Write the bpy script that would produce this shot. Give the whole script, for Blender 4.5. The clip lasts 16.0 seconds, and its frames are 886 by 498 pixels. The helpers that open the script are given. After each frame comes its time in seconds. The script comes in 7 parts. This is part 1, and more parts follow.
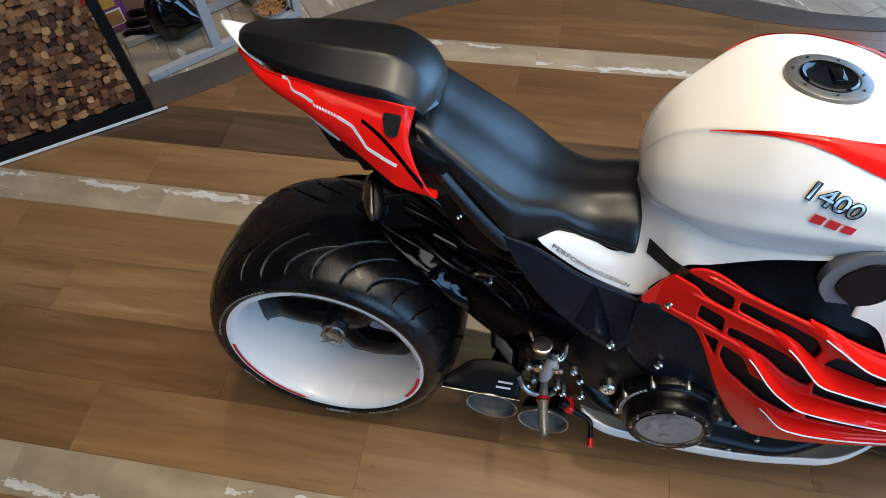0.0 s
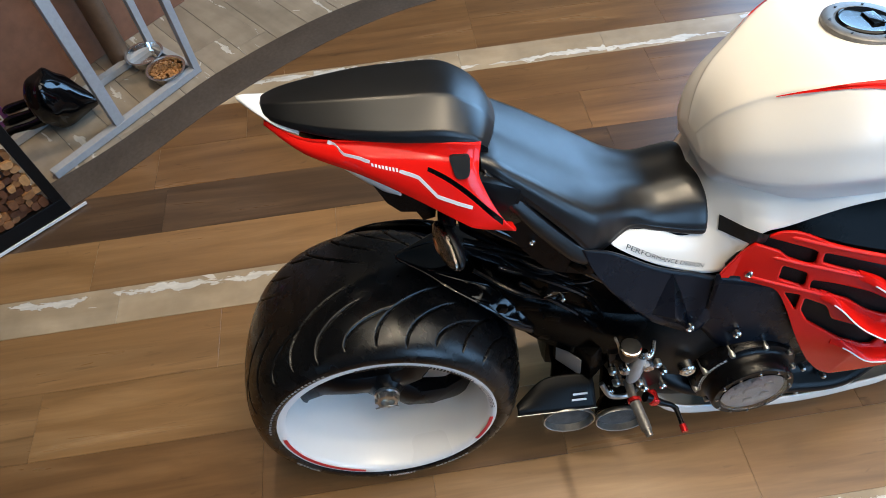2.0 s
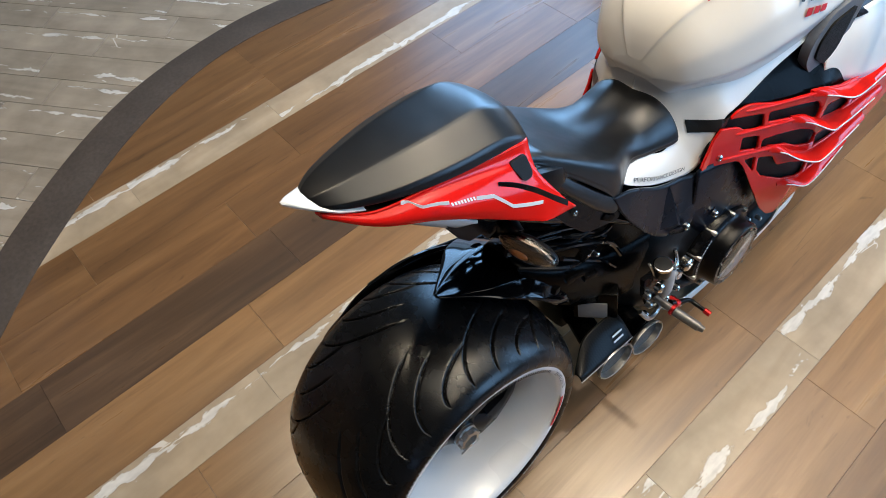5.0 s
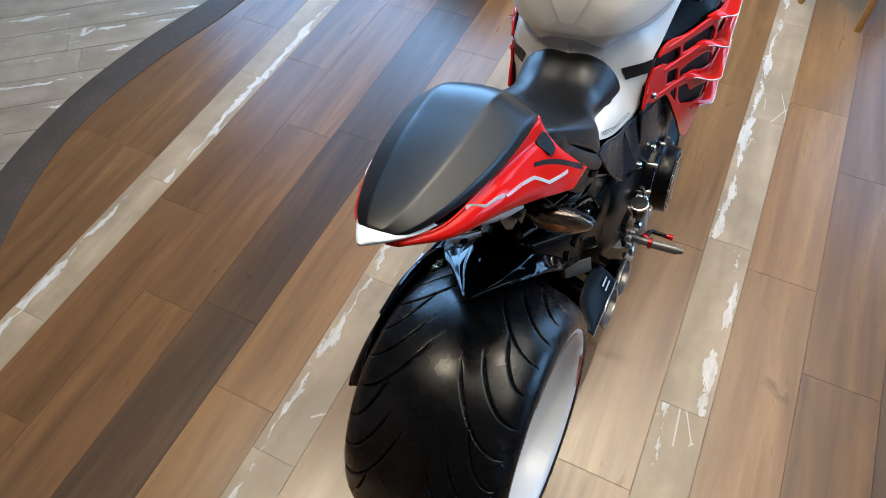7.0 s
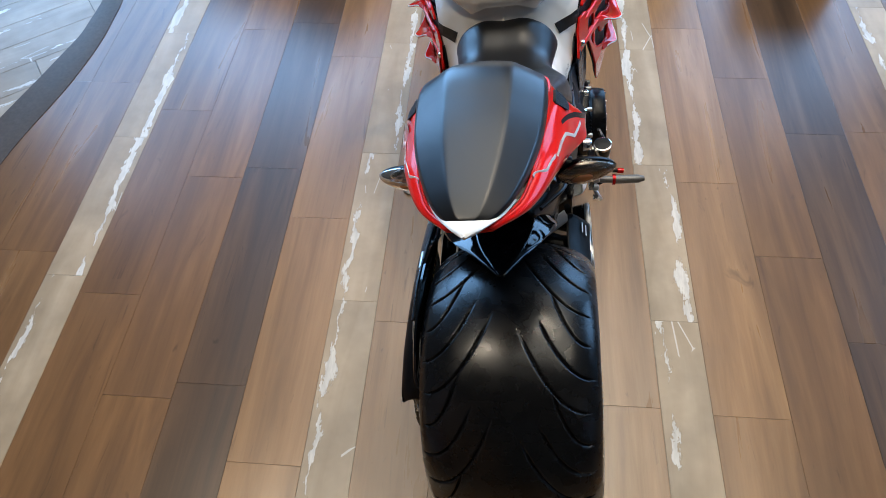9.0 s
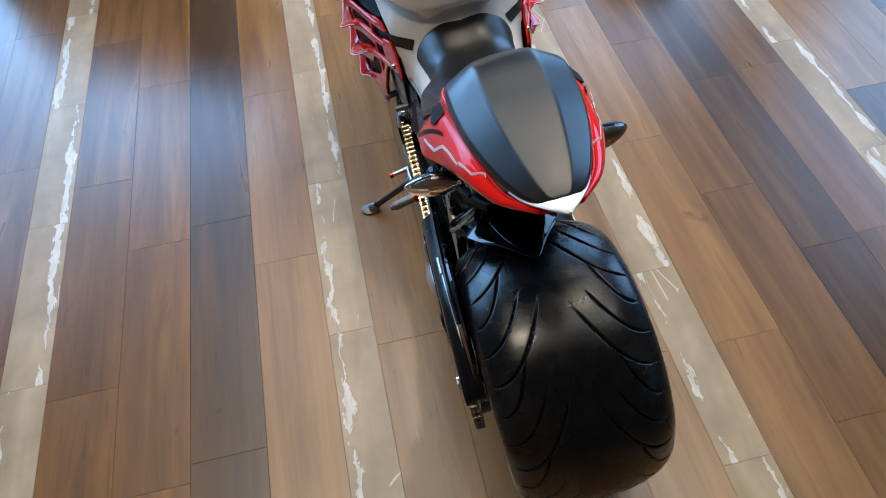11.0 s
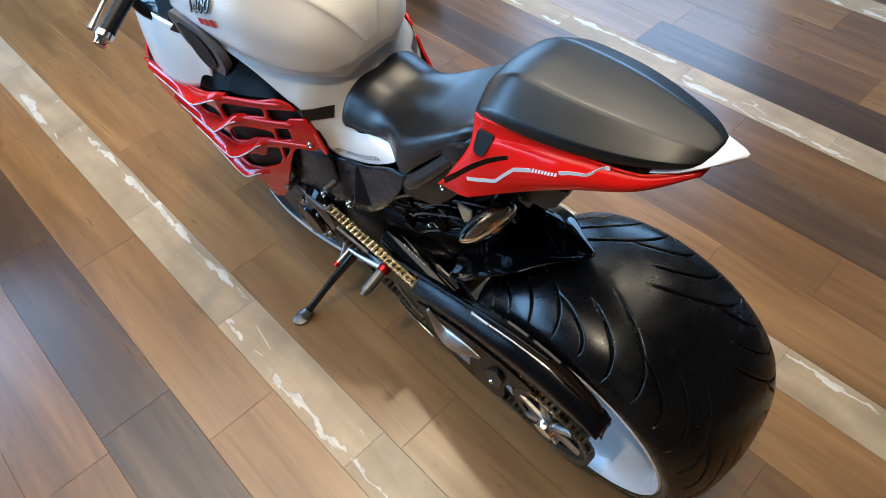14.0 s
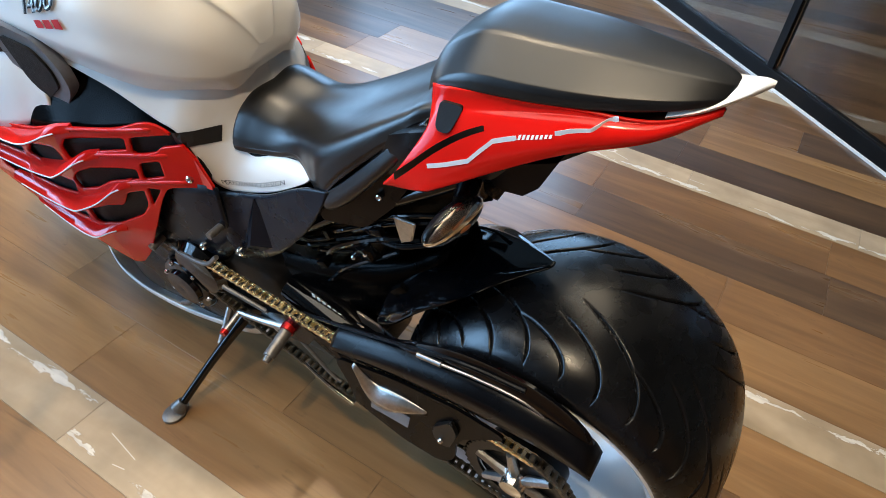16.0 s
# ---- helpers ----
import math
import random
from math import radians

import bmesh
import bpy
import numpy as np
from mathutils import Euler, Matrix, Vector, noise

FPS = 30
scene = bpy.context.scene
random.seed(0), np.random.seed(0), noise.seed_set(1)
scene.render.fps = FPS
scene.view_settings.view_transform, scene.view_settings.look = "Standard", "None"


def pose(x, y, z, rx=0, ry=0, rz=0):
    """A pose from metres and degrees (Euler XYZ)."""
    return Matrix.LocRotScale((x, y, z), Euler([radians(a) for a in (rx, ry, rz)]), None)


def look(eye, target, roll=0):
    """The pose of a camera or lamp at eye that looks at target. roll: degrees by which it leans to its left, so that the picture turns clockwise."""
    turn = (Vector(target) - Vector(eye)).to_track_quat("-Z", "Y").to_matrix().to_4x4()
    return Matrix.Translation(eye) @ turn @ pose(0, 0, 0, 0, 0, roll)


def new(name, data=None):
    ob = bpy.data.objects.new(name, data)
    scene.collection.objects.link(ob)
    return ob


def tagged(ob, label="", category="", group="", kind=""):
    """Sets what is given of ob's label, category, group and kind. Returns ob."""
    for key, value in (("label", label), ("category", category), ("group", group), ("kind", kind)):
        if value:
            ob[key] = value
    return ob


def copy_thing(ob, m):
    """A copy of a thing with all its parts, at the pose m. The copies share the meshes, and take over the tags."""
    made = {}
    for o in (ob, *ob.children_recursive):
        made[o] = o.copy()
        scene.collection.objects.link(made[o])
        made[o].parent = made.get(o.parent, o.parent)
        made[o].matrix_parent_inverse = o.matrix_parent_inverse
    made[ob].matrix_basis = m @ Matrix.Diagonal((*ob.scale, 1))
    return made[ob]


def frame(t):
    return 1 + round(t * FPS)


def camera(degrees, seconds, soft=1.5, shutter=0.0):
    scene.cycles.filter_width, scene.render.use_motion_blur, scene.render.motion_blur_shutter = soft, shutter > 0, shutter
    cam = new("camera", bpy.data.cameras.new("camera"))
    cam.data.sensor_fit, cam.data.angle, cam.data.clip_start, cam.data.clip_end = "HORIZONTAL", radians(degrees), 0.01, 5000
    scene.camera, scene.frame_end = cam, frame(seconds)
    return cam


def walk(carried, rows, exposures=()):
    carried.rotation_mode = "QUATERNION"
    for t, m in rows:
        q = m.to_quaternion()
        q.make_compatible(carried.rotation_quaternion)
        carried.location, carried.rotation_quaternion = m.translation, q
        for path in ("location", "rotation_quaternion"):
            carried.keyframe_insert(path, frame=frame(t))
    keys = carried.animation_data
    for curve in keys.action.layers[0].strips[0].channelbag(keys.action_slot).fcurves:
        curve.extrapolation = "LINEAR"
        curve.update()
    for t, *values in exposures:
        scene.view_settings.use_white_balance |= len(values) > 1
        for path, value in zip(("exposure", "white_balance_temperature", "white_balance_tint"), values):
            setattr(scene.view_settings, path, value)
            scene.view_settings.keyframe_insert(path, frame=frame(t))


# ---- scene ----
cam = camera(69.9, 16.0, soft=0.75)
PATH = [
    (0, (0.783, 0.438, 1.712), (-0.339, 0.187, 0.076), -3.7),
    (0.5, (0.783, 0.357, 1.708), (-0.351, 0.186, 0.069), -4.2),
    (1, (0.763, 0.278, 1.704), (-0.369, 0.187, 0.058), -3.9),
    (1.5, (0.733, 0.197, 1.697), (-0.415, 0.199, 0.059), -3.7),
    (2, (0.695, 0.12, 1.696), (-0.45, 0.195, 0.058), -5.3),
    (2.5, (0.677, 0.035, 1.705), (-0.468, 0.217, 0.075), -4.4),
    (3, (0.647, -0.043, 1.703), (-0.482, 0.256, 0.079), -4.3),
    (5.5, (0.41, -0.331, 1.696), (-0.399, 0.46, 0.048), -3.6),
    (6, (0.349, -0.37, 1.699), (-0.367, 0.51, 0.052), -1.8),
    (6.5, (0.29, -0.415, 1.695), (-0.355, 0.524, 0.051), -2.8),
    (7, (0.226, -0.467, 1.698), (-0.321, 0.519, 0.046), -4.0),
    (7.5, (0.161, -0.507, 1.709), (-0.276, 0.512, 0.045), -4.4),
    (8, (0.093, -0.528, 1.712), (-0.244, 0.521, 0.043), -3.9),
    (8.5, (0.034, -0.539, 1.696), (-0.209, 0.542, 0.031), -3.7),
    (9, (-0.05, -0.555, 1.691), (-0.204, 0.541, 0.026), -4.3),
    (9.5, (-0.113, -0.575, 1.695), (-0.183, 0.544, 0.039), -3.8),
    (12, (-0.472, -0.516, 1.687), (-0.098, 0.554, 0.04), -4.0),
    (12.5, (-0.534, -0.445, 1.672), (-0.053, 0.599, 0.035), -3.6),
    (13, (-0.587, -0.384, 1.64), (0.044, 0.634, 0.038), -2.4),
    (13.5, (-0.643, -0.332, 1.6), (0.077, 0.653, 0.016), -2.8),
    (14, (-0.702, -0.279, 1.572), (0.131, 0.67, 0.02), -3.9),
    (14.5, (-0.747, -0.242, 1.522), (0.24, 0.716, 0.07), -4.1),
    (15, (-0.756, -0.189, 1.477), (0.361, 0.653, 0.048), -1.7),
    (15.5, (-0.785, -0.157, 1.405), (0.475, 0.593, 0.044), 2.5),
    (16, (-0.785, -0.122, 1.339), (0.538, 0.575, 0.011), 5.3),
]
EXPOSURE = [(0, -0.10, 6200, 10), (3, 0.24, 6550, 10), (6, 0.14, 6050, 10), (9, 0.07, 5900, 10), (11.8, 0.02, 5900, 10), (13, 0.10, 6000, 10), (16, 0.46, 6650, 10)]
walk(cam, [(t, look(eye, target, roll)) for t, eye, target, roll in PATH], EXPOSURE)

# ---- world and light ----
world = bpy.data.worlds.new("room_world")
scene.world = world
world.use_nodes = True
world.node_tree.nodes["Background"].inputs[0].default_value = (0.75, 0.85, 1.0, 1)
world.node_tree.nodes["Background"].inputs[1].default_value = 0.6


def area_lamp(name, m, sx, sy, watts, colour, spread=180):
    la = bpy.data.lights.new(name, "AREA")
    la.shape, la.size, la.size_y = "RECTANGLE", sx, sy
    la.energy, la.color, la.spread = watts, colour, radians(spread)
    ob = new(name, la)
    ob.matrix_world = m
    return ob


ROOM = (-3.8, 4.4, -4.5, 5.2, 4.2)  # x0, x1, y0, y1, height
# daylight in the openings of the front wall and of the side walls
DAY = (0.30, 0.60, 1.0)
area_lamp("window_light", look((-2.45, ROOM[3] - 0.02, 2.05), (-2.45, 0, 2.05)), 2.5, 3.7, 275, DAY)
area_lamp("window_light", look((2.9, ROOM[3] - 0.02, 2.05), (2.9, 0, 2.05)), 2.5, 3.7, 115, DAY)
area_lamp("window_light", look((ROOM[1] - 0.02, 2.6, 2.3), (0, 2.6, 2.3)), 2.6, 2.2, 90, DAY)
area_lamp("window_light", look((ROOM[0] + 0.02, 4.0, 1.85), (0, 4.0, 1.85)), 2.1, 3.3, 95, DAY)
# wide warm fill light, added under the ceiling in place of the ceiling's own brightness
CEILING_FILL = (0.2, 1.7, 4.2, 4.4, 4.12)
area_lamp("panel_light", look((CEILING_FILL[0], CEILING_FILL[1], CEILING_FILL[4] - 0.03), (CEILING_FILL[0], CEILING_FILL[1], 0)), CEILING_FILL[2] - 0.1, CEILING_FILL[3] - 0.1, 130, (1.0, 0.85, 0.60))
# downlights over the motorcycle and to both sides of it
DOWNLIGHTS = [(-1.55, 0.0), (0.9, 0.9), (-1.1, 2.3), (0.75, 2.2), (0.3, 1.4), (1.9, 0.2)]
for k, (dx, dy) in enumerate(DOWNLIGHTS):
    la = bpy.data.lights.new("downlight", "SPOT")
    la.energy, la.color, la.shadow_soft_size = (175, 55, 15, 55, 165, 40)[k], (1.0, 0.80, 0.55), 0.05
    la.spot_size, la.spot_blend = radians((80, 84, 84, 88, 70, 84)[k]), 1.0
    new("downlight", la).location = (dx, dy, 4.0)


# ---- materials ----
def nodes(name, rough=0.5, metal=0.0, colour=(0.5, 0.5, 0.5), coat=0.0, spec=0.5):
    m = bpy.data.materials.new(name)
    m.use_nodes = True
    b = m.node_tree.nodes["Principled BSDF"]
    b.inputs["Base Color"].default_value = (*colour, 1)
    b.inputs["Roughness"].default_value = rough
    b.inputs["Metallic"].default_value = metal
    b.inputs["Coat Weight"].default_value = coat
    b.inputs["Coat Roughness"].default_value = 0.04
    b.inputs["Specular IOR Level"].default_value = spec
    return m, m.node_tree, b


def add(nt, kind, **inputs):
    n = nt.nodes.new(kind)
    for k, v in inputs.items():
        n.inputs[k.replace("_", " ")].default_value = v
    return n


def ramp(nt, src, stops, soft="LINEAR"):
    r = nt.nodes.new("ShaderNodeValToRGB")
    r.color_ramp.interpolation = soft
    while len(r.color_ramp.elements) < len(stops):
        r.color_ramp.elements.new(0.5)
    for e, (p, c) in zip(r.color_ramp.elements, stops):
        e.position, e.color = p, (*c, 1)
    nt.links.new(src, r.inputs[0])
    return r.outputs[0]


def mapped(nt, scale, kind="Object", rot=(0, 0, 0)):
    tc = nt.nodes.new("ShaderNodeTexCoord")
    mp = nt.nodes.new("ShaderNodeMapping")
    mp.inputs["Scale"].default_value = scale
    mp.inputs["Rotation"].default_value = rot
    nt.links.new(tc.outputs[kind], mp.inputs[0])
    return mp.outputs[0]


def bump(nt, b, src, strength=0.2, distance=0.001):
    n = nt.nodes.new("ShaderNodeBump")
    n.inputs["Strength"].default_value, n.inputs["Distance"].default_value = strength, distance
    nt.links.new(src, n.inputs["Height"])
    nt.links.new(n.outputs[0], b.inputs["Normal"])


def mix(nt, fac, a, c, mode="MIX"):
    n = nt.nodes.new("ShaderNodeMix")
    n.data_type, n.blend_type = "RGBA", mode
    for sock, v in ((n.inputs[0], fac), (n.inputs[6], a), (n.inputs[7], c)):
        if hasattr(v, "is_output"):
            nt.links.new(v, sock)
        elif isinstance(v, tuple):
            sock.default_value = (*v, 1)
        else:
            sock.default_value = v
    return n.outputs[2]


def math_node(nt, op, a, c=0.0):
    n = nt.nodes.new("ShaderNodeMath")
    n.operation = op
    for sock, v in ((n.inputs[0], a), (n.inputs[1], c)):
        if hasattr(v, "is_output"):
            nt.links.new(v, sock)
        else:
            sock.default_value = v
    return n.outputs[0]


def tex(nt, vec, scale, detail=4.0, rough=0.6, dist=0.0):
    n = add(nt, "ShaderNodeTexNoise", Scale=scale, Detail=detail, Roughness=rough, Distortion=dist)
    nt.links.new(vec, n.inputs["Vector"])
    return n.outputs[0]


def shifted(nt, scale):
    """Object coordinates, moved by each object's own random number so that no two pieces look alike."""
    info = nt.nodes.new("ShaderNodeObjectInfo")
    tc = nt.nodes.new("ShaderNodeTexCoord")
    off = add(nt, "ShaderNodeVectorMath")
    off.operation = "MULTIPLY_ADD"
    comb = nt.nodes.new("ShaderNodeCombineXYZ")
    for i in range(3):
        nt.links.new(info.outputs["Random"], comb.inputs[i])
    nt.links.new(comb.outputs[0], off.inputs[0])
    off.inputs[1].default_value = (37, 53, 19)
    nt.links.new(tc.outputs["Object"], off.inputs[2])
    mp = nt.nodes.new("ShaderNodeMapping")
    mp.inputs["Scale"].default_value = scale
    nt.links.new(off.outputs[0], mp.inputs[0])
    return mp.outputs[0], tc.outputs["Object"], info.outputs["Random"]


def wood_plank(name, dark, mid, light):
    """Stained oak look: long figure, open pores, dark mineral streaks and a few knots."""
    m, nt, b = nodes(name, 0.34, spec=0.7)
    vec, _, rnd = shifted(nt, (1, 1, 1))
    warp_v, _, _ = shifted(nt, (5, 1.1, 5))
    warp = tex(nt, warp_v, 1.0, 3, 0.55)
    # cathedral figure: rings cut lengthwise, bent by a slow noise
    sep = nt.nodes.new("ShaderNodeSeparateXYZ")
    nt.links.new(vec, sep.inputs[0])
    ring = math_node(nt, "ADD", math_node(nt, "MULTIPLY", sep.outputs[0], 16.0), math_node(nt, "MULTIPLY", warp, 9.0))
    figure = math_node(nt, "PINGPONG", ring, 0.5)
    st, _, _ = shifted(nt, (15, 1.1, 15))
    grain = tex(nt, st, 1.0, 6, 0.55, 0.8)
    fine, _, _ = shifted(nt, (150, 9, 150))
    fin = tex(nt, fine, 1.0, 4, 0.7)
    base = ramp(nt, grain, [(0.28, dark), (0.5, mid), (0.72, light)])
    base = mix(nt, 0.16, base, ramp(nt, figure, [(0.0, (0.34,) * 3), (0.5, (0.60,) * 3)]), "OVERLAY")
    bands, _, _ = shifted(nt, (6, 0.6, 6))
    bd = tex(nt, bands, 1.0, 3, 0.5, 1.0)
    base = mix(nt, 0.5, base, ramp(nt, bd, [(0.3, (0.30,) * 3), (0.52, (0.52,) * 3), (0.7, (0.64,) * 3)]), "OVERLAY")
    tint, _, _ = shifted(nt, (2.2, 1.2, 2.2))
    base = mix(nt, ramp(nt, tex(nt, tint, 1.0, 2, 0.5), [(0.45, (0, 0, 0)), (0.75, (0.5, 0.5, 0.5))]), base, tuple(v * k for v, k in zip(mid, (0.9, 0.95, 1.12))))
    streak_v, _, _ = shifted(nt, (70, 4, 70))
    sk = tex(nt, streak_v, 1.0, 5, 0.6, 0.6)
    where, _, _ = shifted(nt, (4, 1.5, 4))
    spots = math_node(nt, "GREATER_THAN", tex(nt, where, 1.0, 2, 0.5), 0.52)
    base = mix(nt, math_node(nt, "MULTIPLY", spots, ramp(nt, sk, [(0.60, (0, 0, 0)), (0.72, (0.6, 0.6, 0.6))])), base, tuple(v * 0.55 for v in dark))
    knots, _, _ = shifted(nt, (16, 5, 16))
    kn = tex(nt, knots, 1.0, 3, 0.5, 2.5)
    base = mix(nt, ramp(nt, kn, [(0.68, (0, 0, 0)), (0.80, (0.7, 0.7, 0.7))]), base, tuple(v * 0.45 for v in dark))
    base = mix(nt, 0.16, base, ramp(nt, fin, [(0.3, (0.32,) * 3), (0.7, (0.66,) * 3)]), "OVERLAY")
    base = mix(nt, 0.4, base, ramp(nt, rnd, [(0, (0.42,) * 3), (1, (0.58,) * 3)]), "OVERLAY")
    nt.links.new(base, b.inputs["Base Color"])
    nt.links.new(ramp(nt, grain, [(0.2, (0.35,) * 3), (0.8, (0.25,) * 3)]), b.inputs["Roughness"])
    bump(nt, b, fin, 0.16, 0.0006)
    return m


def painted_plank(name, base_a, base_b, white=(0.66, 0.63, 0.58), flaked=0.43):
    """A weathered plank of pale grey-beige with flaked white streaks along its length."""
    m, nt, b = nodes(name, 0.40)
    vec, obj, rnd = shifted(nt, (1, 1, 1))
    st, _, _ = shifted(nt, (12, 1.8, 12))
    grain = tex(nt, st, 1.0, 5, 0.5, 0.8)
    base = ramp(nt, grain, [(0.22, base_a), (0.78, base_b)])
    blot = tex(nt, vec, 5.0, 4, 0.6)
    base = mix(nt, 0.55, base, ramp(nt, blot, [(0.3, (0.3,) * 3), (0.7, (0.66,) * 3)]), "OVERLAY")
    base = mix(nt, 0.3, base, ramp(nt, rnd, [(0, (0.4,) * 3), (1, (0.6,) * 3)]), "OVERLAY")
    # flaked streak round a wandering line: broad patches, thin necks and gaps, with a dark rim
    sep = nt.nodes.new("ShaderNodeSeparateXYZ")
    nt.links.new(obj, sep.inputs[0])
    wv, _, _ = shifted(nt, (2, 5, 1))
    wander = tex(nt, wv, 1.0, 5, 0.7)
    side = math_node(nt, "MULTIPLY", math_node(nt, "SUBTRACT", math_node(nt, "GREATER_THAN", rnd, 0.35), 0.5), -0.085)
    line = math_node(nt, "ADD", math_node(nt, "MULTIPLY", math_node(nt, "SUBTRACT", wander, 0.5), 0.075), side)
    away = math_node(nt, "ABSOLUTE", math_node(nt, "SUBTRACT", sep.outputs[0], line))
    wd, _, _ = shifted(nt, (90, 18, 90))
    lo, _, _ = shifted(nt, (3, 6.5, 3))
    ragged = math_node(nt, "MULTIPLY", math_node(nt, "SUBTRACT", tex(nt, wd, 1.0, 6, 0.75, 0.6), 0.5), 0.050)
    broad = math_node(nt, "MULTIPLY", math_node(nt, "SUBTRACT", tex(nt, lo, 1.0, 2, 0.5), flaked), 0.075)
    width = math_node(nt, "ADD", ragged, broad)
    inside = math_node(nt, "LESS_THAN", away, width)
    rim = math_node(nt, "LESS_THAN", away, math_node(nt, "ADD", width, 0.0022))
    crack_v, _, _ = shifted(nt, (14, 4, 14))
    cells = add(nt, "ShaderNodeTexVoronoi", Scale=1.0)
    cells.feature = "DISTANCE_TO_EDGE"
    nt.links.new(crack_v, cells.inputs["Vector"])
    worn = math_node(nt, "GREATER_THAN", tex(nt, vec, 3.0, 3, 0.6), 0.62)
    crack = math_node(nt, "MULTIPLY", math_node(nt, "LESS_THAN", cells.outputs[0], 0.014), worn)
    base = mix(nt, math_node(nt, "MULTIPLY", rim, 0.35), base, tuple(v * 0.45 for v in base_a))
    base = mix(nt, math_node(nt, "MULTIPLY", crack, 0.75), base, white)
    flake = ramp(nt, tex(nt, wd, 0.7, 4, 0.6), [(0.3, tuple(v * 0.72 for v in white)), (0.6, white)])
    base = mix(nt, inside, base, flake)
    nt.links.new(base, b.inputs["Base Color"])
    bump(nt, b, grain, 0.15, 0.0006)
    return m


WOOD = [
    wood_plank("wood_tan", (0.165, 0.083, 0.030), (0.25, 0.133, 0.052), (0.325, 0.187, 0.083)),
    wood_plank("wood_brown", (0.104, 0.050, 0.019), (0.176, 0.088, 0.034), (0.245, 0.132, 0.056)),
    wood_plank("wood_dark", (0.043, 0.024, 0.013), (0.084, 0.047, 0.025), (0.142, 0.082, 0.043)),
]
PALE = painted_plank("plank_pale", (0.31, 0.23, 0.145), (0.45, 0.355, 0.245))
GREY = painted_plank("plank_grey", (0.24, 0.195, 0.145), (0.38, 0.315, 0.24), flaked=0.52)


def speckled(name, colour, rough, scale=60, amount=0.25, metal=0.0, coat=0.0, bumpy=0.1, spec=0.5, vary=0.06):
    m, nt, b = nodes(name, rough, metal, colour, coat, spec)
    v = mapped(nt, (1, 1, 1))
    n1, n2 = tex(nt, v, scale, 5, 0.65), tex(nt, v, scale / 12, 3, 0.5)
    c = mix(nt, amount, colour, ramp(nt, n1, [(0.3, (0.25,) * 3), (0.7, (0.75,) * 3)]), "OVERLAY")
    c = mix(nt, amount, c, ramp(nt, n2, [(0.3, (0.3,) * 3), (0.7, (0.7,) * 3)]), "OVERLAY")
    nt.links.new(c, b.inputs["Base Color"])
    nt.links.new(ramp(nt, n2, [(0.25, (max(rough - vary, 0.02),) * 3), (0.75, (rough + vary,) * 3)]), b.inputs["Roughness"])
    if bumpy:
        bump(nt, b, n1, bumpy, 0.0005)
    return m


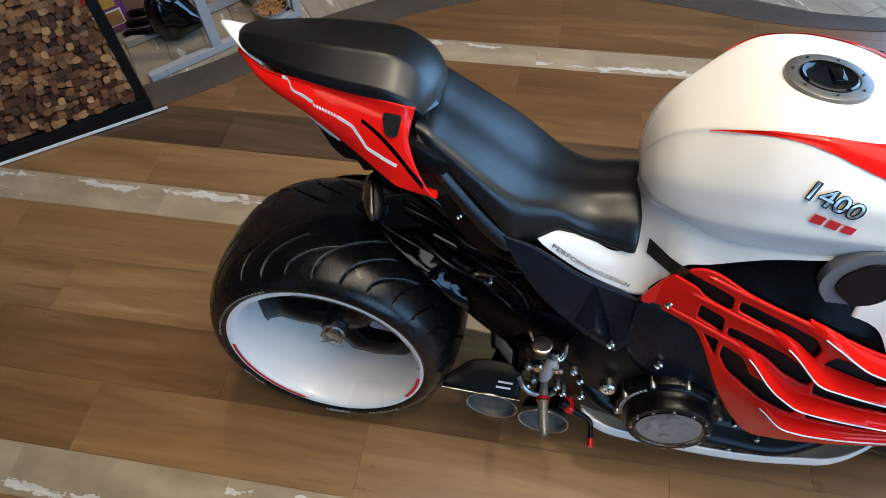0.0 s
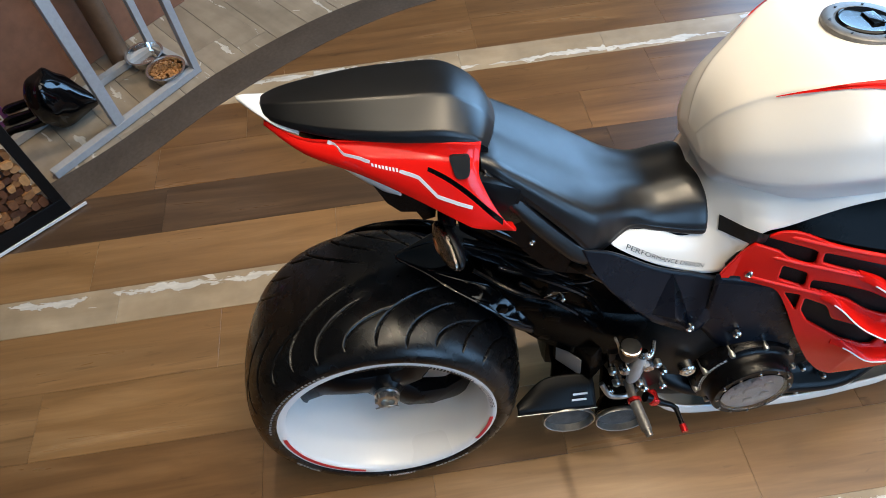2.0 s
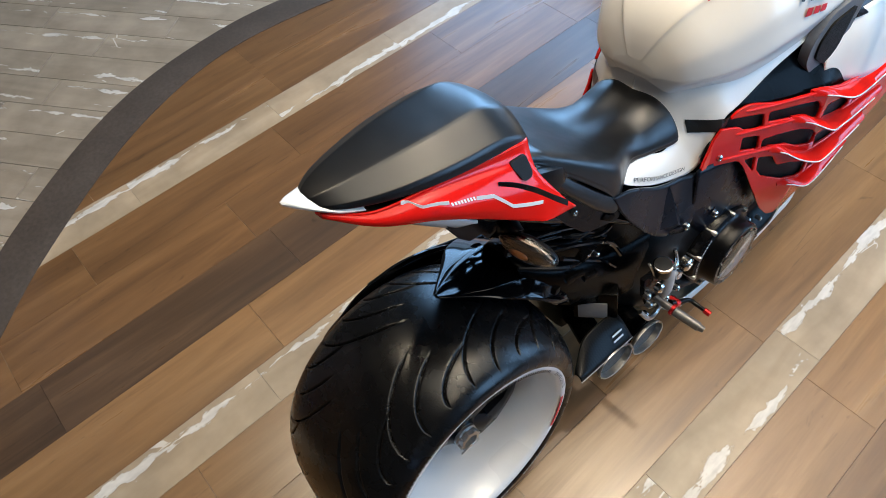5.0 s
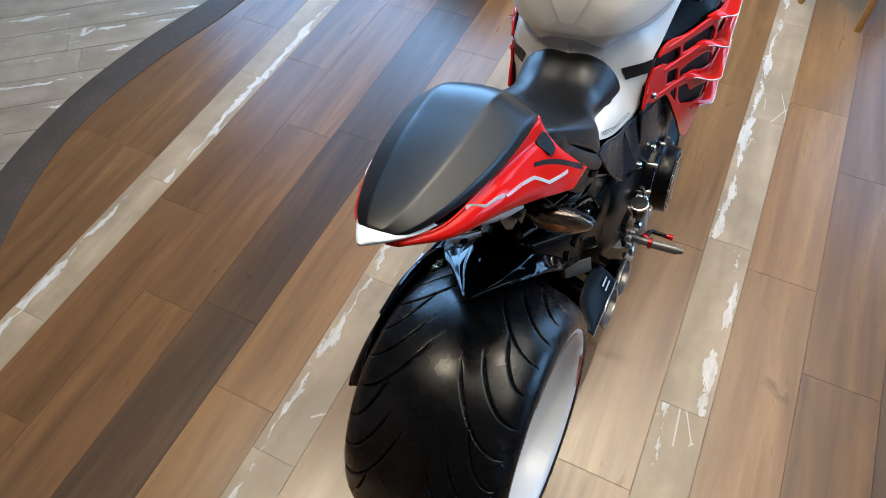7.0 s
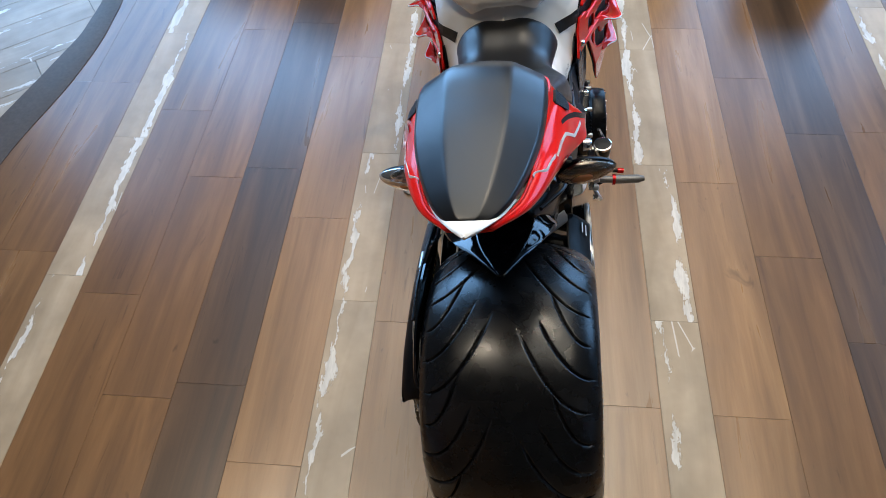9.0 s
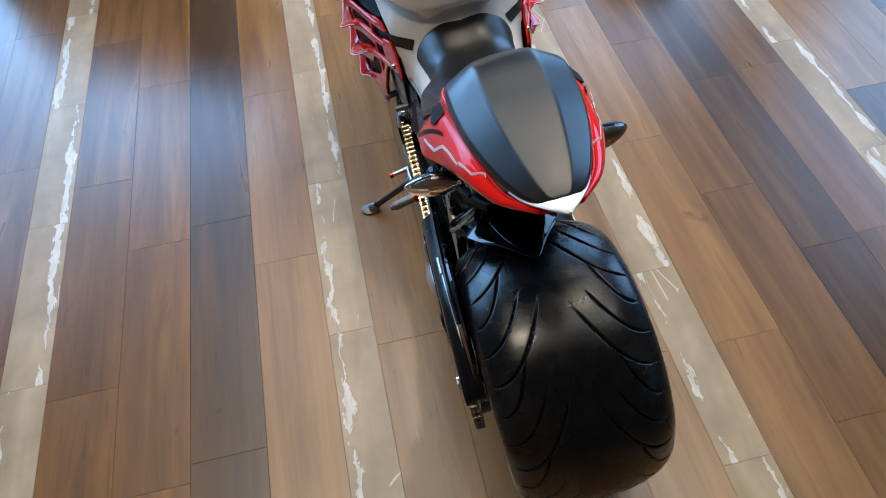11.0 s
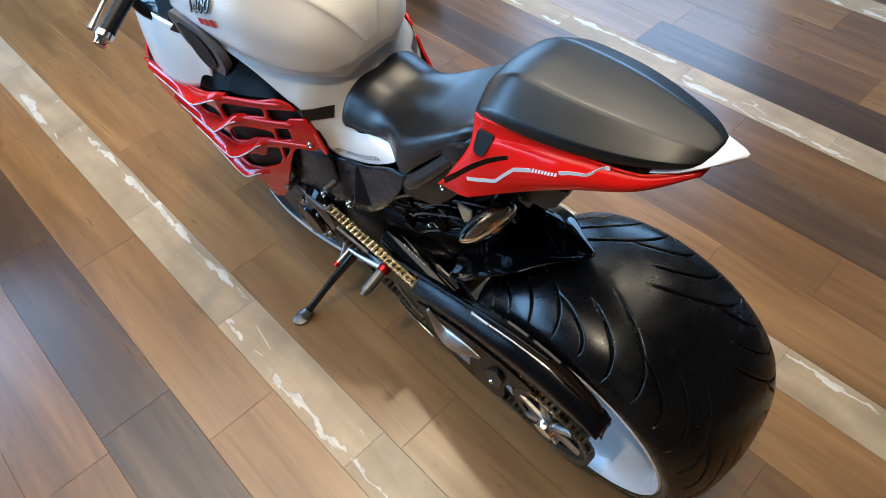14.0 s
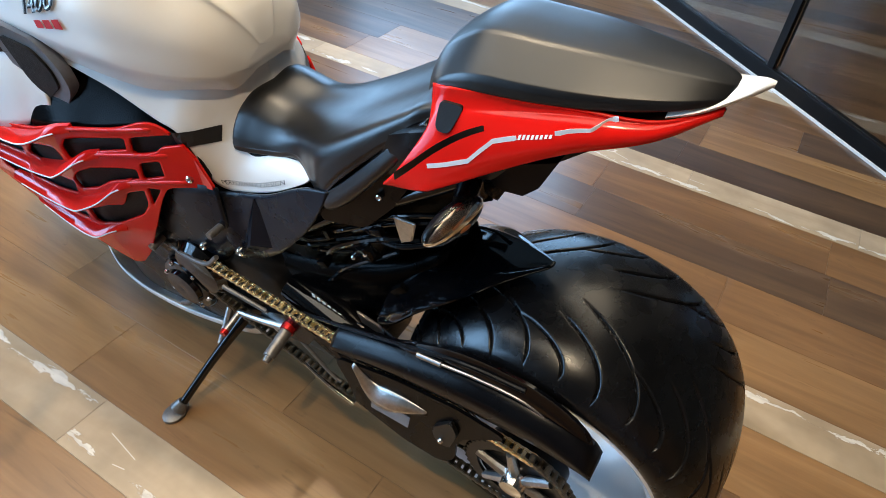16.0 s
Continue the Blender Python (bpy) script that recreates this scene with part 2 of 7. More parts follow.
M = {
    "red": speckled("red_paint", (0.74, 0.010, 0.006), 0.12, 30, 0.06, coat=0.0, spec=0.33, bumpy=0.0),
    "white": speckled("white_paint", (0.87, 0.85, 0.81), 0.22, 20, 0.05, coat=0.0, bumpy=0.0),
    "rimwhite": speckled("white_rim_enamel", (0.80, 0.80, 0.80), 0.30, 20, 0.06, coat=0.6, bumpy=0.0),
    "seat": speckled("seat_vinyl", (0.003, 0.003, 0.0035), 0.35, 500, 0.1, bumpy=0.04, spec=0.65, vary=0.03),
    "rubber": speckled("tyre_rubber", (0.0035, 0.0035, 0.004), 0.27, 300, 0.3, bumpy=0.05, spec=0.42, vary=0.05),
    "gloss": speckled("gloss_black", (0.002, 0.002, 0.0025), 0.07, 40, 0.2, coat=0.0, bumpy=0.0, spec=0.45, vary=0.03),
    "black": speckled("satin_black", (0.0025, 0.0025, 0.0032), 0.28, 90, 0.3, bumpy=0.03, spec=0.2),
    "void": speckled("dull_black", (0.0016, 0.0016, 0.0018), 0.26, 90, 0.3, bumpy=0.05, spec=0.06),
    "gunmetal": speckled("gunmetal_plastic", (0.006, 0.0085, 0.015), 0.28, 200, 0.25, bumpy=0.03, spec=0.2),
    "dark": speckled("dark_cast_metal", (0.012, 0.012, 0.012), 0.36, 120, 0.4, metal=0.5, bumpy=0.3, spec=0.4),
    "chrome": speckled("polished_metal", (0.75, 0.74, 0.72), 0.16, 80, 0.15, metal=1.0, bumpy=0.03),
    "steel": speckled("brushed_steel", (0.5, 0.49, 0.47), 0.32, 120, 0.3, metal=1.0, bumpy=0.1),
    "gold": speckled("gold_chain", (0.95, 0.78, 0.48), 0.24, 150, 0.3, metal=1.0, bumpy=0.05),
    "redmetal": speckled("red_anodised_metal", (0.6, 0.02, 0.02), 0.25, 100, 0.2, metal=0.7, bumpy=0.0),
    "decalwhite": speckled("white_decal", (0.78, 0.78, 0.78), 0.35, 60, 0.06, bumpy=0.0),
    "decalgrey": speckled("grey_decal", (0.28, 0.28, 0.28), 0.4, 60, 0.1, bumpy=0.0),
    "decalblack": speckled("black_decal", (0.012, 0.012, 0.012), 0.35, 60, 0.1, bumpy=0.0),
    "decalred": speckled("red_decal", (0.6, 0.02, 0.03), 0.35, 60, 0.1, bumpy=0.0),
    "mesh": speckled("black_grille", (0.005, 0.005, 0.005), 0.5, 900, 0.6, bumpy=0.8, spec=0.25),
    "border": speckled("floor_border_stone", (0.075, 0.06, 0.05), 0.5, 70, 0.35, bumpy=0.2, spec=0.2),
    "gauze": speckled("steel_gauze", (0.07, 0.07, 0.07), 0.6, 700, 0.8, bumpy=0.9, spec=0.3),
    "duct": speckled("grey_duct_plastic", (0.16, 0.17, 0.19), 0.32, 200, 0.2, bumpy=0.05),
    "worn": speckled("worn_grey_metal", (0.17, 0.165, 0.16), 0.4, 150, 0.35, metal=0.6, bumpy=0.1),
    "grout": speckled("brown_grout", (0.05, 0.036, 0.026), 0.8, 200, 0.3),
    "wall": speckled("warm_plaster", (0.10, 0.077, 0.055), 0.85, 40, 0.15, bumpy=0.3),
    "brownwall": speckled("brown_board", (0.20, 0.085, 0.045), 0.55, 14, 0.35, bumpy=0.1),
    "ceiling": speckled("ceiling_paint", (0.11, 0.095, 0.08), 0.9, 40, 0.1),
    "greymetal": speckled("grey_painted_metal", (0.36, 0.36, 0.37), 0.4, 60, 0.15, bumpy=0.05),
    "blackframe": speckled("black_painted_frame", (0.004, 0.0035, 0.0035), 0.4, 80, 0.3, bumpy=0.1, spec=0.2),
    "kibble": speckled("dry_food", (0.42, 0.20, 0.07), 0.8, 200, 0.5, bumpy=0.4),
    "furniture": speckled("dark_stained_wood", (0.10, 0.055, 0.03), 0.4, 25, 0.4, bumpy=0.2),
    "backing": speckled("mosaic_backing", (0.030, 0.010, 0.006), 0.6, 40, 0.4, bumpy=0.2),
    "chairwood": speckled("honey_wood", (0.42, 0.22, 0.07), 0.35, 40, 0.3, bumpy=0.1),
}


def carbon():
    m, nt, b = nodes("carbon_weave", 0.35, coat=0.0, spec=0.15)
    v = mapped(nt, (1, 1, 1))
    ch = add(nt, "ShaderNodeTexChecker", Scale=300)
    nt.links.new(v, ch.inputs["Vector"])
    ch.inputs["Color1"].default_value, ch.inputs["Color2"].default_value = (0.0015, 0.0015, 0.0015, 1), (0.006, 0.006, 0.006, 1)
    nt.links.new(ch.outputs[0], b.inputs["Base Color"])
    return m


M["carbon"] = carbon()


def glass(name, colour, rough=0.02, alpha=1.0):
    m, nt, b = nodes(name, rough, 0, colour)
    b.inputs["Transmission Weight"].default_value = alpha
    b.inputs["IOR"].default_value = 1.45
    return m


M["lens"] = glass("clear_lens", (0.95, 0.92, 0.88), 0.06)
M["reflector"] = speckled("silvered_reflector", (0.30, 0.25, 0.21), 0.22, 90, 0.5, metal=0.9, bumpy=0.3)
M["clear"] = glass("clear_cover", (0.9, 0.92, 0.95), 0.03)
M["amber"] = speckled("amber_bulb", (0.45, 0.17, 0.06), 0.3, 60, 0.2)
M["tint"] = glass("tinted_glass", (0.45, 0.45, 0.46), 0.01)


def emitter(name, colour, strength):
    m, nt, b = nodes(name, 0.5, 0, colour)
    b.inputs["Emission Color"].default_value = (*colour, 1)
    b.inputs["Emission Strength"].default_value = strength
    return m


M["lampglow"] = emitter("lamp_glow", (1.0, 0.85, 0.65), 25)


# ---- building helpers ----
def obj(name, verts, faces, mat, parent=None, label="", smooth=True, flat_above=40):
    me = bpy.data.meshes.new(name)
    me.from_pydata([tuple(map(float, v)) for v in verts], [], [tuple(map(int, f)) for f in faces])
    me.materials.append(mat)
    if smooth:
        me.shade_smooth()
        me.set_sharp_from_angle(angle=radians(flat_above))
    ob = new(name, me)
    if parent is not None:
        ob.parent = parent
    if label:
        tagged(ob, label)
    return ob


def part(name, bm, mat, parent=None, label="", smooth=True, flat_above=40):
    me = bpy.data.meshes.new(name)
    bmesh.ops.recalc_face_normals(bm, faces=bm.faces)
    bm.to_mesh(me)
    bm.free()
    me.materials.append(mat)
    if smooth:
        me.shade_smooth()
        me.set_sharp_from_angle(angle=radians(flat_above))
    ob = new(name, me)
    if parent is not None:
        ob.parent = parent
    if label:
        tagged(ob, label)
    return ob


def spline(pts, n):
    """n points along a Catmull-Rom curve through pts (rows of any width), evenly in parameter."""
    p = np.asarray(pts, float)
    p = np.concatenate([[2 * p[0] - p[1]], p, [2 * p[-1] - p[-2]]])
    k = len(p) - 3
    out = []
    for s in np.linspace(0, k, n):
        i = min(int(s), k - 1)
        f = s - i
        a, b, c, d = p[i:i + 4]
        out.append(0.5 * (2 * b + (c - a) * f + (2 * a - 5 * b + 4 * c - d) * f * f + (3 * b - a - 3 * c + d) * f ** 3))
    return np.array(out)


def grid_faces(nu, nv, wrap=False):
    f = []
    for i in range(nu - 1):
        for j in range(nv if wrap else nv - 1):
            a, b = i * nv + j, i * nv + (j + 1) % nv
            f.append((a, b, b + nv, a + nv))
    return f


def loft(rows, nu, nv):
    """A smooth sheet through rows of points; returns an array nu x nv x 3."""
    g = np.array([spline(r, nv) for r in rows])
    return np.stack([spline(g[:, j], nu) for j in range(nv)], axis=1)


def sheet(name, rows, nu, nv, mat, parent, label="", thick=0.004, side=1, capped=False):
    g = loft(rows, nu, nv)
    if side < 0:
        g = g * np.array([-1, 1, 1])
    f = grid_faces(nu, nv)
    if capped:
        f += [tuple(range(nv)), tuple(range((nu - 1) * nv, nu * nv))]
    bm = bmesh.new()
    vs = [bm.verts.new(v) for v in g.reshape(-1, 3)]
    for q in f:
        try:
            bm.faces.new([vs[i] for i in q])
        except ValueError:
            pass
    bmesh.ops.remove_doubles(bm, verts=bm.verts, dist=0.0004)
    ob = part(name, bm, mat, parent, label)
    if thick:
        md = ob.modifiers.new("thickness", "SOLIDIFY")
        md.thickness, md.offset = thick, -1 if side > 0 else 1
        md.offset = 0
    return ob


def sym(half):
    """A whole cross-section from its right half, given from the middle outwards."""
    return [(-x, z) for x, z in reversed(half[1:])] + list(half)


def section(y, half, dy=0.0):
    return [(x, y + dy, z) for x, z in sym(half)]


def box(bm, c, s, m=None, bevel=0.0):
    r = bmesh.ops.create_cube(bm, size=1)
    vs = r["verts"]
    bmesh.ops.scale(bm, vec=s, verts=vs)
    if bevel:
        es = list({e for v in vs for e in v.link_edges})
        r2 = bmesh.ops.bevel(bm, geom=es, offset=bevel, segments=2, affect="EDGES", profile=0.6)
        vs = list({v for f in r2["faces"] for v in f.verts} | {v for v in vs if v.is_valid})
    if m is not None:
        bmesh.ops.transform(bm, matrix=m, verts=vs)
    bmesh.ops.translate(bm, vec=c, verts=vs)
    return vs


def tube(bm, pts, radius, seg=12, caps=True, n=None):
    """A round bar along pts; radius: one number or one for each of pts."""
    rad = radius if hasattr(radius, "__len__") else [radius] * len(pts)
    pr = np.c_[np.asarray(pts, float), np.asarray(rad, float)]
    if n:
        pr = spline(pr, n)
    rings, up = [], Vector((0.123, 0.321, 0.94)).normalized()
    for i, p in enumerate(pr):
        t = Vector(pr[min(i + 1, len(pr) - 1)][:3] - pr[max(i - 1, 0)][:3]).normalized()
        u = t.cross(up)
        if u.length < 0.05:
            u = t.cross(Vector((1, 0, 0)))
        u.normalize()
        v = t.cross(u)
        rings.append([bm.verts.new(Vector(p[:3]) + float(p[3]) * (math.cos(a) * u + math.sin(a) * v))
                      for a in np.linspace(0, 2 * math.pi, seg, endpoint=False)])
    for a, b in zip(rings, rings[1:]):
        for j in range(seg):
            bm.faces.new((a[j], a[(j + 1) % seg], b[(j + 1) % seg], b[j]))
    if caps:
        bm.faces.new(rings[0])
        bm.faces.new(rings[-1])


def lathe(bm, profile, m, seg=48, closed=False):
    """Turns (radius, height) points round the z axis of the pose m."""
    rings = []
    for r, h in profile:
        rings.append([bm.verts.new(m @ Vector((r * math.cos(a), r * math.sin(a), h)))
                      for a in np.linspace(0, 2 * math.pi, seg, endpoint=False)])
    loops = list(zip(rings, rings[1:])) + ([(rings[-1], rings[0])] if closed else [])
    for a, b in loops:
        for j in range(seg):
            bm.faces.new((a[j], a[(j + 1) % seg], b[(j + 1) % seg], b[j]))
    if not closed:
        for ring, (r, _) in ((rings[0], profile[0]), (rings[-1], profile[-1])):
            if r > 1e-4:
                bm.faces.new(ring)


def plate(bm, outline, x, thick, side=1, bend=None):
    """A flat piece with the outline (y, z), standing at x (or bend(y, z)) and thick metres deep."""
    def at(y, z, d):
        xx = bend(y, z) if bend else x
        return (side * (xx + d), y, z)
    a = [bm.verts.new(at(y, z, 0)) for y, z in outline]
    b = [bm.verts.new(at(y, z, -thick)) for y, z in outline]
    bm.faces.new(a)
    bm.faces.new(b[::-1])
    n = len(a)
    for i in range(n):
        bm.faces.new((a[i], b[i], b[(i + 1) % n], a[(i + 1) % n]))


def rounded(pts, r, n=4):
    """The outline pts with its corners rounded."""
    out, k = [], len(pts)
    for i in range(k):
        p, a, b = (np.array(pts[j % k], float) for j in (i, i - 1, i + 1))
        da, db = a - p, b - p
        la, lb = np.linalg.norm(da), np.linalg.norm(db)
        s = p + da / la * min(r, la * 0.45)
        e = p + db / lb * min(r, lb * 0.45)
        for t in np.linspace(0, 1, n + 1):
            out.append((1 - t) ** 2 * s + 2 * t * (1 - t) * p + t * t * e)
    return [tuple(v) for v in out]


def lettering(text, size, place, mat, parent, name="lettering", label="", slant=0.0, grow=0.0):
    """Letters as a thin mesh; place maps (u, v) of the flat writing to a point."""
    cu = bpy.data.curves.new(name, "FONT")
    cu.body, cu.size, cu.extrude, cu.resolution_u, cu.shear, cu.offset = text, size, 0.0, 3, slant, grow
    tmp = bpy.data.objects.new("tmp", cu)
    scene.collection.objects.link(tmp)
    bpy.context.view_layer.update()
    me = bpy.data.meshes.new_from_object(tmp.evaluated_get(bpy.context.evaluated_depsgraph_get()))
    bpy.data.objects.remove(tmp)
    for v in me.vertices:
        v.co = place(v.co.x, v.co.y)
    me.name = name
    me.materials.clear()
    me.materials.append(mat)
    ob = new(name, me)
    ob.parent = parent
    if label:
        tagged(ob, label)
    return ob

# ---- the motorcycle ----
# its own axes: x to its right, y ahead, z up; it leans to its left on the side stand
bike = new("motorcycle")
bike.matrix_world = pose(0.055, 0, 0.003, 0, -7.5, -0.45)
tagged(bike, "white and red sport motorcycle leaning on its side stand", "motorcycle")
SIDES = (1, -1)
AXLE = Vector((0, 0, 0.312))
WHEEL = Matrix.Translation(AXLE) @ pose(0, 0, 0, 0, 90, 0)  # z of the turned profile runs along the axle, to the right


def tyre_mesh():
    prof = spline([(-0.165, 0.236), (-0.171, 0.25), (-0.166, 0.268), (-0.148, 0.287), (-0.112, 0.304), (-0.06, 0.314), (0, 0.318),
                   (0.06, 0.314), (0.112, 0.304), (0.150, 0.287), (0.170, 0.268), (0.175, 0.25), (0.167, 0.236)], 361)
    nphi, nv = 1300, len(prof)
    phi = np.linspace(0, 2 * np.pi, nphi, endpoint=False)
    x, r = prof[:, 0], prof[:, 1]
    cut = np.zeros((nphi, nv))
    count = 30
    for k in range(count):
        x0 = (0.022, 0.058, 0.082)[k % 3]
        x1 = (0.160, 0.164, 0.157)[k % 3]
        for s in SIDES:
            u = np.clip((s * x - x0) / (x1 - x0), 0, 1)
            on = (s * x > x0) & (s * x < x1)
            amp = 0.56 if k % 3 == 0 else 0.42
            mid = 2 * np.pi * (k + (0.5 if s < 0 else 0)) / count + amp * (1 - u) ** 2.0 + 0.05 * u
            d = np.abs((phi[:, None] - mid[None, :] + np.pi) % (2 * np.pi) - np.pi) * 0.31
            d = d / np.sqrt(1 + (0.31 * (amp * 2 * (1 - u) - 0.05) / (x1 - x0)) ** 2)[None, :]
            end = np.clip(np.minimum(u, 1 - u) * 8, 0, 1)
            wide = 0.0020 * np.clip(end, 0.6, 1)
            cut = np.maximum(cut, np.where(on[None, :], np.exp(-(d / wide[None, :]) ** 2) * end[None, :], 0))
    rr = r[None, :] - 0.0062 * cut
    v = np.stack([np.broadcast_to(x[None, :], rr.shape), rr * np.sin(phi)[:, None], rr * np.cos(phi)[:, None] + AXLE.z], axis=2)
    idx = np.arange(nphi * nv).reshape(nphi, nv)
    a, b = idx[:, :-1], idx[:, 1:]
    c, d = np.roll(idx, -1, 0)[:, 1:], np.roll(idx, -1, 0)[:, :-1]
    return v.reshape(-1, 3), np.stack([a, b, c, d], axis=2).reshape(-1, 4)


bm = bmesh.new()
lathe(bm, [(0.246, 0.164), (0.244, 0.170), (0.238, 0.171), (0.226, 0.1675), (0.222, 0.158), (0.214, 0.120), (0.208, 0.06), (0.203, 0.0),
           (0.203, -0.05), (0.212, -0.12), (0.220, -0.158), (0.238, -0.171), (0.246, -0.164), (0.232, -0.10), (0.226, 0.0), (0.232, 0.10)],
      WHEEL, 128, closed=True)
rear_wheel = part("rear_wheel", bm, M["rimwhite"], bike, "deep-dish glossy white wheel rim", flat_above=60)
rear_wheel.location.x = 0.006
tv, tf = tyre_mesh()
obj("tyre", tv, tf, M["rubber"], rear_wheel, "very wide black tyre with swept grooves", flat_above=70)


def ring_arc(bm, r0, r1, x, a0, a1, n=24, depth=0.0012):
    """A thin raised arc on the face of the wheel; angles in degrees from straight ahead, over the top."""
    top, back = [], []
    for a in np.linspace(radians(a0), radians(a1), n):
        for r in (r0, r1):
            y, z = r * math.cos(a), r * math.sin(a) + AXLE.z
            top.append(bm.verts.new((x, y, z)))
            back.append(bm.verts.new((x - depth, y, z)))
    for i in range(n - 1):
        j = 2 * i
        bm.faces.new((top[j], top[j + 1], top[j + 3], top[j + 2]))
        bm.faces.new((top[j], top[j + 2], back[j + 2], back[j]))
        bm.faces.new((top[j + 1], back[j + 1], back[j + 3], top[j + 3]))


for a0, a1 in ((180, 248), (-34, -8)):
    bm = bmesh.new()
    ring_arc(bm, 0.2265, 0.2345, 0.1725, a0, a1)
    part("rim_stripe", bm, M["decalred"], rear_wheel, "red stripe on the rim lip", smooth=False)


def on_ring(r, x, a0, step=1.0):
    def place(u, v):
        a = radians(a0) - step * u / r
        rr = r + v
        return (x, rr * math.cos(a), rr * math.sin(a) + AXLE.z)
    return place


lettering("SERVICE CENTER", 0.0130, on_ring(0.2268, 0.1728, 27), M["decalblack"], rear_wheel, "rim_lettering", "black lettering on the rim lip")
# maker's names on rim and tyre stay plain bars
for r0, r1, x, a0, a1, n, key in ((0.2285, 0.2338, 0.1728, 34, 100, 34, "decalblack"), (0.2515, 0.2555, 0.1768, 112, 172, 26, "decalgrey"),
                                  (0.2515, 0.2555, 0.1768, 290, 312, 9, "decalgrey"), (0.2515, 0.255, 0.1768, 205, 222, 7, "decalgrey")):
    bm = bmesh.new()
    step = (a1 - a0) / n
    for i in range(n):
        ring_arc(bm, r0, r1, x, a0 + i * step, a0 + (i + 0.62) * step, 3)
    part("lettering_bars", bm, M[key], rear_wheel, "row of small plain bars", smooth=False)
lettering("330/30R17", 0.0155, lambda u, v: (0.1766, (0.258 - v) * math.cos(radians(262) + u / 0.25), (0.258 - v) * math.sin(radians(262) + u / 0.25) + AXLE.z),
          M["decalwhite"], rear_wheel, "tyre_size", "white tyre size marking")
# three black spokes and the hub
for k in range(3):
    a = radians((152, 32, -50)[k])
    bm = bmesh.new()
    ring = []
    for s, half, depth, x in ((0.03, 0.034, 0.05, 0.034), (0.08, 0.032, 0.048, 0.044), (0.14, 0.038, 0.04, 0.036), (0.185, 0.050, 0.034, 0.024), (0.206, 0.062, 0.034, 0.016)):
        row = []
        for dx, dt in ((depth / 2, -half * 0.55), (depth / 2, half * 0.55), (depth * 0.3, half), (-depth / 2, half), (-depth / 2, -half), (depth * 0.3, -half)):
            sweep = a + 0.5 * (s / 0.2) ** 2
            y = s * math.cos(sweep) - dt * math.sin(sweep)
            z = s * math.sin(sweep) + dt * math.cos(sweep)
            row.append(bm.verts.new((x + dx + 0.024, y, z + AXLE.z)))
        ring.append(row)
    for p, q in zip(ring, ring[1:]):
        for j in range(6):
            bm.faces.new((p[j], p[(j + 1) % 6], q[(j + 1) % 6], q[j]))
    part("spoke", bm, M["black"], rear_wheel, "curved black spoke", flat_above=35)
bm = bmesh.new()
HUB = Matrix.Translation((0.024, 0, 0)) @ WHEEL
lathe(bm, [(0.05, -0.07), (0.05, 0.05), (0.034, 0.062), (0.03, 0.07), (0.0, 0.07)], HUB, 40)
part("hub", bm, M["black"], rear_wheel)
bm = bmesh.new()
lathe(bm, [(0.029, 0.062), (0.029, 0.076), (0.024, 0.079), (0.024, 0.092), (0.017, 0.093), (0.016, 0.080), (0.0, 0.080)], HUB, 32)
for k in range(8):
    a = k * math.pi / 4
    box(bm, AXLE + Vector((0.110, 0.0255 * math.cos(a), 0.0255 * math.sin(a))), (0.012, 0.006, 0.006), pose(0, 0, 0, math.degrees(a), 0, 0), 0.001)
tube(bm, [(0.116, -0.03, 0.29), (0.119, 0.0, 0.30), (0.114, 0.022, 0.282)], 0.0018, 8, n=10)
part("axle_nut", bm, M["steel"], rear_wheel, "castellated steel axle nut with a wire clip")

# sprocket on the left
bm = bmesh.new()
SPROCKET = Matrix.Translation(AXLE) @ pose(0, 0, 0, 0, -90, 0)
teeth = []
for i in range(88):
    teeth.append(0.108 if i % 2 else 0.101)
inner, outer = [], []
for h in (0.199, 0.205):
    outer.append([bm.verts.new(SPROCKET @ Vector((t * math.cos(i * math.pi / 44), t * math.sin(i * math.pi / 44), h))) for i, t in enumerate(teeth)])
    inner.append([bm.verts.new(SPROCKET @ Vector((0.080 * math.cos(i * math.pi / 44), 0.080 * math.sin(i * math.pi / 44), h))) for i in range(88)])
for i in range(88):
    j = (i + 1) % 88
    bm.faces.new((outer[0][i], outer[0][j], inner[0][j], inner[0][i]))
    bm.faces.new((outer[1][i], inner[1][i], inner[1][j], outer[1][j]))
    bm.faces.new((outer[0][i], outer[1][i], outer[1][j], outer[0][j]))
    bm.faces.new((inner[0][i], inner[0][j], inner[1][j], inner[1][i]))
sprocket = part("rear_sprocket", bm, M["dark"], bike, "dark toothed sprocket", smooth=False)
for k in range(6):
    a = k * math.pi / 3 + 0.3
    bm = bmesh.new()
    d = Vector((0, math.cos(a), math.sin(a)))
    tube(bm, [AXLE + Vector((-0.205, 0, 0)) + d * 0.02, AXLE + Vector((-0.204, 0, 0)) + d * 0.084], [0.011, 0.008], 8)
    part("sprocket_arm", bm, M["steel"], sprocket, "bare metal carrier arm")
bm = bmesh.new()
lathe(bm, [(0.03, 0.15), (0.03, 0.205), (0.024, 0.212), (0.022, 0.228), (0.012, 0.23), (0.0, 0.23)], SPROCKET, 24)
part("sprocket_hub", bm, M["chrome"], sprocket, "shiny hub nut")
bm = bmesh.new()
lathe(bm, [(0.079, 0.150), (0.079, 0.197), (0.060, 0.198), (0.0, 0.196)], SPROCKET, 48)
part("carrier", bm, M["black"], sprocket)

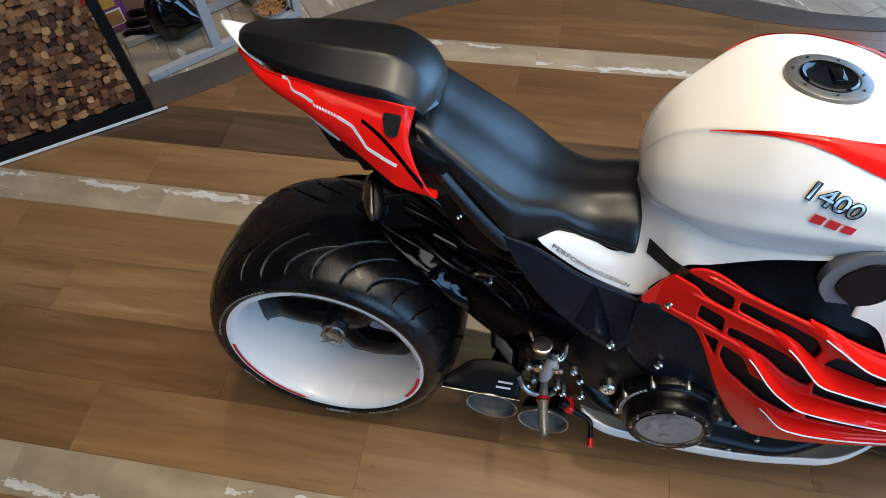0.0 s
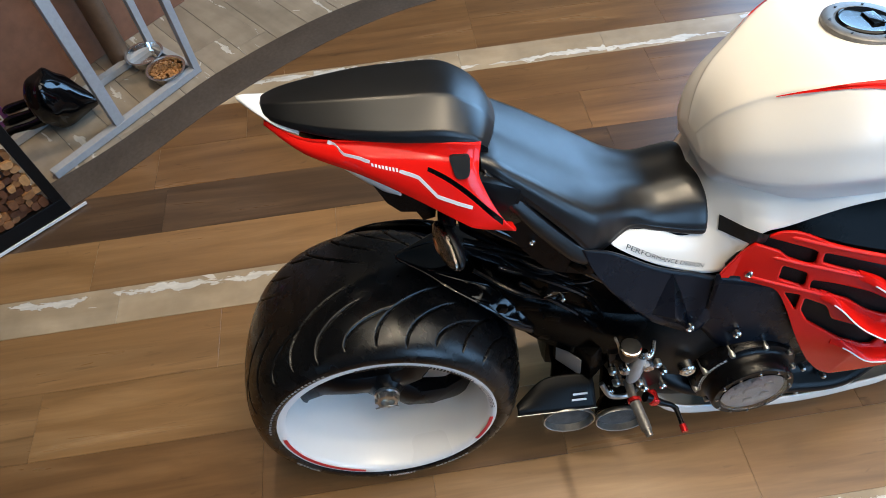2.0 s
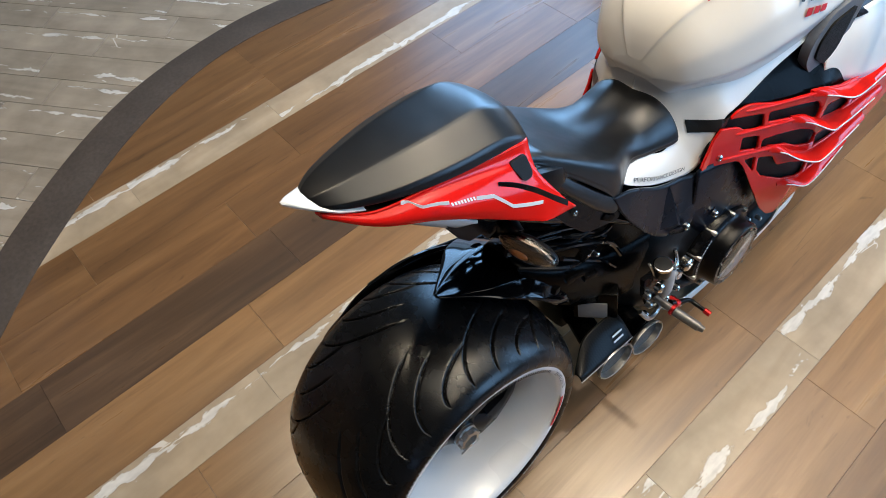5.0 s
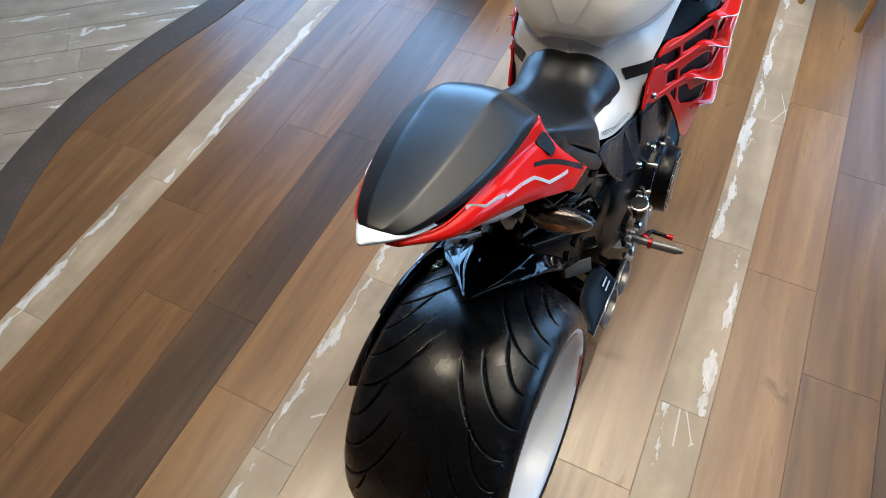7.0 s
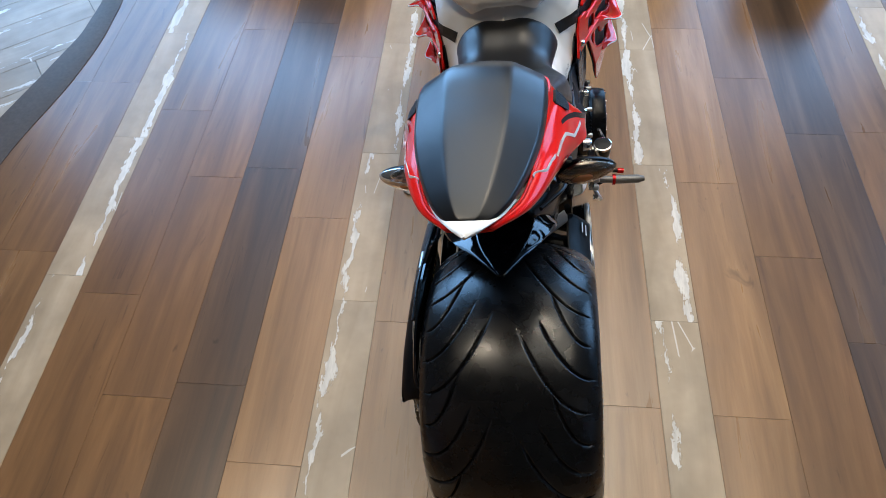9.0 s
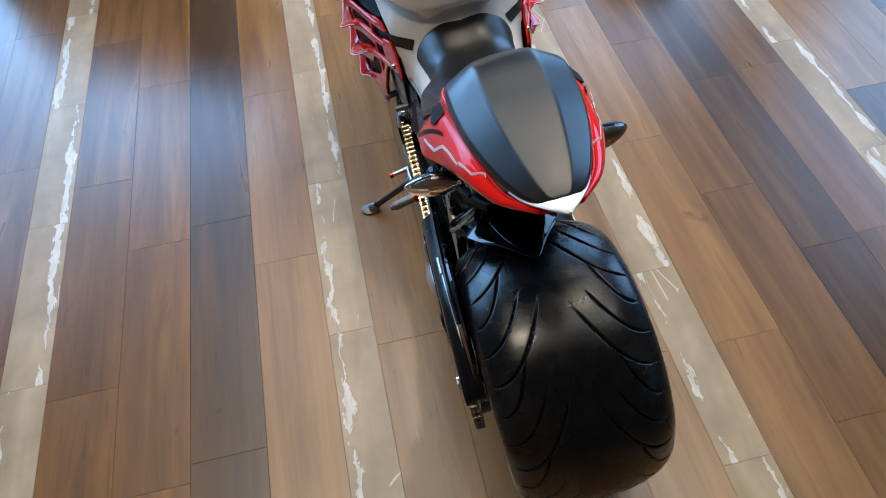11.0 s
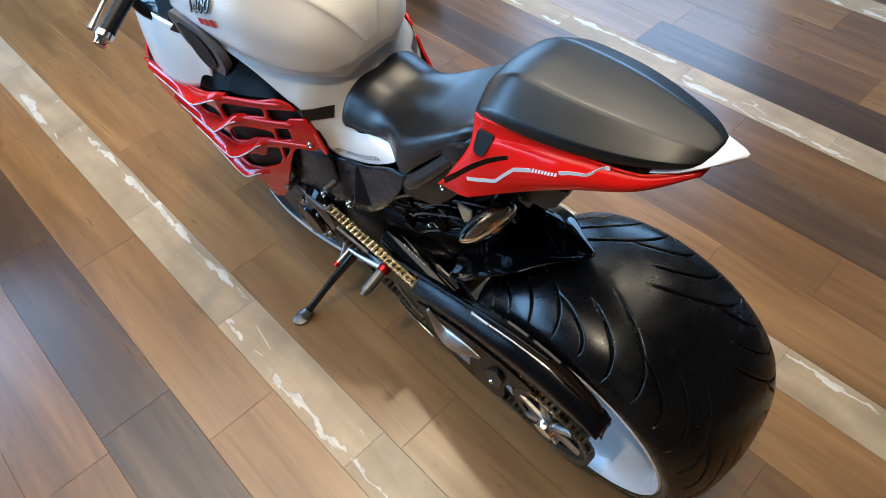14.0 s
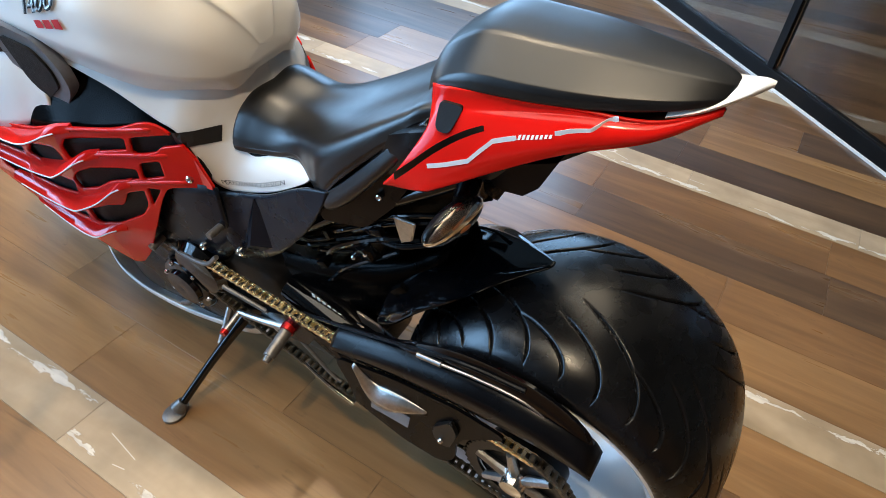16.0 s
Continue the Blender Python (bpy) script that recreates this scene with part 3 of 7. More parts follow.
# swingarm on the left, with its pivot end, polished lower edge and chain guard
bm = bmesh.new()
rows = []
for y, z0, z1, xa, xb in ((0.56, 0.33, 0.45, -0.06, -0.16), (0.44, 0.30, 0.43, -0.10, -0.175), (0.32, 0.255, 0.40, -0.12, -0.182), (0.2, 0.24, 0.385, -0.142, -0.184),
                          (0.08, 0.25, 0.38, -0.176, -0.186), (0.0, 0.262, 0.362, -0.178, -0.186), (-0.05, 0.285, 0.34, -0.178, -0.186)):
    rows.append([(xa, y, z0), (xb, y, z0 + 0.012), (xb, y, (z0 + z1) / 2), (xb, y, z1 - 0.012), (xa, y, z1), (xa + 0.02, y, (z0 + z1) / 2), (xa, y, z0)])
sheet("swingarm", rows, 40, 25, M["gloss"], bike, "gloss black swingarm", 0)
bm = bmesh.new()
plate(bm, rounded([(0.392, 0.405), (0.365, 0.335), (0.352, 0.270), (0.24, 0.228), (0.145, 0.228), (0.120, 0.28), (0.118, 0.36), (0.06, 0.425), (0.02, 0.462), (0.12, 0.470), (0.25, 0.450), (0.34, 0.422)], 0.02, 4), 0.2172, 0.006, -1)
bmesh.ops.bevel(bm, geom=bm.edges[:], offset=0.003, segments=2, affect="EDGES")
part("swingarm_side", bm, M["void"], bike, "black outer side of the swingarm", flat_above=25)
# bright curved scoop, data label and chain adjuster on the outer side
rows = [[(-0.2165, 0.340, 0.428), (-0.219, 0.341, 0.425), (-0.2215, 0.342, 0.421)], [(-0.2165, 0.297, 0.397), (-0.226, 0.301, 0.383), (-0.233, 0.304, 0.366)], [(-0.2165, 0.262, 0.402), (-0.229, 0.264, 0.385), (-0.238, 0.265, 0.362)],
        [(-0.2165, 0.223, 0.406), (-0.227, 0.226, 0.392), (-0.233, 0.228, 0.376)], [(-0.2165, 0.18, 0.402), (-0.218, 0.18, 0.400), (-0.2195, 0.18, 0.398)]]
sheet("swingarm_scoop", rows, 24, 7, M["steel"], bike, "polished metal scoop on the swingarm", 0.003)
rows = [[(-0.2165, 0.338, 0.416), (-0.2195, 0.340, 0.400)], [(-0.231, 0.304, 0.364), (-0.2175, 0.306, 0.344)], [(-0.236, 0.265, 0.360), (-0.2175, 0.266, 0.340)], [(-0.231, 0.228, 0.374), (-0.2175, 0.228, 0.350)], [(-0.2165, 0.18, 0.396), (-0.2165, 0.18, 0.384)]]
sheet("scoop_underside", rows, 24, 5, M["black"], bike, "satin black underside of the scoop", 0.002)
bm = bmesh.new()
plate(bm, [(0.306, 0.336), (0.218, 0.342), (0.226, 0.294), (0.314, 0.290)], 0.2188, 0.0012, -1)
part("data_label", bm, M["decalgrey"], bike, "pale grey label without legible writing", smooth=False)
bm = bmesh.new()
plate(bm, rounded([(0.166, 0.372), (0.127, 0.428), (0.113, 0.392), (0.130, 0.322), (0.158, 0.326)], 0.012, 4), 0.2255, 0.010, -1)
bmesh.ops.bevel(bm, geom=bm.edges[:], offset=0.003, segments=2, affect="EDGES")
adjuster = part("chain_adjuster", bm, M["dark"], bike, "dark cast chain adjuster", flat_above=25)
bm = bmesh.new()
lathe(bm, [(0.006, 0.222), (0.006, 0.229), (0.004, 0.2315), (0.0, 0.231)], Matrix.Translation((0, 0.146, 0.342)) @ pose(0, 0, 0, 0, -90, 0), 12)
part("adjuster_bolt", bm, M["chrome"], adjuster, "small bright bolt")
GUARD = [(0.398, 0.446), (0.35, 0.466), (0.26, 0.496), (0.168, 0.518), (0.08, 0.532), (-0.02, 0.532), (-0.09, 0.512), (-0.114, 0.486)]
rows = []
for i, (y, z) in enumerate(GUARD):
    h = (0.026, 0.036, 0.042, 0.048, 0.052, 0.046, 0.034, 0.014)[i]
    rows.append([(-0.178, y, z + 0.004), (-0.194, y, z + 0.006), (-0.209, y, z - 0.002), (-0.2190, y, z - 0.014), (-0.2215, y, z - h * 0.6), (-0.2205, y, z - h)])
guard = sheet("chain_guard", rows, 48, 13, M["black"], bike, "satin black chain guard", 0.004)
guard.location.x = 0.010
for y, z in ((0.216, 0.491), (0.181, 0.498)):
    bm = bmesh.new()
    lathe(bm, [(0.0075, 0.206), (0.0075, 0.2185), (0.0055, 0.2205), (0.003, 0.219), (0.0, 0.219)], Matrix.Translation((0, y, z)) @ pose(0, 0, 0, 0, -90, 0), 14)
    part("guard_bolt", bm, M["black"], guard)
rows = []
for y, z, w in ((0.30, 0.475, 0.0), (0.22, 0.525, 0.012), (0.12, 0.560, 0.02), (0.0, 0.560, 0.022), (-0.08, 0.525, 0.016), (-0.115, 0.47, 0.004)):
    rows.append([(-0.176, y, z + w * 0.2), (-0.184, y, z + w), (-0.194, y, z - 0.01), (-0.197, y, z - 0.05)])
sheet("inner_guard", rows, 40, 9, M["gloss"], bike, "gloss black inner guard beside the tyre", 0.003).location.x = 0.008
bm = bmesh.new()
tube(bm, [(-0.192, 0.212, 0.530), (-0.192, 0.165, 0.538)], [0.0055, 0.0055], 12)
tube(bm, [(-0.192, 0.165, 0.538), (-0.190, 0.10, 0.548), (-0.188, 0.02, 0.55), (-0.184, -0.06, 0.52)], 0.0028, 8, n=16)
part("brake_line_sleeve", bm, M["steel"], bike, "bright metal sleeve")
bm = bmesh.new()
tube(bm, [(-0.18, 0.52, 0.42), (-0.182, 0.36, 0.475), (-0.184, 0.26, 0.515), (-0.186, 0.12, 0.565), (-0.184, 0.02, 0.575)], 0.0042, 8, n=30)
part("hose", bm, M["black"], bike)

# drive chain: two runs between the sprockets, and round the rear one
CH_F, CH_R, RF, RR = Vector((-0.19, 0.772, 0.395)), Vector((-0.202, 0, AXLE.z)), 0.052, 0.104
bm = bmesh.new()
for s in (0.0072, -0.0072):
    for y0, k in ((-0.0079, 1.0), (0.0079, 1.42)):
        lathe(bm, [(0.0066, s * k - 0.0012), (0.0066, s * k + 0.0012)], Matrix.Translation((0, y0, 0)) @ pose(0, 0, 0, 0, 90, 0), 10)
        box(bm, (s * k, y0 * 0.5, 0), (0.0024, 0.012, 0.0085))
for y0 in (-0.0079, 0.0079):
    lathe(bm, [(0.0036, -0.013), (0.0036, 0.013)], Matrix.Translation((0, y0, 0)) @ pose(0, 0, 0, 0, 90, 0), 8)
    lathe(bm, [(0.0056, -0.006), (0.0056, 0.006)], Matrix.Translation((0, y0, 0)) @ pose(0, 0, 0, 0, 90, 0), 10)
for v in bm.verts:
    v.co.x *= 0.86
first_link = part("chain_link", bm, M["gold"], None, flat_above=30)
link_data = first_link.data
# same link in a darker colour: the shade beyond the upper run is painted in
shaded_link = link_data.copy()
shaded_link.materials.clear()
shaded_link.materials.append(speckled("shaded_chain_metal", (0.16, 0.135, 0.10), 0.34, 150, 0.4, metal=0.9, bumpy=0.05))
bpy.data.objects.remove(first_link)
loop = [Vector((0, CH_F.y + 0.006, CH_F.z + RF)), Vector((0, CH_R.y + 0.006, CH_R.z + RR))]
for a in np.linspace(90, 270, 14)[1:-1]:
    loop.append(Vector((0, RR * math.cos(radians(a)), CH_R.z + RR * math.sin(radians(a)))))
loop += [Vector((0, 0.0, CH_R.z - RR)), Vector((0, 0.25, 0.228)), Vector((0, 0.5, 0.262)), Vector((0, CH_F.y, CH_F.z - RF))]
for a in np.linspace(-90, 90, 8)[1:-1]:
    loop.append(Vector((0, CH_F.y + RF * math.cos(radians(a)), CH_F.z + RF * math.sin(radians(a)))))
loop.append(loop[0].copy())
bm = bmesh.new()
lathe(bm, [(0.018, 0.18), (0.05, 0.184), (0.052, 0.19), (0.05, 0.196), (0.018, 0.2)], Matrix.Translation((0, CH_F.y, CH_F.z)) @ pose(0, 0, 0, 0, -90, 0), 28)
chain = part("drive_chain", bm, M["dark"], bike, "gold drive chain on its front sprocket")
dist, pitch, k, due = 0.0, 0.0158, 0, 0.0
for p, q in zip(loop, loop[1:]):
    seg = (q - p).length
    while due < dist + seg:
        c = p + (q - p) * ((due - dist) / seg)
        d = q - p
        ob = new("chain_link", link_data if due < 0.80 else shaded_link)
        ob.parent = chain
        fx = CH_F.x + (CH_R.x - CH_F.x) * (1 - np.clip(c.y / CH_F.y, 0, 1))
        ob.matrix_local = Matrix.Translation((fx, c.y, c.z)) @ pose(0, 0, 0, math.degrees(math.atan2(d.z, d.y)), 0, 0)
        due += pitch
    dist += seg

# hugger over the rear tyre
rows = []
for y, zt, w, drop, dy in ((0.070, 0.658, 0.006, 0.001, 0.0), (0.105, 0.648, 0.050, 0.010, 0.01), (0.16, 0.632, 0.105, 0.024, 0.012), (0.23, 0.608, 0.140, 0.050, 0.01),
                           (0.29, 0.578, 0.148, 0.070, 0.0), (0.335, 0.545, 0.14, 0.08, 0.0)):
    rows.append([(-w, y + dy * 2, zt - drop), (-w * 0.98, y + dy * 1.5, zt - drop * 0.75), (-w * 0.5, y, zt - drop * 0.10), (-w * 0.44, y, zt - drop * 0.04), (0, y - dy * 0.5, zt),
                 (w * 0.36, y, zt - drop * 0.04), (w * 0.42, y, zt - drop * 0.10), (w * 0.68, y + dy * 1.5, zt - drop * 0.75), (w * 0.70, y + dy * 2, zt - drop)])
sheet("hugger", rows, 40, 29, M["gloss"], bike, "gloss black hugger with a pointed tail", 0.004)
# frame, subframe and the dark works under the seat
rows = []
for y, z0, z1, w in ((0.20, 0.74, 0.90, 0.05), (0.28, 0.66, 0.88, 0.065), (0.38, 0.46, 0.82, 0.09), (0.48, 0.34, 0.78, 0.11), (0.62, 0.32, 0.76, 0.12), (0.8, 0.36, 0.80, 0.13), (0.95, 0.45, 0.86, 0.13), (1.05, 0.55, 0.86, 0.11)):
    rows.append([(0, y, z0), (w * 0.8, y, z0 + 0.01), (w, y, (z0 + z1) / 2), (w * 0.85, y, z1 - 0.02), (0, y, z1), (-w * 0.85, y, z1 - 0.02), (-w, y, (z0 + z1) / 2), (-w * 0.8, y, z0 + 0.01), (0, y, z0)])
sheet("frame", rows, 40, 41, M["void"], bike, "black frame under the bodywork", 0, capped=True)
for s in SIDES:
    bm = bmesh.new()
    tube(bm, [(s * 0.07, 0.12, 0.90), (s * 0.10, 0.26, 0.80), (s * 0.115, 0.40, 0.70), (s * 0.125, 0.5, 0.62)], [0.010, 0.012, 0.014, 0.016], 10, n=16)
    tube(bm, [(s * 0.06, 0.2, 0.72), (s * 0.08, 0.32, 0.66), (s * 0.1, 0.44, 0.60)], 0.008, 8, n=12)
    part("subframe_rail", bm, M["gloss"], bike)
bm = bmesh.new()
tube(bm, [(0.03, 0.34, 0.62), (0.03, 0.40, 0.50), (0.02, 0.44, 0.40)], 0.03, 16)
for i in range(7):
    a = i / 6
    lathe(bm, [(0.036, -0.005), (0.042, 0.0), (0.036, 0.005)], Matrix.Translation((0.03, 0.35 + 0.07 * a, 0.60 - 0.15 * a)) @ pose(0, 0, 0, 32, 0, 0), 20)
part("shock_absorber", bm, M["dark"], bike)
rows = []
for y, z0, z1, w in ((0.24, 0.54, 0.62, 0.05), (0.34, 0.44, 0.56, 0.09), (0.46, 0.36, 0.52, 0.11), (0.55, 0.33, 0.50, 0.12), (0.62, 0.34, 0.50, 0.12)):
    rows.append([(-w, y, z0), (-w, y, z1), (0, y, z1 + 0.02), (w, y, z1), (w, y, z0)])
sheet("inner_fender", rows, 20, 21, M["void"], bike, "gloss black inner fender", 0.004)
for s in SIDES:
    rnd = random.Random(7 + s)
    for i in range(7):
        y0, z0 = rnd.uniform(0.2, 0.46), rnd.uniform(0.56, 0.74)
        bm = bmesh.new()
        tube(bm, [(s * rnd.uniform(0.06, 0.1), y0, z0), (s * rnd.uniform(0.1, 0.135), y0 + 0.08, z0 - 0.03), (s * rnd.uniform(0.09, 0.13), y0 + 0.17, z0 - rnd.uniform(0.03, 0.12))], 0.0045, 8, n=14)
        part("cable", bm, M["gloss" if i % 2 else "black"], bike)
    for i in range(5):
        bm = bmesh.new()
        box(bm, (s * (0.125 + 0.01 * rnd.random()), rnd.uniform(0.26, 0.46), rnd.uniform(0.55, 0.72)), (0.012, rnd.uniform(0.014, 0.035), rnd.uniform(0.01, 0.02)), pose(0, 0, 0, rnd.uniform(-50, 10), 0, rnd.uniform(-20, 20)), 0.002)
        part("bracket", bm, M["void"], bike)

# small polished and painted pieces in the dark works behind the engine
for s in SIDES:
    bm = bmesh.new()
    box(bm, (s * 0.118, 0.365, 0.628), (0.022, 0.052, 0.034), pose(0, 0, 0, -32, 18 * s, 8 * s), 0.005)
    cover = part("linkage_cover", bm, M["gloss"], bike, "gloss black linkage cover")
    for k, (y, z) in enumerate(((0.352, 0.640), (0.380, 0.616))):
        bm = bmesh.new()
        lathe(bm, [(0.005, -0.006), (0.005, 0.004), (0.003, 0.006), (0.0, 0.005)], Matrix.Translation((s * 0.130, y, z)) @ pose(0, 0, 0, 0, 90 * s, 0), 10)
        part("cover_bolt", bm, M["chrome"], cover, "small bright bolt")
    for k, (pts, r) in enumerate((([(0.09, 0.20, 0.775), (0.104, 0.30, 0.735), (0.112, 0.40, 0.675)], 0.0045), ([(0.09, 0.20, 0.760), (0.104, 0.30, 0.718), (0.112, 0.39, 0.660)], 0.0045),
                                  ([(0.10, 0.26, 0.70), (0.115, 0.34, 0.668), (0.12, 0.43, 0.60), (0.125, 0.47, 0.53)], 0.006), ([(0.11, 0.30, 0.655), (0.125, 0.40, 0.57), (0.12, 0.46, 0.49)], 0.005))):
        bm = bmesh.new()
        tube(bm, [(s * x, y, z) for x, y, z in pts], r, 8, n=18)
        part("hose", bm, M["gloss"], bike, "glossy black hose")
bm = bmesh.new()
plate(bm, [(0.262, 0.742), (0.305, 0.738), (0.292, 0.682), (0.270, 0.70)], 0.112, 0.006, -1)
bmesh.ops.bevel(bm, geom=bm.edges[:], offset=0.002, segments=2, affect="EDGES")
part("bracket", bm, M["steel"], bike, "polished metal bracket")
bm = bmesh.new()
plate(bm, [(0.330, 0.412), (0.34, 0.442), (0.395, 0.452), (0.385, 0.424)], 0.135, 0.006, -1)
bmesh.ops.bevel(bm, geom=bm.edges[:], offset=0.002, segments=2, affect="EDGES")
part("bracket", bm, M["steel"], bike, "polished metal bracket")
bm = bmesh.new()
for k in range(6):
    box(bm, (-0.1435, 0.43 + 0.0125 * k, 0.424 + 0.004 * k), (0.001, 0.007, 0.010))
part("name_bars", bm, M["decalwhite"], bike, "row of small pale bars", smooth=False)
ENGL = Matrix.Translation((-0.182, 0.835, 0.315)) @ pose(0, 0, 0, 0, -90, 0)
bm = bmesh.new()
lathe(bm, [(0.074, -0.02), (0.074, 0.012), (0.068, 0.020), (0.050, 0.024), (0.046, 0.034), (0.022, 0.036), (0.0, 0.034)], ENGL, 44)
pump = part("engine_side_cover", bm, M["gloss"], bike, "round black engine cover with bright bolts")
for k in range(6):
    a = k * math.pi / 3 + 0.4
    bm = bmesh.new()
    lathe(bm, [(0.006, 0.0), (0.006, 0.022), (0.004, 0.026), (0.0, 0.025)], ENGL @ Matrix.Translation((0.064 * math.cos(a), 0.064 * math.sin(a), 0)), 10)
    part("cover_bolt", bm, M["chrome"], pump, "small bright bolt")
for pts, r in (([(-0.19, 0.87, 0.43), (-0.20, 0.80, 0.44), (-0.205, 0.72, 0.46), (-0.20, 0.68, 0.50)], 0.005), ([(-0.20, 0.90, 0.20), (-0.205, 0.86, 0.235), (-0.20, 0.84, 0.26)], 0.007),
               ([(-0.19, 0.868, 0.445), (-0.225, 0.866, 0.44)], 0.009), ([(-0.15, 0.678, 0.56), (-0.20, 0.678, 0.56)], 0.008)):
    bm = bmesh.new()
    tube(bm, pts, r, 10, n=14)
    part("linkage", bm, M["worn"], bike, "worn metal linkage rod")

# seats
PASS = [(-0.091, 0.012, 1.052, 1.046), (-0.082, 0.030, 1.056, 1.041), (-0.052, 0.052, 1.060, 1.034), (0.0, 0.073, 1.062, 1.024), (0.06, 0.089, 1.063, 1.016), (0.12, 0.097, 1.061, 1.009),
        (0.190, 0.100, 1.056, 1.002), (0.230, 0.099, 1.036, 0.996), (0.257, 0.095, 1.010, 0.988), (0.272, 0.087, 0.982, 0.972)]
rows = []
for y, w, zt, zb in PASS:
    h = zt - zb
    row = section(y, [(0, zt), (w * 0.22, zt - h * 0.008), (w * 0.43, zt - h * 0.025), (w * 0.50, zt - h * 0.055), (w * 0.56, zt - h * 0.115), (w * 0.74, zt - h * 0.33), (w * 0.91, zt - h * 0.535), (w * 0.965, zt - h * 0.62), (w, zt - h * 0.80), (w * 0.965, zb), (w * 0.5, zb - 0.004)])
    bow = 0.024 * min(1, max(0, (y - 0.10) / 0.15))
    rows.append([(x, yy - bow * (x / w) ** 2, z) for x, yy, z in row])
sheet("passenger_seat", rows, 70, 91, M["seat"], bike, "black padded passenger seat tapering to the tail", 0, capped=True)
RIDER = [(0.235, 0.102, 0.962, 0.94), (0.26, 0.111, 0.952, 0.925), (0.285, 0.117, 0.934, 0.900), (0.33, 0.128, 0.903, 0.856), (0.38, 0.138, 0.868, 0.802), (0.42, 0.140, 0.842, 0.752), (0.455, 0.123, 0.824, 0.748),
         (0.50, 0.102, 0.810, 0.762), (0.55, 0.102, 0.804, 0.748), (0.60, 0.109, 0.812, 0.738), (0.630, 0.114, 0.814, 0.735), (0.640, 0.113, 0.810, 0.737), (0.643, 0.104, 0.804, 0.742)]
rows = []
for y, w, zt, ze in RIDER:
    h, g = zt - ze, min(1, max(0, (y - 0.46) / 0.10))
    fall = [a + (b - a) * g for a, b in ((0.01, 0.05), (0.03, 0.26), (0.09, 0.50), (0.32, 0.74), (0.74, 0.92))]
    rows.append(section(y, [(0, zt - 0.004)] + [(w * k, zt - h * d) for k, d in zip((0.40, 0.70, 0.86, 0.955, 0.995), fall)] + [(w, ze + 0.003), (w * 0.965, ze - 0.008), (w * 0.6, ze - 0.006)]))
sheet("rider_seat", rows, 90, 91, M["seat"], bike, "black sculpted rider seat", 0, capped=True)
rows = [section(y, [(0, zt), (w * 0.8, zt), (w, zt - 0.015), (w * 0.95, zb), (0.001, zb)]) for y, w, zt, zb in ((0.16, 0.080, 1.0, 0.93), (0.22, 0.082, 0.99, 0.91), (0.250, 0.078, 0.975, 0.90))]
sheet("seat_base", rows, 10, 17, M["black"], bike, "black base under the passenger seat", 0, capped=True)
for s in SIDES:
    rows = []
    for x, y, z, h in ((0.107, 0.238, 0.940, 0.010), (0.117, 0.264, 0.914, 0.020), (0.130, 0.32, 0.850, 0.030), (0.138, 0.372, 0.792, 0.034), (0.141, 0.408, 0.758, 0.030), (0.136, 0.430, 0.744, 0.012)):
        rows.append([(x - 0.022, y, z + 0.004), (x - 0.003, y, z + 0.003), (x + 0.001, y, z - 0.001), (x + 0.006, y - 0.004, z - 0.45 * h), (x + 0.004, y - 0.006, z - 0.9 * h), (x - 0.010, y - 0.006, z - h)])
    sheet("seat_bolster", rows, 40, 21, M["seat"], bike, "padded black strip along the seat edge", 0.003, side=s)
    bm = bmesh.new()
    plate(bm, rounded([(0.250, 0.905), (0.285, 0.875), (0.40, 0.735), (0.435, 0.715), (0.43, 0.685), (0.35, 0.70), (0.30, 0.76), (0.255, 0.84)], 0.01, 3), 0, 0.012, s, bend=lambda y, z: 0.111 + 0.027 * (y - 0.25) / 0.18)
    below = part("side_cover", bm, M["black"], bike, "black side cover under the seat", flat_above=25)
    bm = bmesh.new()
    lathe(bm, [(0.006, -0.004), (0.006, 0.002), (0.004, 0.004), (0.0025, 0.002), (0.0, 0.002)], Matrix.Translation((s * 0.126, 0.315, 0.785)) @ pose(0, 0, 0, 0, 90 * s, 0), 12)
    part("panel_screw", bm, M["chrome"], below, "small bright screw")

# tail: two red side panels, white tip, dark underside
TAIL = [(-0.086, 0.026, 1.034, 0.028, 1.028), (-0.03, 0.066, 1.020, 0.074, 1.000), (0.05, 0.086, 1.018, 0.107, 0.972), (0.12, 0.093, 1.011, 0.126, 0.930), (0.19, 0.100, 1.003, 0.150, 0.886),
        (0.218, 0.101, 0.998, 0.158, 0.872), (0.290, 0.101, 0.988, 0.160, 0.850)]
TAIL_FRONT = [(0.094, 0.236, 0.992), (0.105, 0.231, 0.970), (0.123, 0.227, 0.945), (0.142, 0.241, 0.914), (0.155, 0.259, 0.882), (0.159, 0.280, 0.854), (0.135, 0.277, 0.850)]


def tail_point(y, f, out=0.0):
    """A place on the right tail panel: f from the top edge (0) to the bottom edge (1)."""
    t = np.array(TAIL)
    xt, zt, xb, zb = (np.interp(y, t[:, 0], t[:, i]) for i in (1, 2, 3, 4))
    bulge = (0.012 * math.sin(math.pi * min(1, max(0, (f - 0.20) / 0.80))) ** 0.7 - 0.004 * math.sin(math.pi * min(1, f / 0.24))) * np.interp(y, (-0.09, 0.1, 0.29), (0.3, 1, 0.2))
    return (xt + (xb - xt) * f + bulge + out, y, zt + (zb - zt) * f)


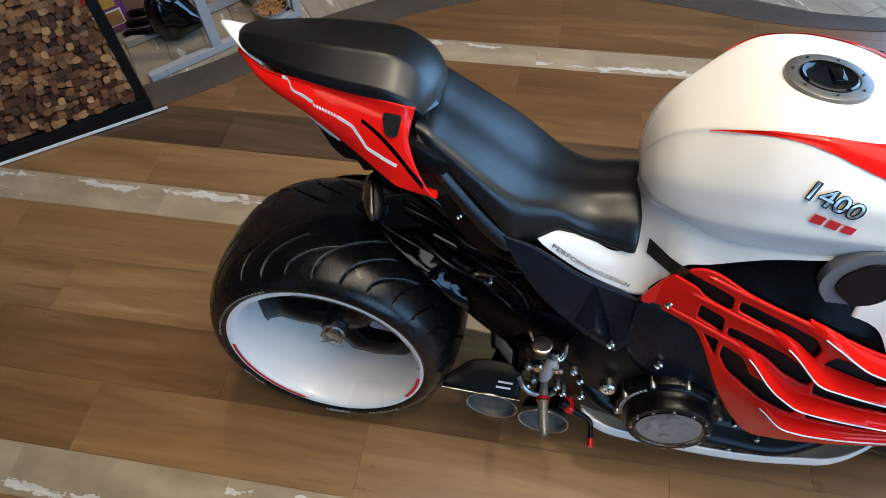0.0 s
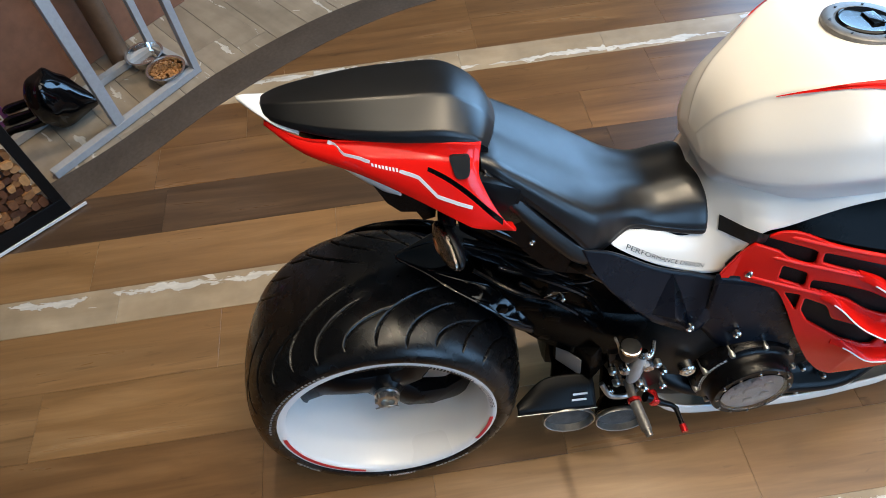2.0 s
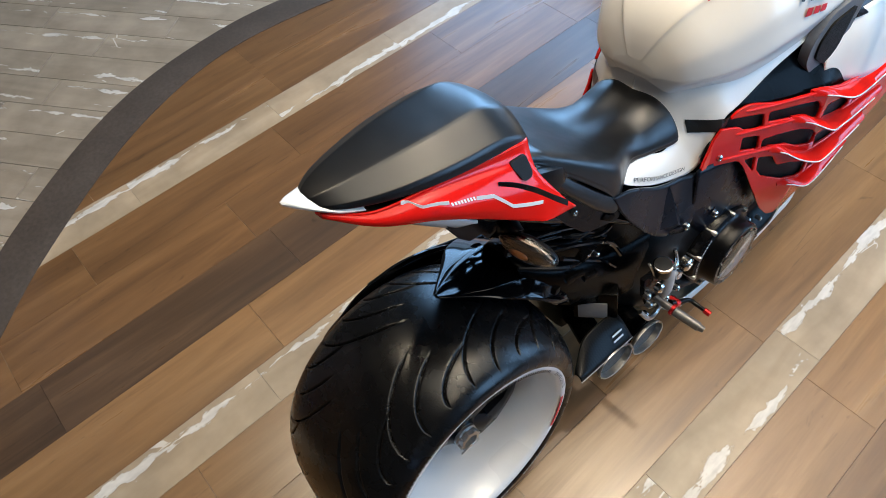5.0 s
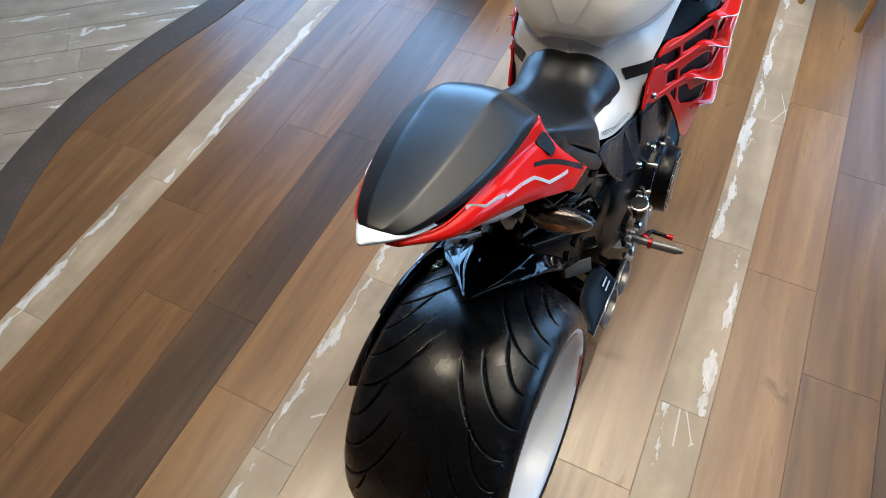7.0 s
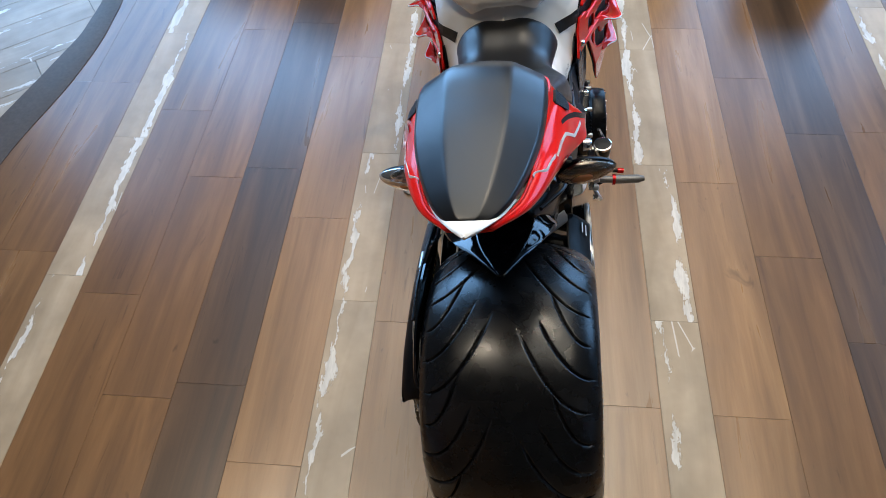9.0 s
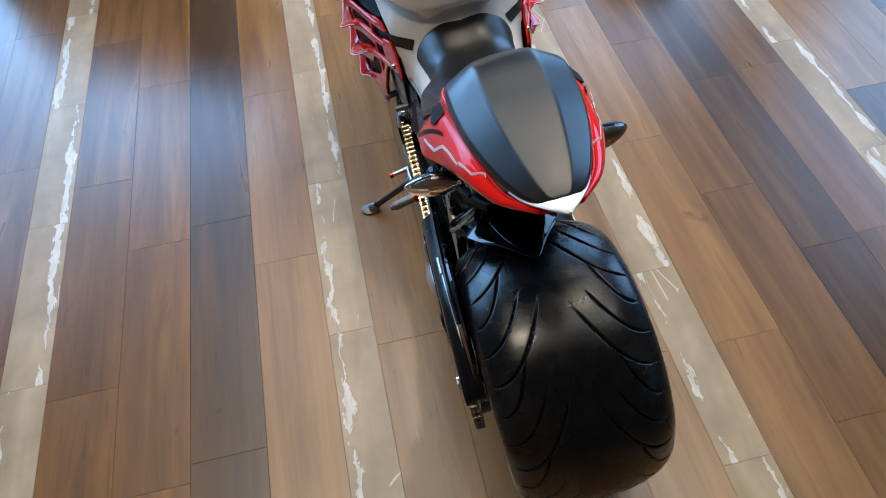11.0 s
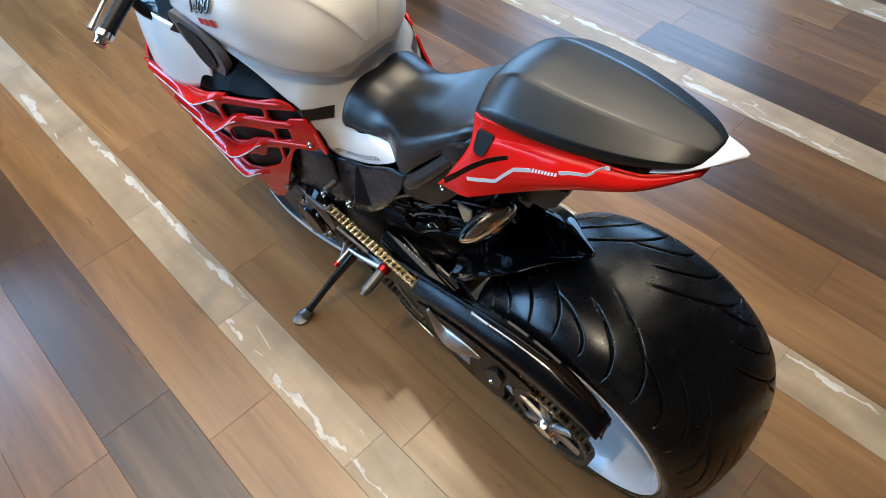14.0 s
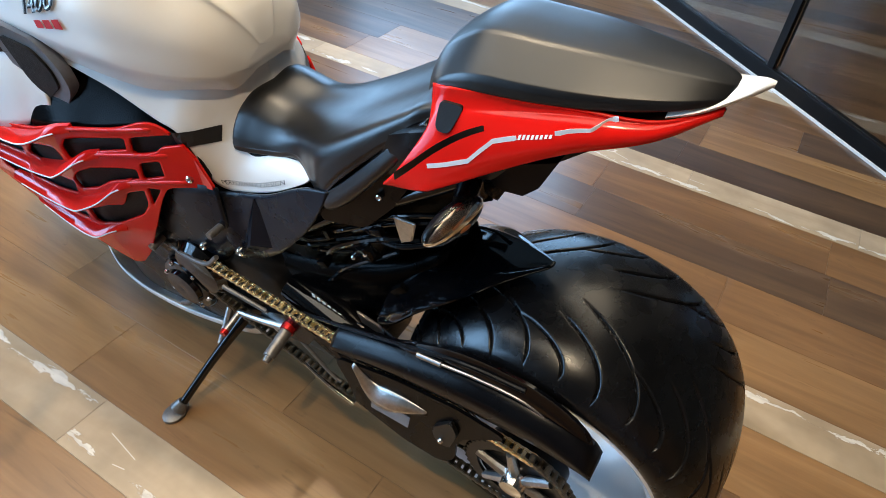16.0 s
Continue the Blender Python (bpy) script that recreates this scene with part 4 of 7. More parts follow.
for s in SIDES:
    rows = [[tail_point(y, f) for f in (0, 0.1, 0.19, 0.25, 0.38, 0.55, 0.75, 0.92, 1.0)] + [(xb - 0.02, y, zb - 0.004)] for y, xt, zt, xb, zb in TAIL[:-1]] + [[tuple(p) for p in spline(TAIL_FRONT, 10)]]
    panel = sheet("tail_panel", rows, 48, 37, M["red"], bike, "glossy red tail side panel", 0.004, side=s)

    TAILG = loft(rows, 140, 90).reshape(-1, 3)

    def on_tail(y, f, out):
        """A place on the built panel, at the height that f gives."""
        z = tail_point(y, f)[2]
        d = (TAILG[:, 1] - y) ** 2 + (TAILG[:, 2] - z) ** 2
        near = np.argsort(d)[:4]
        w = 1 / (d[near] + 1e-7)
        return (float((TAILG[near, 0] * w).sum() / w.sum()) + out, y, z)

    def stripe(pts, wide, name, key, label=""):
        bm = bmesh.new()
        c = spline([on_tail(y, f, 0.0030) for y, f in pts], 40)
        if key == "decalwhite":
            fine = []
            for p, q in zip(pts, pts[1:]):
                for k in np.linspace(0, 1, 8):
                    fine.append(on_tail(p[0] + (q[0] - p[0]) * k, p[1] + (q[1] - p[1]) * k, 0.0030))
            c = np.array(fine)
        lo, hi = [], []
        for i, p in enumerate(c):
            w = wide * (1 if 0 < i else 0.8)
            hi.append(bm.verts.new((s * (p[0] - 0.0005), p[1] + 0.001, p[2] + w / 2)))
            lo.append(bm.verts.new((s * (p[0] + 0.0008), p[1] - 0.001, p[2] - w / 2)))
        for i in range(len(c) - 1):
            bm.faces.new((hi[i], hi[i + 1], lo[i + 1], lo[i]))
        ob = part(name, bm, M[key], panel, label, smooth=False)
        md = ob.modifiers.new("thickness", "SOLIDIFY")
        md.thickness, md.offset = 0.0008, 0
        return ob

    stripe([(0.008, 0.02), (0.030, 0.36), (0.066, 0.42)], 0.0062, "tail_stripe", "decalwhite", "white zigzag stripe")
    stripe([(0.108, 0.47), (0.135, 0.50), (0.160, 0.72), (0.212, 0.72)], 0.0055, "tail_stripe", "decalwhite", "white zigzag stripe")
    # the maker's name, as bars
    bm = bmesh.new()
    for i in range(8):
        y = 0.068 + i * 0.0050
        a, b = on_tail(y, 0.425, 0.0034), on_tail(y + 0.0030, 0.425, 0.0034)
        c, d = on_tail(y + 0.0030, 0.495, 0.0034), on_tail(y, 0.495, 0.0034)
        bm.faces.new([bm.verts.new((s * p[0], p[1], p[2])) for p in (a, b, c, d)])
    part("name_bars", bm, M["decalwhite"], panel, "small white bars", smooth=False)
    stripe([(0.150, 0.36), (0.176, 0.43), (0.206, 0.55), (0.234, 0.72), (0.258, 0.86)], 0.011, "tail_groove", "gloss", "black slot in the panel")
    bm = bmesh.new()
    hole = rounded([(0.183, 0.986), (0.217, 0.984), (0.212, 0.955), (0.192, 0.955)], 0.008)
    plate(bm, hole, 0, 0.010, s, bend=lambda y, z: on_tail(y, (np.interp(y, (0.19, 0.218), (1.003, 0.998)) - z) / np.interp(y, (0.19, 0.218), (0.117, 0.126)), 0.0)[0] + 0.0065)
    part("tail_socket", bm, M["mesh"], panel, "dark recess in the red panel")

rows = [section(y, [(0, zt), (w * 0.6, zt - 0.002), (w, (zt + zb) / 2), (w * 0.7, zb), (0.001, zb - 0.002)]) for y, w, zt, zb in
        ((-0.122, 0.003, 1.066, 1.061), (-0.112, 0.012, 1.065, 1.052), (-0.094, 0.026, 1.056, 1.040), (-0.065, 0.046, 1.043, 1.024), (-0.035, 0.060, 1.032, 1.016))]
sheet("tail_tip", rows, 24, 25, M["white"], bike, "pointed white tail tip", 0, capped=True)
rows = [section(y, [(0, zt), (w, zt), (w * 0.96, zb + 0.006), (w * 0.8, zb), (0.001, zb - 0.002)]) for y, w, zt, zb in
        ((-0.05, 0.036, 1.04, 1.012), (0.02, 0.066, 1.02, 0.964), (0.09, 0.090, 0.99, 0.912), (0.13, 0.10, 0.97, 0.885), (0.18, 0.112, 0.95, 0.868), (0.25, 0.125, 0.93, 0.84), (0.33, 0.11, 0.88, 0.78))]
sheet("undertail", rows, 40, 25, M["black"], bike, "black plastic undertail", 0, capped=True)
for s in SIDES:
    if s > 0:
        rows = []
        for y, xt, zt, xb, zb in ((-0.03, 0.052, 1.008, 0.050, 0.998), (0.03, 0.088, 0.978, 0.078, 0.955), (0.075, 0.108, 0.952, 0.096, 0.925), (0.105, 0.118, 0.932, 0.112, 0.922)):
            rows.append([(xt, y, zt), ((xt + xb) / 2 + 0.003, y, (zt + zb) / 2), (xb, y, zb)])
        sheet("tail_underpanel", rows, 20, 7, M["white"], bike, "white lower tail panel", 0.003, side=s)
    bm = bmesh.new()
    plate(bm, [(0.06, 0.945), (0.12, 0.915), (0.16, 0.885), (0.155, 0.850), (0.135, 0.846), (0.125, 0.868), (0.10, 0.872), (0.08, 0.895)], 0.098, 0.03, s)
    part("undertail_step", bm, M["black"], bike)


def indicator(s):
    """A rear turn signal: stalk, body, clear lens and amber bulb."""
    bm = bmesh.new()
    tube(bm, [(s * 0.075, 0.185, 0.875), (s * 0.105, 0.175, 0.862), (s * 0.13, 0.17, 0.852)], [0.020, 0.017, 0.015], 12, n=8)
    part("indicator_stalk", bm, M["black"], bike)
    body = bmesh.new()
    r = bmesh.ops.create_uvsphere(body, u_segments=24, v_segments=14, radius=1)
    for v in body.verts:
        taper = 1 - 0.35 * max(v.co.x, 0)
        v.co = Vector((s * (0.158 + 0.050 * v.co.x), 0.170 + 0.012 * v.co.x + (0.018 if v.co.y > 0 else 0.004) * v.co.y, 0.840 - 0.004 * v.co.x + 0.026 * v.co.z * taper))
    ob = part("indicator", body, M["black"], bike, "rear turn signal with a clear lens and amber bulb")
    lens = bmesh.new()
    bmesh.ops.create_uvsphere(lens, u_segments=24, v_segments=14, radius=1)
    bmesh.ops.bisect_plane(lens, geom=lens.verts[:] + lens.edges[:] + lens.faces[:], plane_co=(0, 0.05, 0), plane_no=(0, 1, 0), clear_outer=True)
    for v in lens.verts:
        taper = 1 - 0.35 * max(v.co.x, 0)
        v.co = Vector((s * (0.158 + 0.052 * v.co.x), 0.168 + 0.012 * v.co.x + 0.020 * v.co.y, 0.840 - 0.004 * v.co.x + 0.0275 * v.co.z * taper))
    part("lens", lens, M["lens"], ob)
    back = bmesh.new()
    bmesh.ops.create_uvsphere(back, u_segments=14, v_segments=8, radius=1)
    bmesh.ops.bisect_plane(back, geom=back.verts[:] + back.edges[:] + back.faces[:], plane_co=(0, 0.05, 0), plane_no=(0, 1, 0), clear_outer=True)
    for v in back.verts:
        v.co = Vector((s * (0.158 + 0.047 * v.co.x), 0.166 + 0.012 * v.co.x + 0.013 * v.co.y, 0.840 - 0.004 * v.co.x + 0.024 * v.co.z * (1 - 0.35 * max(v.co.x, 0))))
    part("reflector", back, M["reflector"], ob, "faceted reflector behind the lens", smooth=False)
    bulb = bmesh.new()
    bmesh.ops.create_uvsphere(bulb, u_segments=14, v_segments=8, radius=0.010)
    bmesh.ops.scale(bulb, vec=(2.0, 0.8, 0.9), verts=bulb.verts)
    bmesh.ops.translate(bulb, vec=(s * 0.15, 0.154, 0.838), verts=bulb.verts)
    part("bulb", bulb, M["amber"], ob, "amber bulb")


for s in SIDES:
    indicator(s)

# fuel tank
TANK = [(0.625, 0.884, 0.018, 0.884, 0.05, 0.862, 0.034, 0.85),
        (0.631, 0.914, 0.032, 0.912, 0.07, 0.866, 0.056, 0.838),
        (0.643, 0.946, 0.048, 0.942, 0.098, 0.868, 0.072, 0.826),
        (0.665, 0.976, 0.066, 0.97, 0.124, 0.874, 0.085, 0.822),
        (0.7, 1.003, 0.086, 0.996, 0.15, 0.879, 0.112, 0.822),
        (0.75, 1.031, 0.117, 1.023, 0.176, 0.89, 0.147, 0.828),
        (0.8, 1.046, 0.138, 1.038, 0.193, 0.902, 0.166, 0.836),
        (0.88, 1.047, 0.152, 1.038, 0.205, 0.91, 0.18, 0.846),
        (0.98, 1.029, 0.152, 1.02, 0.209, 0.91, 0.19, 0.858),
        (1.07, 0.99, 0.142, 0.982, 0.201, 0.895, 0.186, 0.852),
        (1.13, 0.95, 0.124, 0.944, 0.175, 0.882, 0.16, 0.848)]


def tank_half(zt, xf, zf, w, zs, u, zu):
    """Flat crown, creased flash line, straight flank, full shoulder, tight crease and the undercut below it."""
    h = zf - zs
    return [(0, zt), (xf * 0.5, zt - 0.18 * (zt - zf)), (xf * 0.93, zf + 0.004), (xf * 1.05, zf - 0.045 * h), (xf + 0.52 * (w - xf), zf - 0.27 * h), (xf + 0.86 * (w - xf), zf - 0.54 * h), (w * 0.985, zs + 0.19 * h), (w, zs), (w * 0.985, zs - 0.22 * (zs - zu)), (u + 0.40 * (w - u), zs - 0.62 * (zs - zu)), (u, zu)]


rows = [section(y, tank_half(*r)) for y, *r in TANK]
tank = sheet("fuel_tank", rows, 76, 97, M["white"], bike, "pearl white fuel tank with red flashes", 0, capped=True)
TANKG = loft(rows, 121, 161)


def tank_at(y, f, out=0.0):
    """A place on the right of the tank: f from the ridge (0) to the lower edge (1)."""
    g = TANKG
    i = int(np.argmin(np.abs(g[:, 80, 1] - y)))
    i = min(max(i, 1), 119)
    j = 80 + f * 80
    a = int(min(j, 159))
    p = g[i, a] * (1 - (j - a)) + g[i, a + 1] * (j - a)
    n = np.cross(g[i, min(a + 1, 160)] - g[i, a - 1], g[i + 1, a] - g[i - 1, a])
    n = n / np.linalg.norm(n)
    if n[0] + n[2] < 0:
        n = -n
    return np.array([p[0], y, p[2]]) + n * out


def tank_patch(top, bottom, n, name, key, label, out=0.0022, m=7):
    """A thin coloured area on the tank between two (y, f) curves, on both sides."""
    a, b = spline(top, n), spline(bottom, n)
    for s in SIDES:
        bm = bmesh.new()
        rowsv = []
        for p, q in zip(a, b):
            rowsv.append([bm.verts.new(Vector(tank_at(*(p + (q - p) * t), out)) * Vector((1, 1, 1)) if s > 0 else Vector(tank_at(*(p + (q - p) * t), out) * np.array([-1, 1, 1]))) for t in np.linspace(0, 1, m)])
        for r0, r1 in zip(rowsv, rowsv[1:]):
            for j in range(m - 1):
                bm.faces.new((r0[j], r0[j + 1], r1[j + 1], r1[j]))
        part(name, bm, M[key], tank, label)


tank_patch([(0.70, 0.262), (0.82, 0.235), (0.965, 0.185), (1.09, 0.14)], [(0.70, 0.272), (0.814, 0.305), (0.934, 0.39), (1.09, 0.47)], 30, "tank_flash", "red", "red flash along the tank")
# the model number in raised silver figures, with slanted red blocks under it


def on_tank(side, y0, f0, out):
    def place(u, v):
        y = y0 + 1.22 * u if side > 0 else y0 + 0.112 - 1.22 * u
        i = int(np.argmin(np.abs(TANKG[:, 80, 1] - y)))
        arc = np.linalg.norm(np.diff(TANKG[i, 80:], axis=0), axis=1).sum()
        p = tank_at(y, f0 - 1.1 * v / arc + 0.85 * (y - 0.875), out)
        return (side * p[0], p[1], p[2])
    return place


for s in SIDES:
    lettering("1400", 0.033, on_tank(s, 0.822, 0.533, 0.0040), M["decalblack"], tank, "number_shadow", "black edge of the figures", slant=0.35, grow=0.0018)
    lettering("1400", 0.033, on_tank(s, 0.821, 0.530, 0.0062), M["steel"], tank, "model_number", "slanted silver figures", slant=0.35)
for i in range(3):
    y0 = 0.850 + i * 0.022
    g = 0.555 + 0.018 * i
    tank_patch([(y0, g), (y0 + 0.017, g + 0.014)], [(y0 - 0.004, g + 0.045), (y0 + 0.013, g + 0.059)], 4, "model_mark", "decalred", "slanted red block", 0.003, 4)
CAP = Matrix.Translation((0, 0.868, 1.0495)) @ pose(0, 0, 0, -1.5, 0, 0)
bm = bmesh.new()
lathe(bm, [(0.064, -0.004), (0.064, 0.003), (0.062, 0.0045), (0.046, 0.0045), (0.044, 0.002), (0.0, 0.002)], CAP, 56)
cap = part("filler_cap", bm, M["worn"], bike, "round fuel filler cap with a bolted grey ring")
bm = bmesh.new()
lathe(bm, [(0.043, 0.002), (0.043, 0.005), (0.040, 0.007), (0.034, 0.0055), (0.0, 0.0055)], CAP, 48)
box(bm, CAP @ Vector((0.0, 0.012, 0.0070)), (0.036, 0.020, 0.004), None, 0.0015)
part("cap_lid", bm, M["gloss"], cap, "black lid with a lock flap")
for k in range(7):
    bm = bmesh.new()
    a = k * 2 * math.pi / 7
    lathe(bm, [(0.0022, 0.003), (0.0022, 0.0058), (0.001, 0.0055), (0.0, 0.0055)], CAP @ Matrix.Translation((0.0535 * math.cos(a), 0.0535 * math.sin(a), 0)), 10)
    part("cap_screw", bm, M["dark"], cap)

# white panel below the tank, with lettering
MID = [  # top edge, upper third, lower third, bottom edge
    [(0.108, 0.458, 0.756), (0.111, 0.457, 0.755), (0.114, 0.456, 0.753), (0.117, 0.455, 0.751)],
    [(0.098, 0.490, 0.752), (0.108, 0.487, 0.746), (0.116, 0.482, 0.739), (0.122, 0.476, 0.730)],
    [(0.092, 0.550, 0.744), (0.108, 0.549, 0.732), (0.120, 0.546, 0.711), (0.128, 0.542, 0.686)],
    [(0.050, 0.600, 0.756), (0.088, 0.602, 0.738), (0.117, 0.607, 0.704), (0.134, 0.610, 0.656)],
    [(0.000, 0.628, 0.790), (0.062, 0.632, 0.782), (0.112, 0.645, 0.728), (0.143, 0.655, 0.650)],
    [(0.000, 0.640, 0.846), (0.070, 0.652, 0.820), (0.124, 0.672, 0.752), (0.150, 0.682, 0.668)],
    [(0.015, 0.668, 0.862), (0.090, 0.678, 0.832), (0.134, 0.690, 0.782), (0.155, 0.697, 0.722)],
    [(0.055, 0.700, 0.862), (0.108, 0.706, 0.836), (0.143, 0.713, 0.800), (0.160, 0.718, 0.764)],
    [(0.095, 0.740, 0.864), (0.130, 0.744, 0.840), (0.150, 0.749, 0.810), (0.166, 0.753, 0.780)],
    [(0.140, 0.820, 0.872), (0.158, 0.824, 0.856), (0.165, 0.828, 0.838), (0.176, 0.832, 0.818)],
    [(0.160, 0.910, 0.880), (0.173, 0.911, 0.868), (0.176, 0.912, 0.856), (0.186, 0.914, 0.842)],
    [(0.168, 1.030, 0.892), (0.180, 1.030, 0.886), (0.184, 1.030, 0.878), (0.192, 1.030, 0.868)],
]
MIDG = loft(MID, 130, 41).reshape(-1, 3)


def mid_x(y, z):
    """How far out the white panel lies at (y, z)."""
    d = (MIDG[:, 1] - y) ** 2 + (MIDG[:, 2] - z) ** 2
    near = np.argsort(d)[:4]
    w = 1 / (d[near] + 1e-7)
    return float((MIDG[near, 0] * w).sum() / w.sum())


for s in SIDES:
    mid = sheet("tank_side_panel", MID, 113, 33, M["white"], bike, "white panel under the tank", 0.005, side=s)
    EDGE = spline([(0.488, 0.731), (0.540, 0.700), (0.58, 0.681), (0.620, 0.668), (0.660, 0.661)], 61)

    def written(u, v):
        """The lettering follows the lower edge of the panel."""
        t = np.clip((u if s > 0 else 0.148 - u) / 0.148, 0, 1)
        y, z = (float(np.interp(t, np.linspace(0, 1, 61), EDGE[:, k])) for k in (0, 1))
        y, z = y + 0.35 * v, z + 0.9 * v
        return (s * (mid_x(y, z) + 0.0056), y, z)

    lettering("PERFORMANCE DESIGN", 0.0122, written, M["decalblack"], mid, "panel_lettering", "thin black lettering")
    bm = bmesh.new()
    for y0, y1 in zip(np.linspace(0.658, 0.725, 9), np.linspace(0.658, 0.725, 9)[1:]):
        q = [[(y, a - 0.10 * (y - 0.658) + (b - a) * t) for y in (y0, y1) for t in (0, 0.33, 0.67, 1)] for a, b in ((0.770, 0.742),)][0]
        for k in range(3):
            bm.faces.new([bm.verts.new((s * (mid_x(y, z) + 0.0060), y, z)) for y, z in (q[k], q[k + 4], q[k + 5], q[k + 1])])
    bmesh.ops.remove_doubles(bm, verts=bm.verts, dist=1e-5)
    part("black_stripe", bm, M["decalblack"], mid, "black bar on the white panel", smooth=False)

# side covers of the frame below the white panel
for s in SIDES:
    bm = bmesh.new()
    top = [(0.40, 0.765), (0.46, 0.745), (0.56, 0.68), (0.665, 0.645), (0.70, 0.66)]
    bot = [(0.415, 0.73), (0.455, 0.66), (0.54, 0.555), (0.64, 0.49), (0.69, 0.55)]
    a, b = spline(top, 10), spline(bot, 10)
    rows = []
    for i, (p, q) in enumerate(zip(a, b)):
        rows.append([(0.142 + 0.016 * t * (1 - abs(i - 5) / 9) + (0.012 if i > 6 else 0), *(p + (q - p) * t)) for t in (0, 0.33, 0.66, 1)])
    sheet("frame_cover", rows, 30, 13, M["gunmetal"], bike, "dark grey frame cover", 0.006, side=s)
    bm = bmesh.new()
    ridge = [(0.146, 0.582, 0.664), (0.150, 0.534, 0.562), (0.164, 0.636, 0.510), (0.173, 0.596, 0.560), (0.146, 0.545, 0.545), (0.150, 0.640, 0.530)]
    v = [bm.verts.new((s * x, y, z)) for x, y, z in ridge]
    for q in ((0, 1, 3), (3, 1, 2), (0, 3, 2), (1, 4, 2), (0, 2, 5), (0, 4, 1)):
        bm.faces.new([v[k] for k in q])
    rib = part("frame_cover_rib", bm, M["gunmetal"], bike, "raised grey rib", flat_above=15)
    md = rib.modifiers.new("thickness", "SOLIDIFY")
    md.thickness, md.offset = 0.004, 0
    rows = []
    for y, zt, zb, x in ((0.66, 0.66, 0.50, 0.158), (0.72, 0.655, 0.43, 0.17), (0.80, 0.63, 0.40, 0.178), (0.88, 0.56, 0.38, 0.185), (0.96, 0.50, 0.36, 0.18)):
        rows.append([(x, y, zt), (x + 0.004, y, (zt + zb) / 2), (x, y, zb)])
    sheet("engine_side_panel", rows, 24, 9, M["gunmetal"], bike, "dark panel over the engine side", 0.004, side=s)
    for y, z, x in ((0.634, 0.52, 0.176), (0.735, 0.487, 0.186)):
        bm = bmesh.new()
        lathe(bm, [(0.009, -0.006), (0.009, 0.002), (0.006, 0.005), (0.004, 0.002), (0, 0.002)], Matrix.Translation((s * x, y, z)) @ pose(0, 0, 0, 0, 90 * s, 0), 16)
        part("panel_screw", bm, M["chrome"], bike, "shiny panel screw")


# upper black side panel and the red vented fairing
def fair_x(y, z):
    flare = 0.162 + 0.33 * max(0.0, y - 0.69)
    return min(flare, 0.25 + 0.02 * (y - 0.97)) - 0.25 * max(0.0, 0.50 - z) ** 1.3 - 0.05 * max(0.0, z - 0.70)


FAIR_TOP = [(0.664, 0.664), (0.677, 0.694), (0.700, 0.736), (0.727, 0.767), (0.749, 0.778), (0.775, 0.776), (0.822, 0.758), (0.878, 0.746), (0.924, 0.738), (0.968, 0.732), (1.03, 0.708), (1.12, 0.685), (1.25, 0.660), (1.38, 0.635)]
FAIR_BOT = [(0.667, 0.657), (0.690, 0.652), (0.715, 0.646), (0.740, 0.640), (0.764, 0.632), (0.782, 0.610), (0.806, 0.565), (0.835, 0.505), (0.868, 0.445), (0.905, 0.390), (0.955, 0.352), (1.08, 0.365), (1.22, 0.43), (1.38, 0.53)]
VENTS = [
    [(0.704, 0.744), (0.720, 0.763), (0.792, 0.745), (0.804, 0.740), (0.808, 0.708), (0.798, 0.706), (0.762, 0.717), (0.748, 0.731)],
    [(0.760, 0.699), (0.804, 0.685), (0.810, 0.645), (0.763, 0.660)],
    [(0.814, 0.739), (0.817, 0.712), (0.897, 0.692), (0.918, 0.680), (0.950, 0.662), (0.953, 0.690), (0.938, 0.714), (0.908, 0.722)],
    [(0.815, 0.668), (0.818, 0.642), (0.888, 0.622), (0.922, 0.598), (0.966, 0.586), (0.974, 0.606), (0.948, 0.634), (0.912, 0.652), (0.857, 0.664)],
    [(0.782, 0.626), (0.811, 0.624), (0.816, 0.575)],
    [(0.820, 0.616), (0.824, 0.578), (0.846, 0.545), (0.912, 0.503), (0.978, 0.484), (0.984, 0.522), (0.92, 0.553), (0.880, 0.563), (0.860, 0.600)],
    [(0.966, 0.660), (0.980, 0.682), (1.07, 0.656), (1.10, 0.618), (1.05, 0.612), (0.985, 0.634)],
    [(0.974, 0.600), (1.04, 0.590), (1.13, 0.566), (1.14, 0.536), (1.06, 0.541), (0.986, 0.560)],
    [(0.995, 0.505), (1.07, 0.498), (1.14, 0.486), (1.12, 0.462), (1.01, 0.472)],
    [(1.115, 0.644), (1.24, 0.622), (1.25, 0.590), (1.12, 0.606)],
    [(1.155, 0.556), (1.25, 0.545), (1.25, 0.515), (1.16, 0.524)],
]


def fin_rise(t):
    """How far a fin stands out along its length: a slow start, full in the middle, low again ahead."""
    return min(1, t * 2.4) ** 1.4 * (1 - 0.7 * max(0.0, t - 0.5) / 0.5)


def depth_in(y, z, poly):
    """Signed distance to an outline in the (y, z) plane: below 0 inside."""
    best, inside = 1e9, False
    n = len(poly)
    for i in range(n):
        (ay, az), (by, bz) = poly[i], poly[(i + 1) % n]
        t = max(0.0, min(1.0, ((y - ay) * (by - ay) + (z - az) * (bz - az)) / ((by - ay) ** 2 + (bz - az) ** 2)))
        best = min(best, math.hypot(y - ay - t * (by - ay), z - az - t * (bz - az)))
        if (az > z) != (bz > z) and y < (by - ay) * (z - az) / (bz - az) + ay:
            inside = not inside
    return -best if inside else best


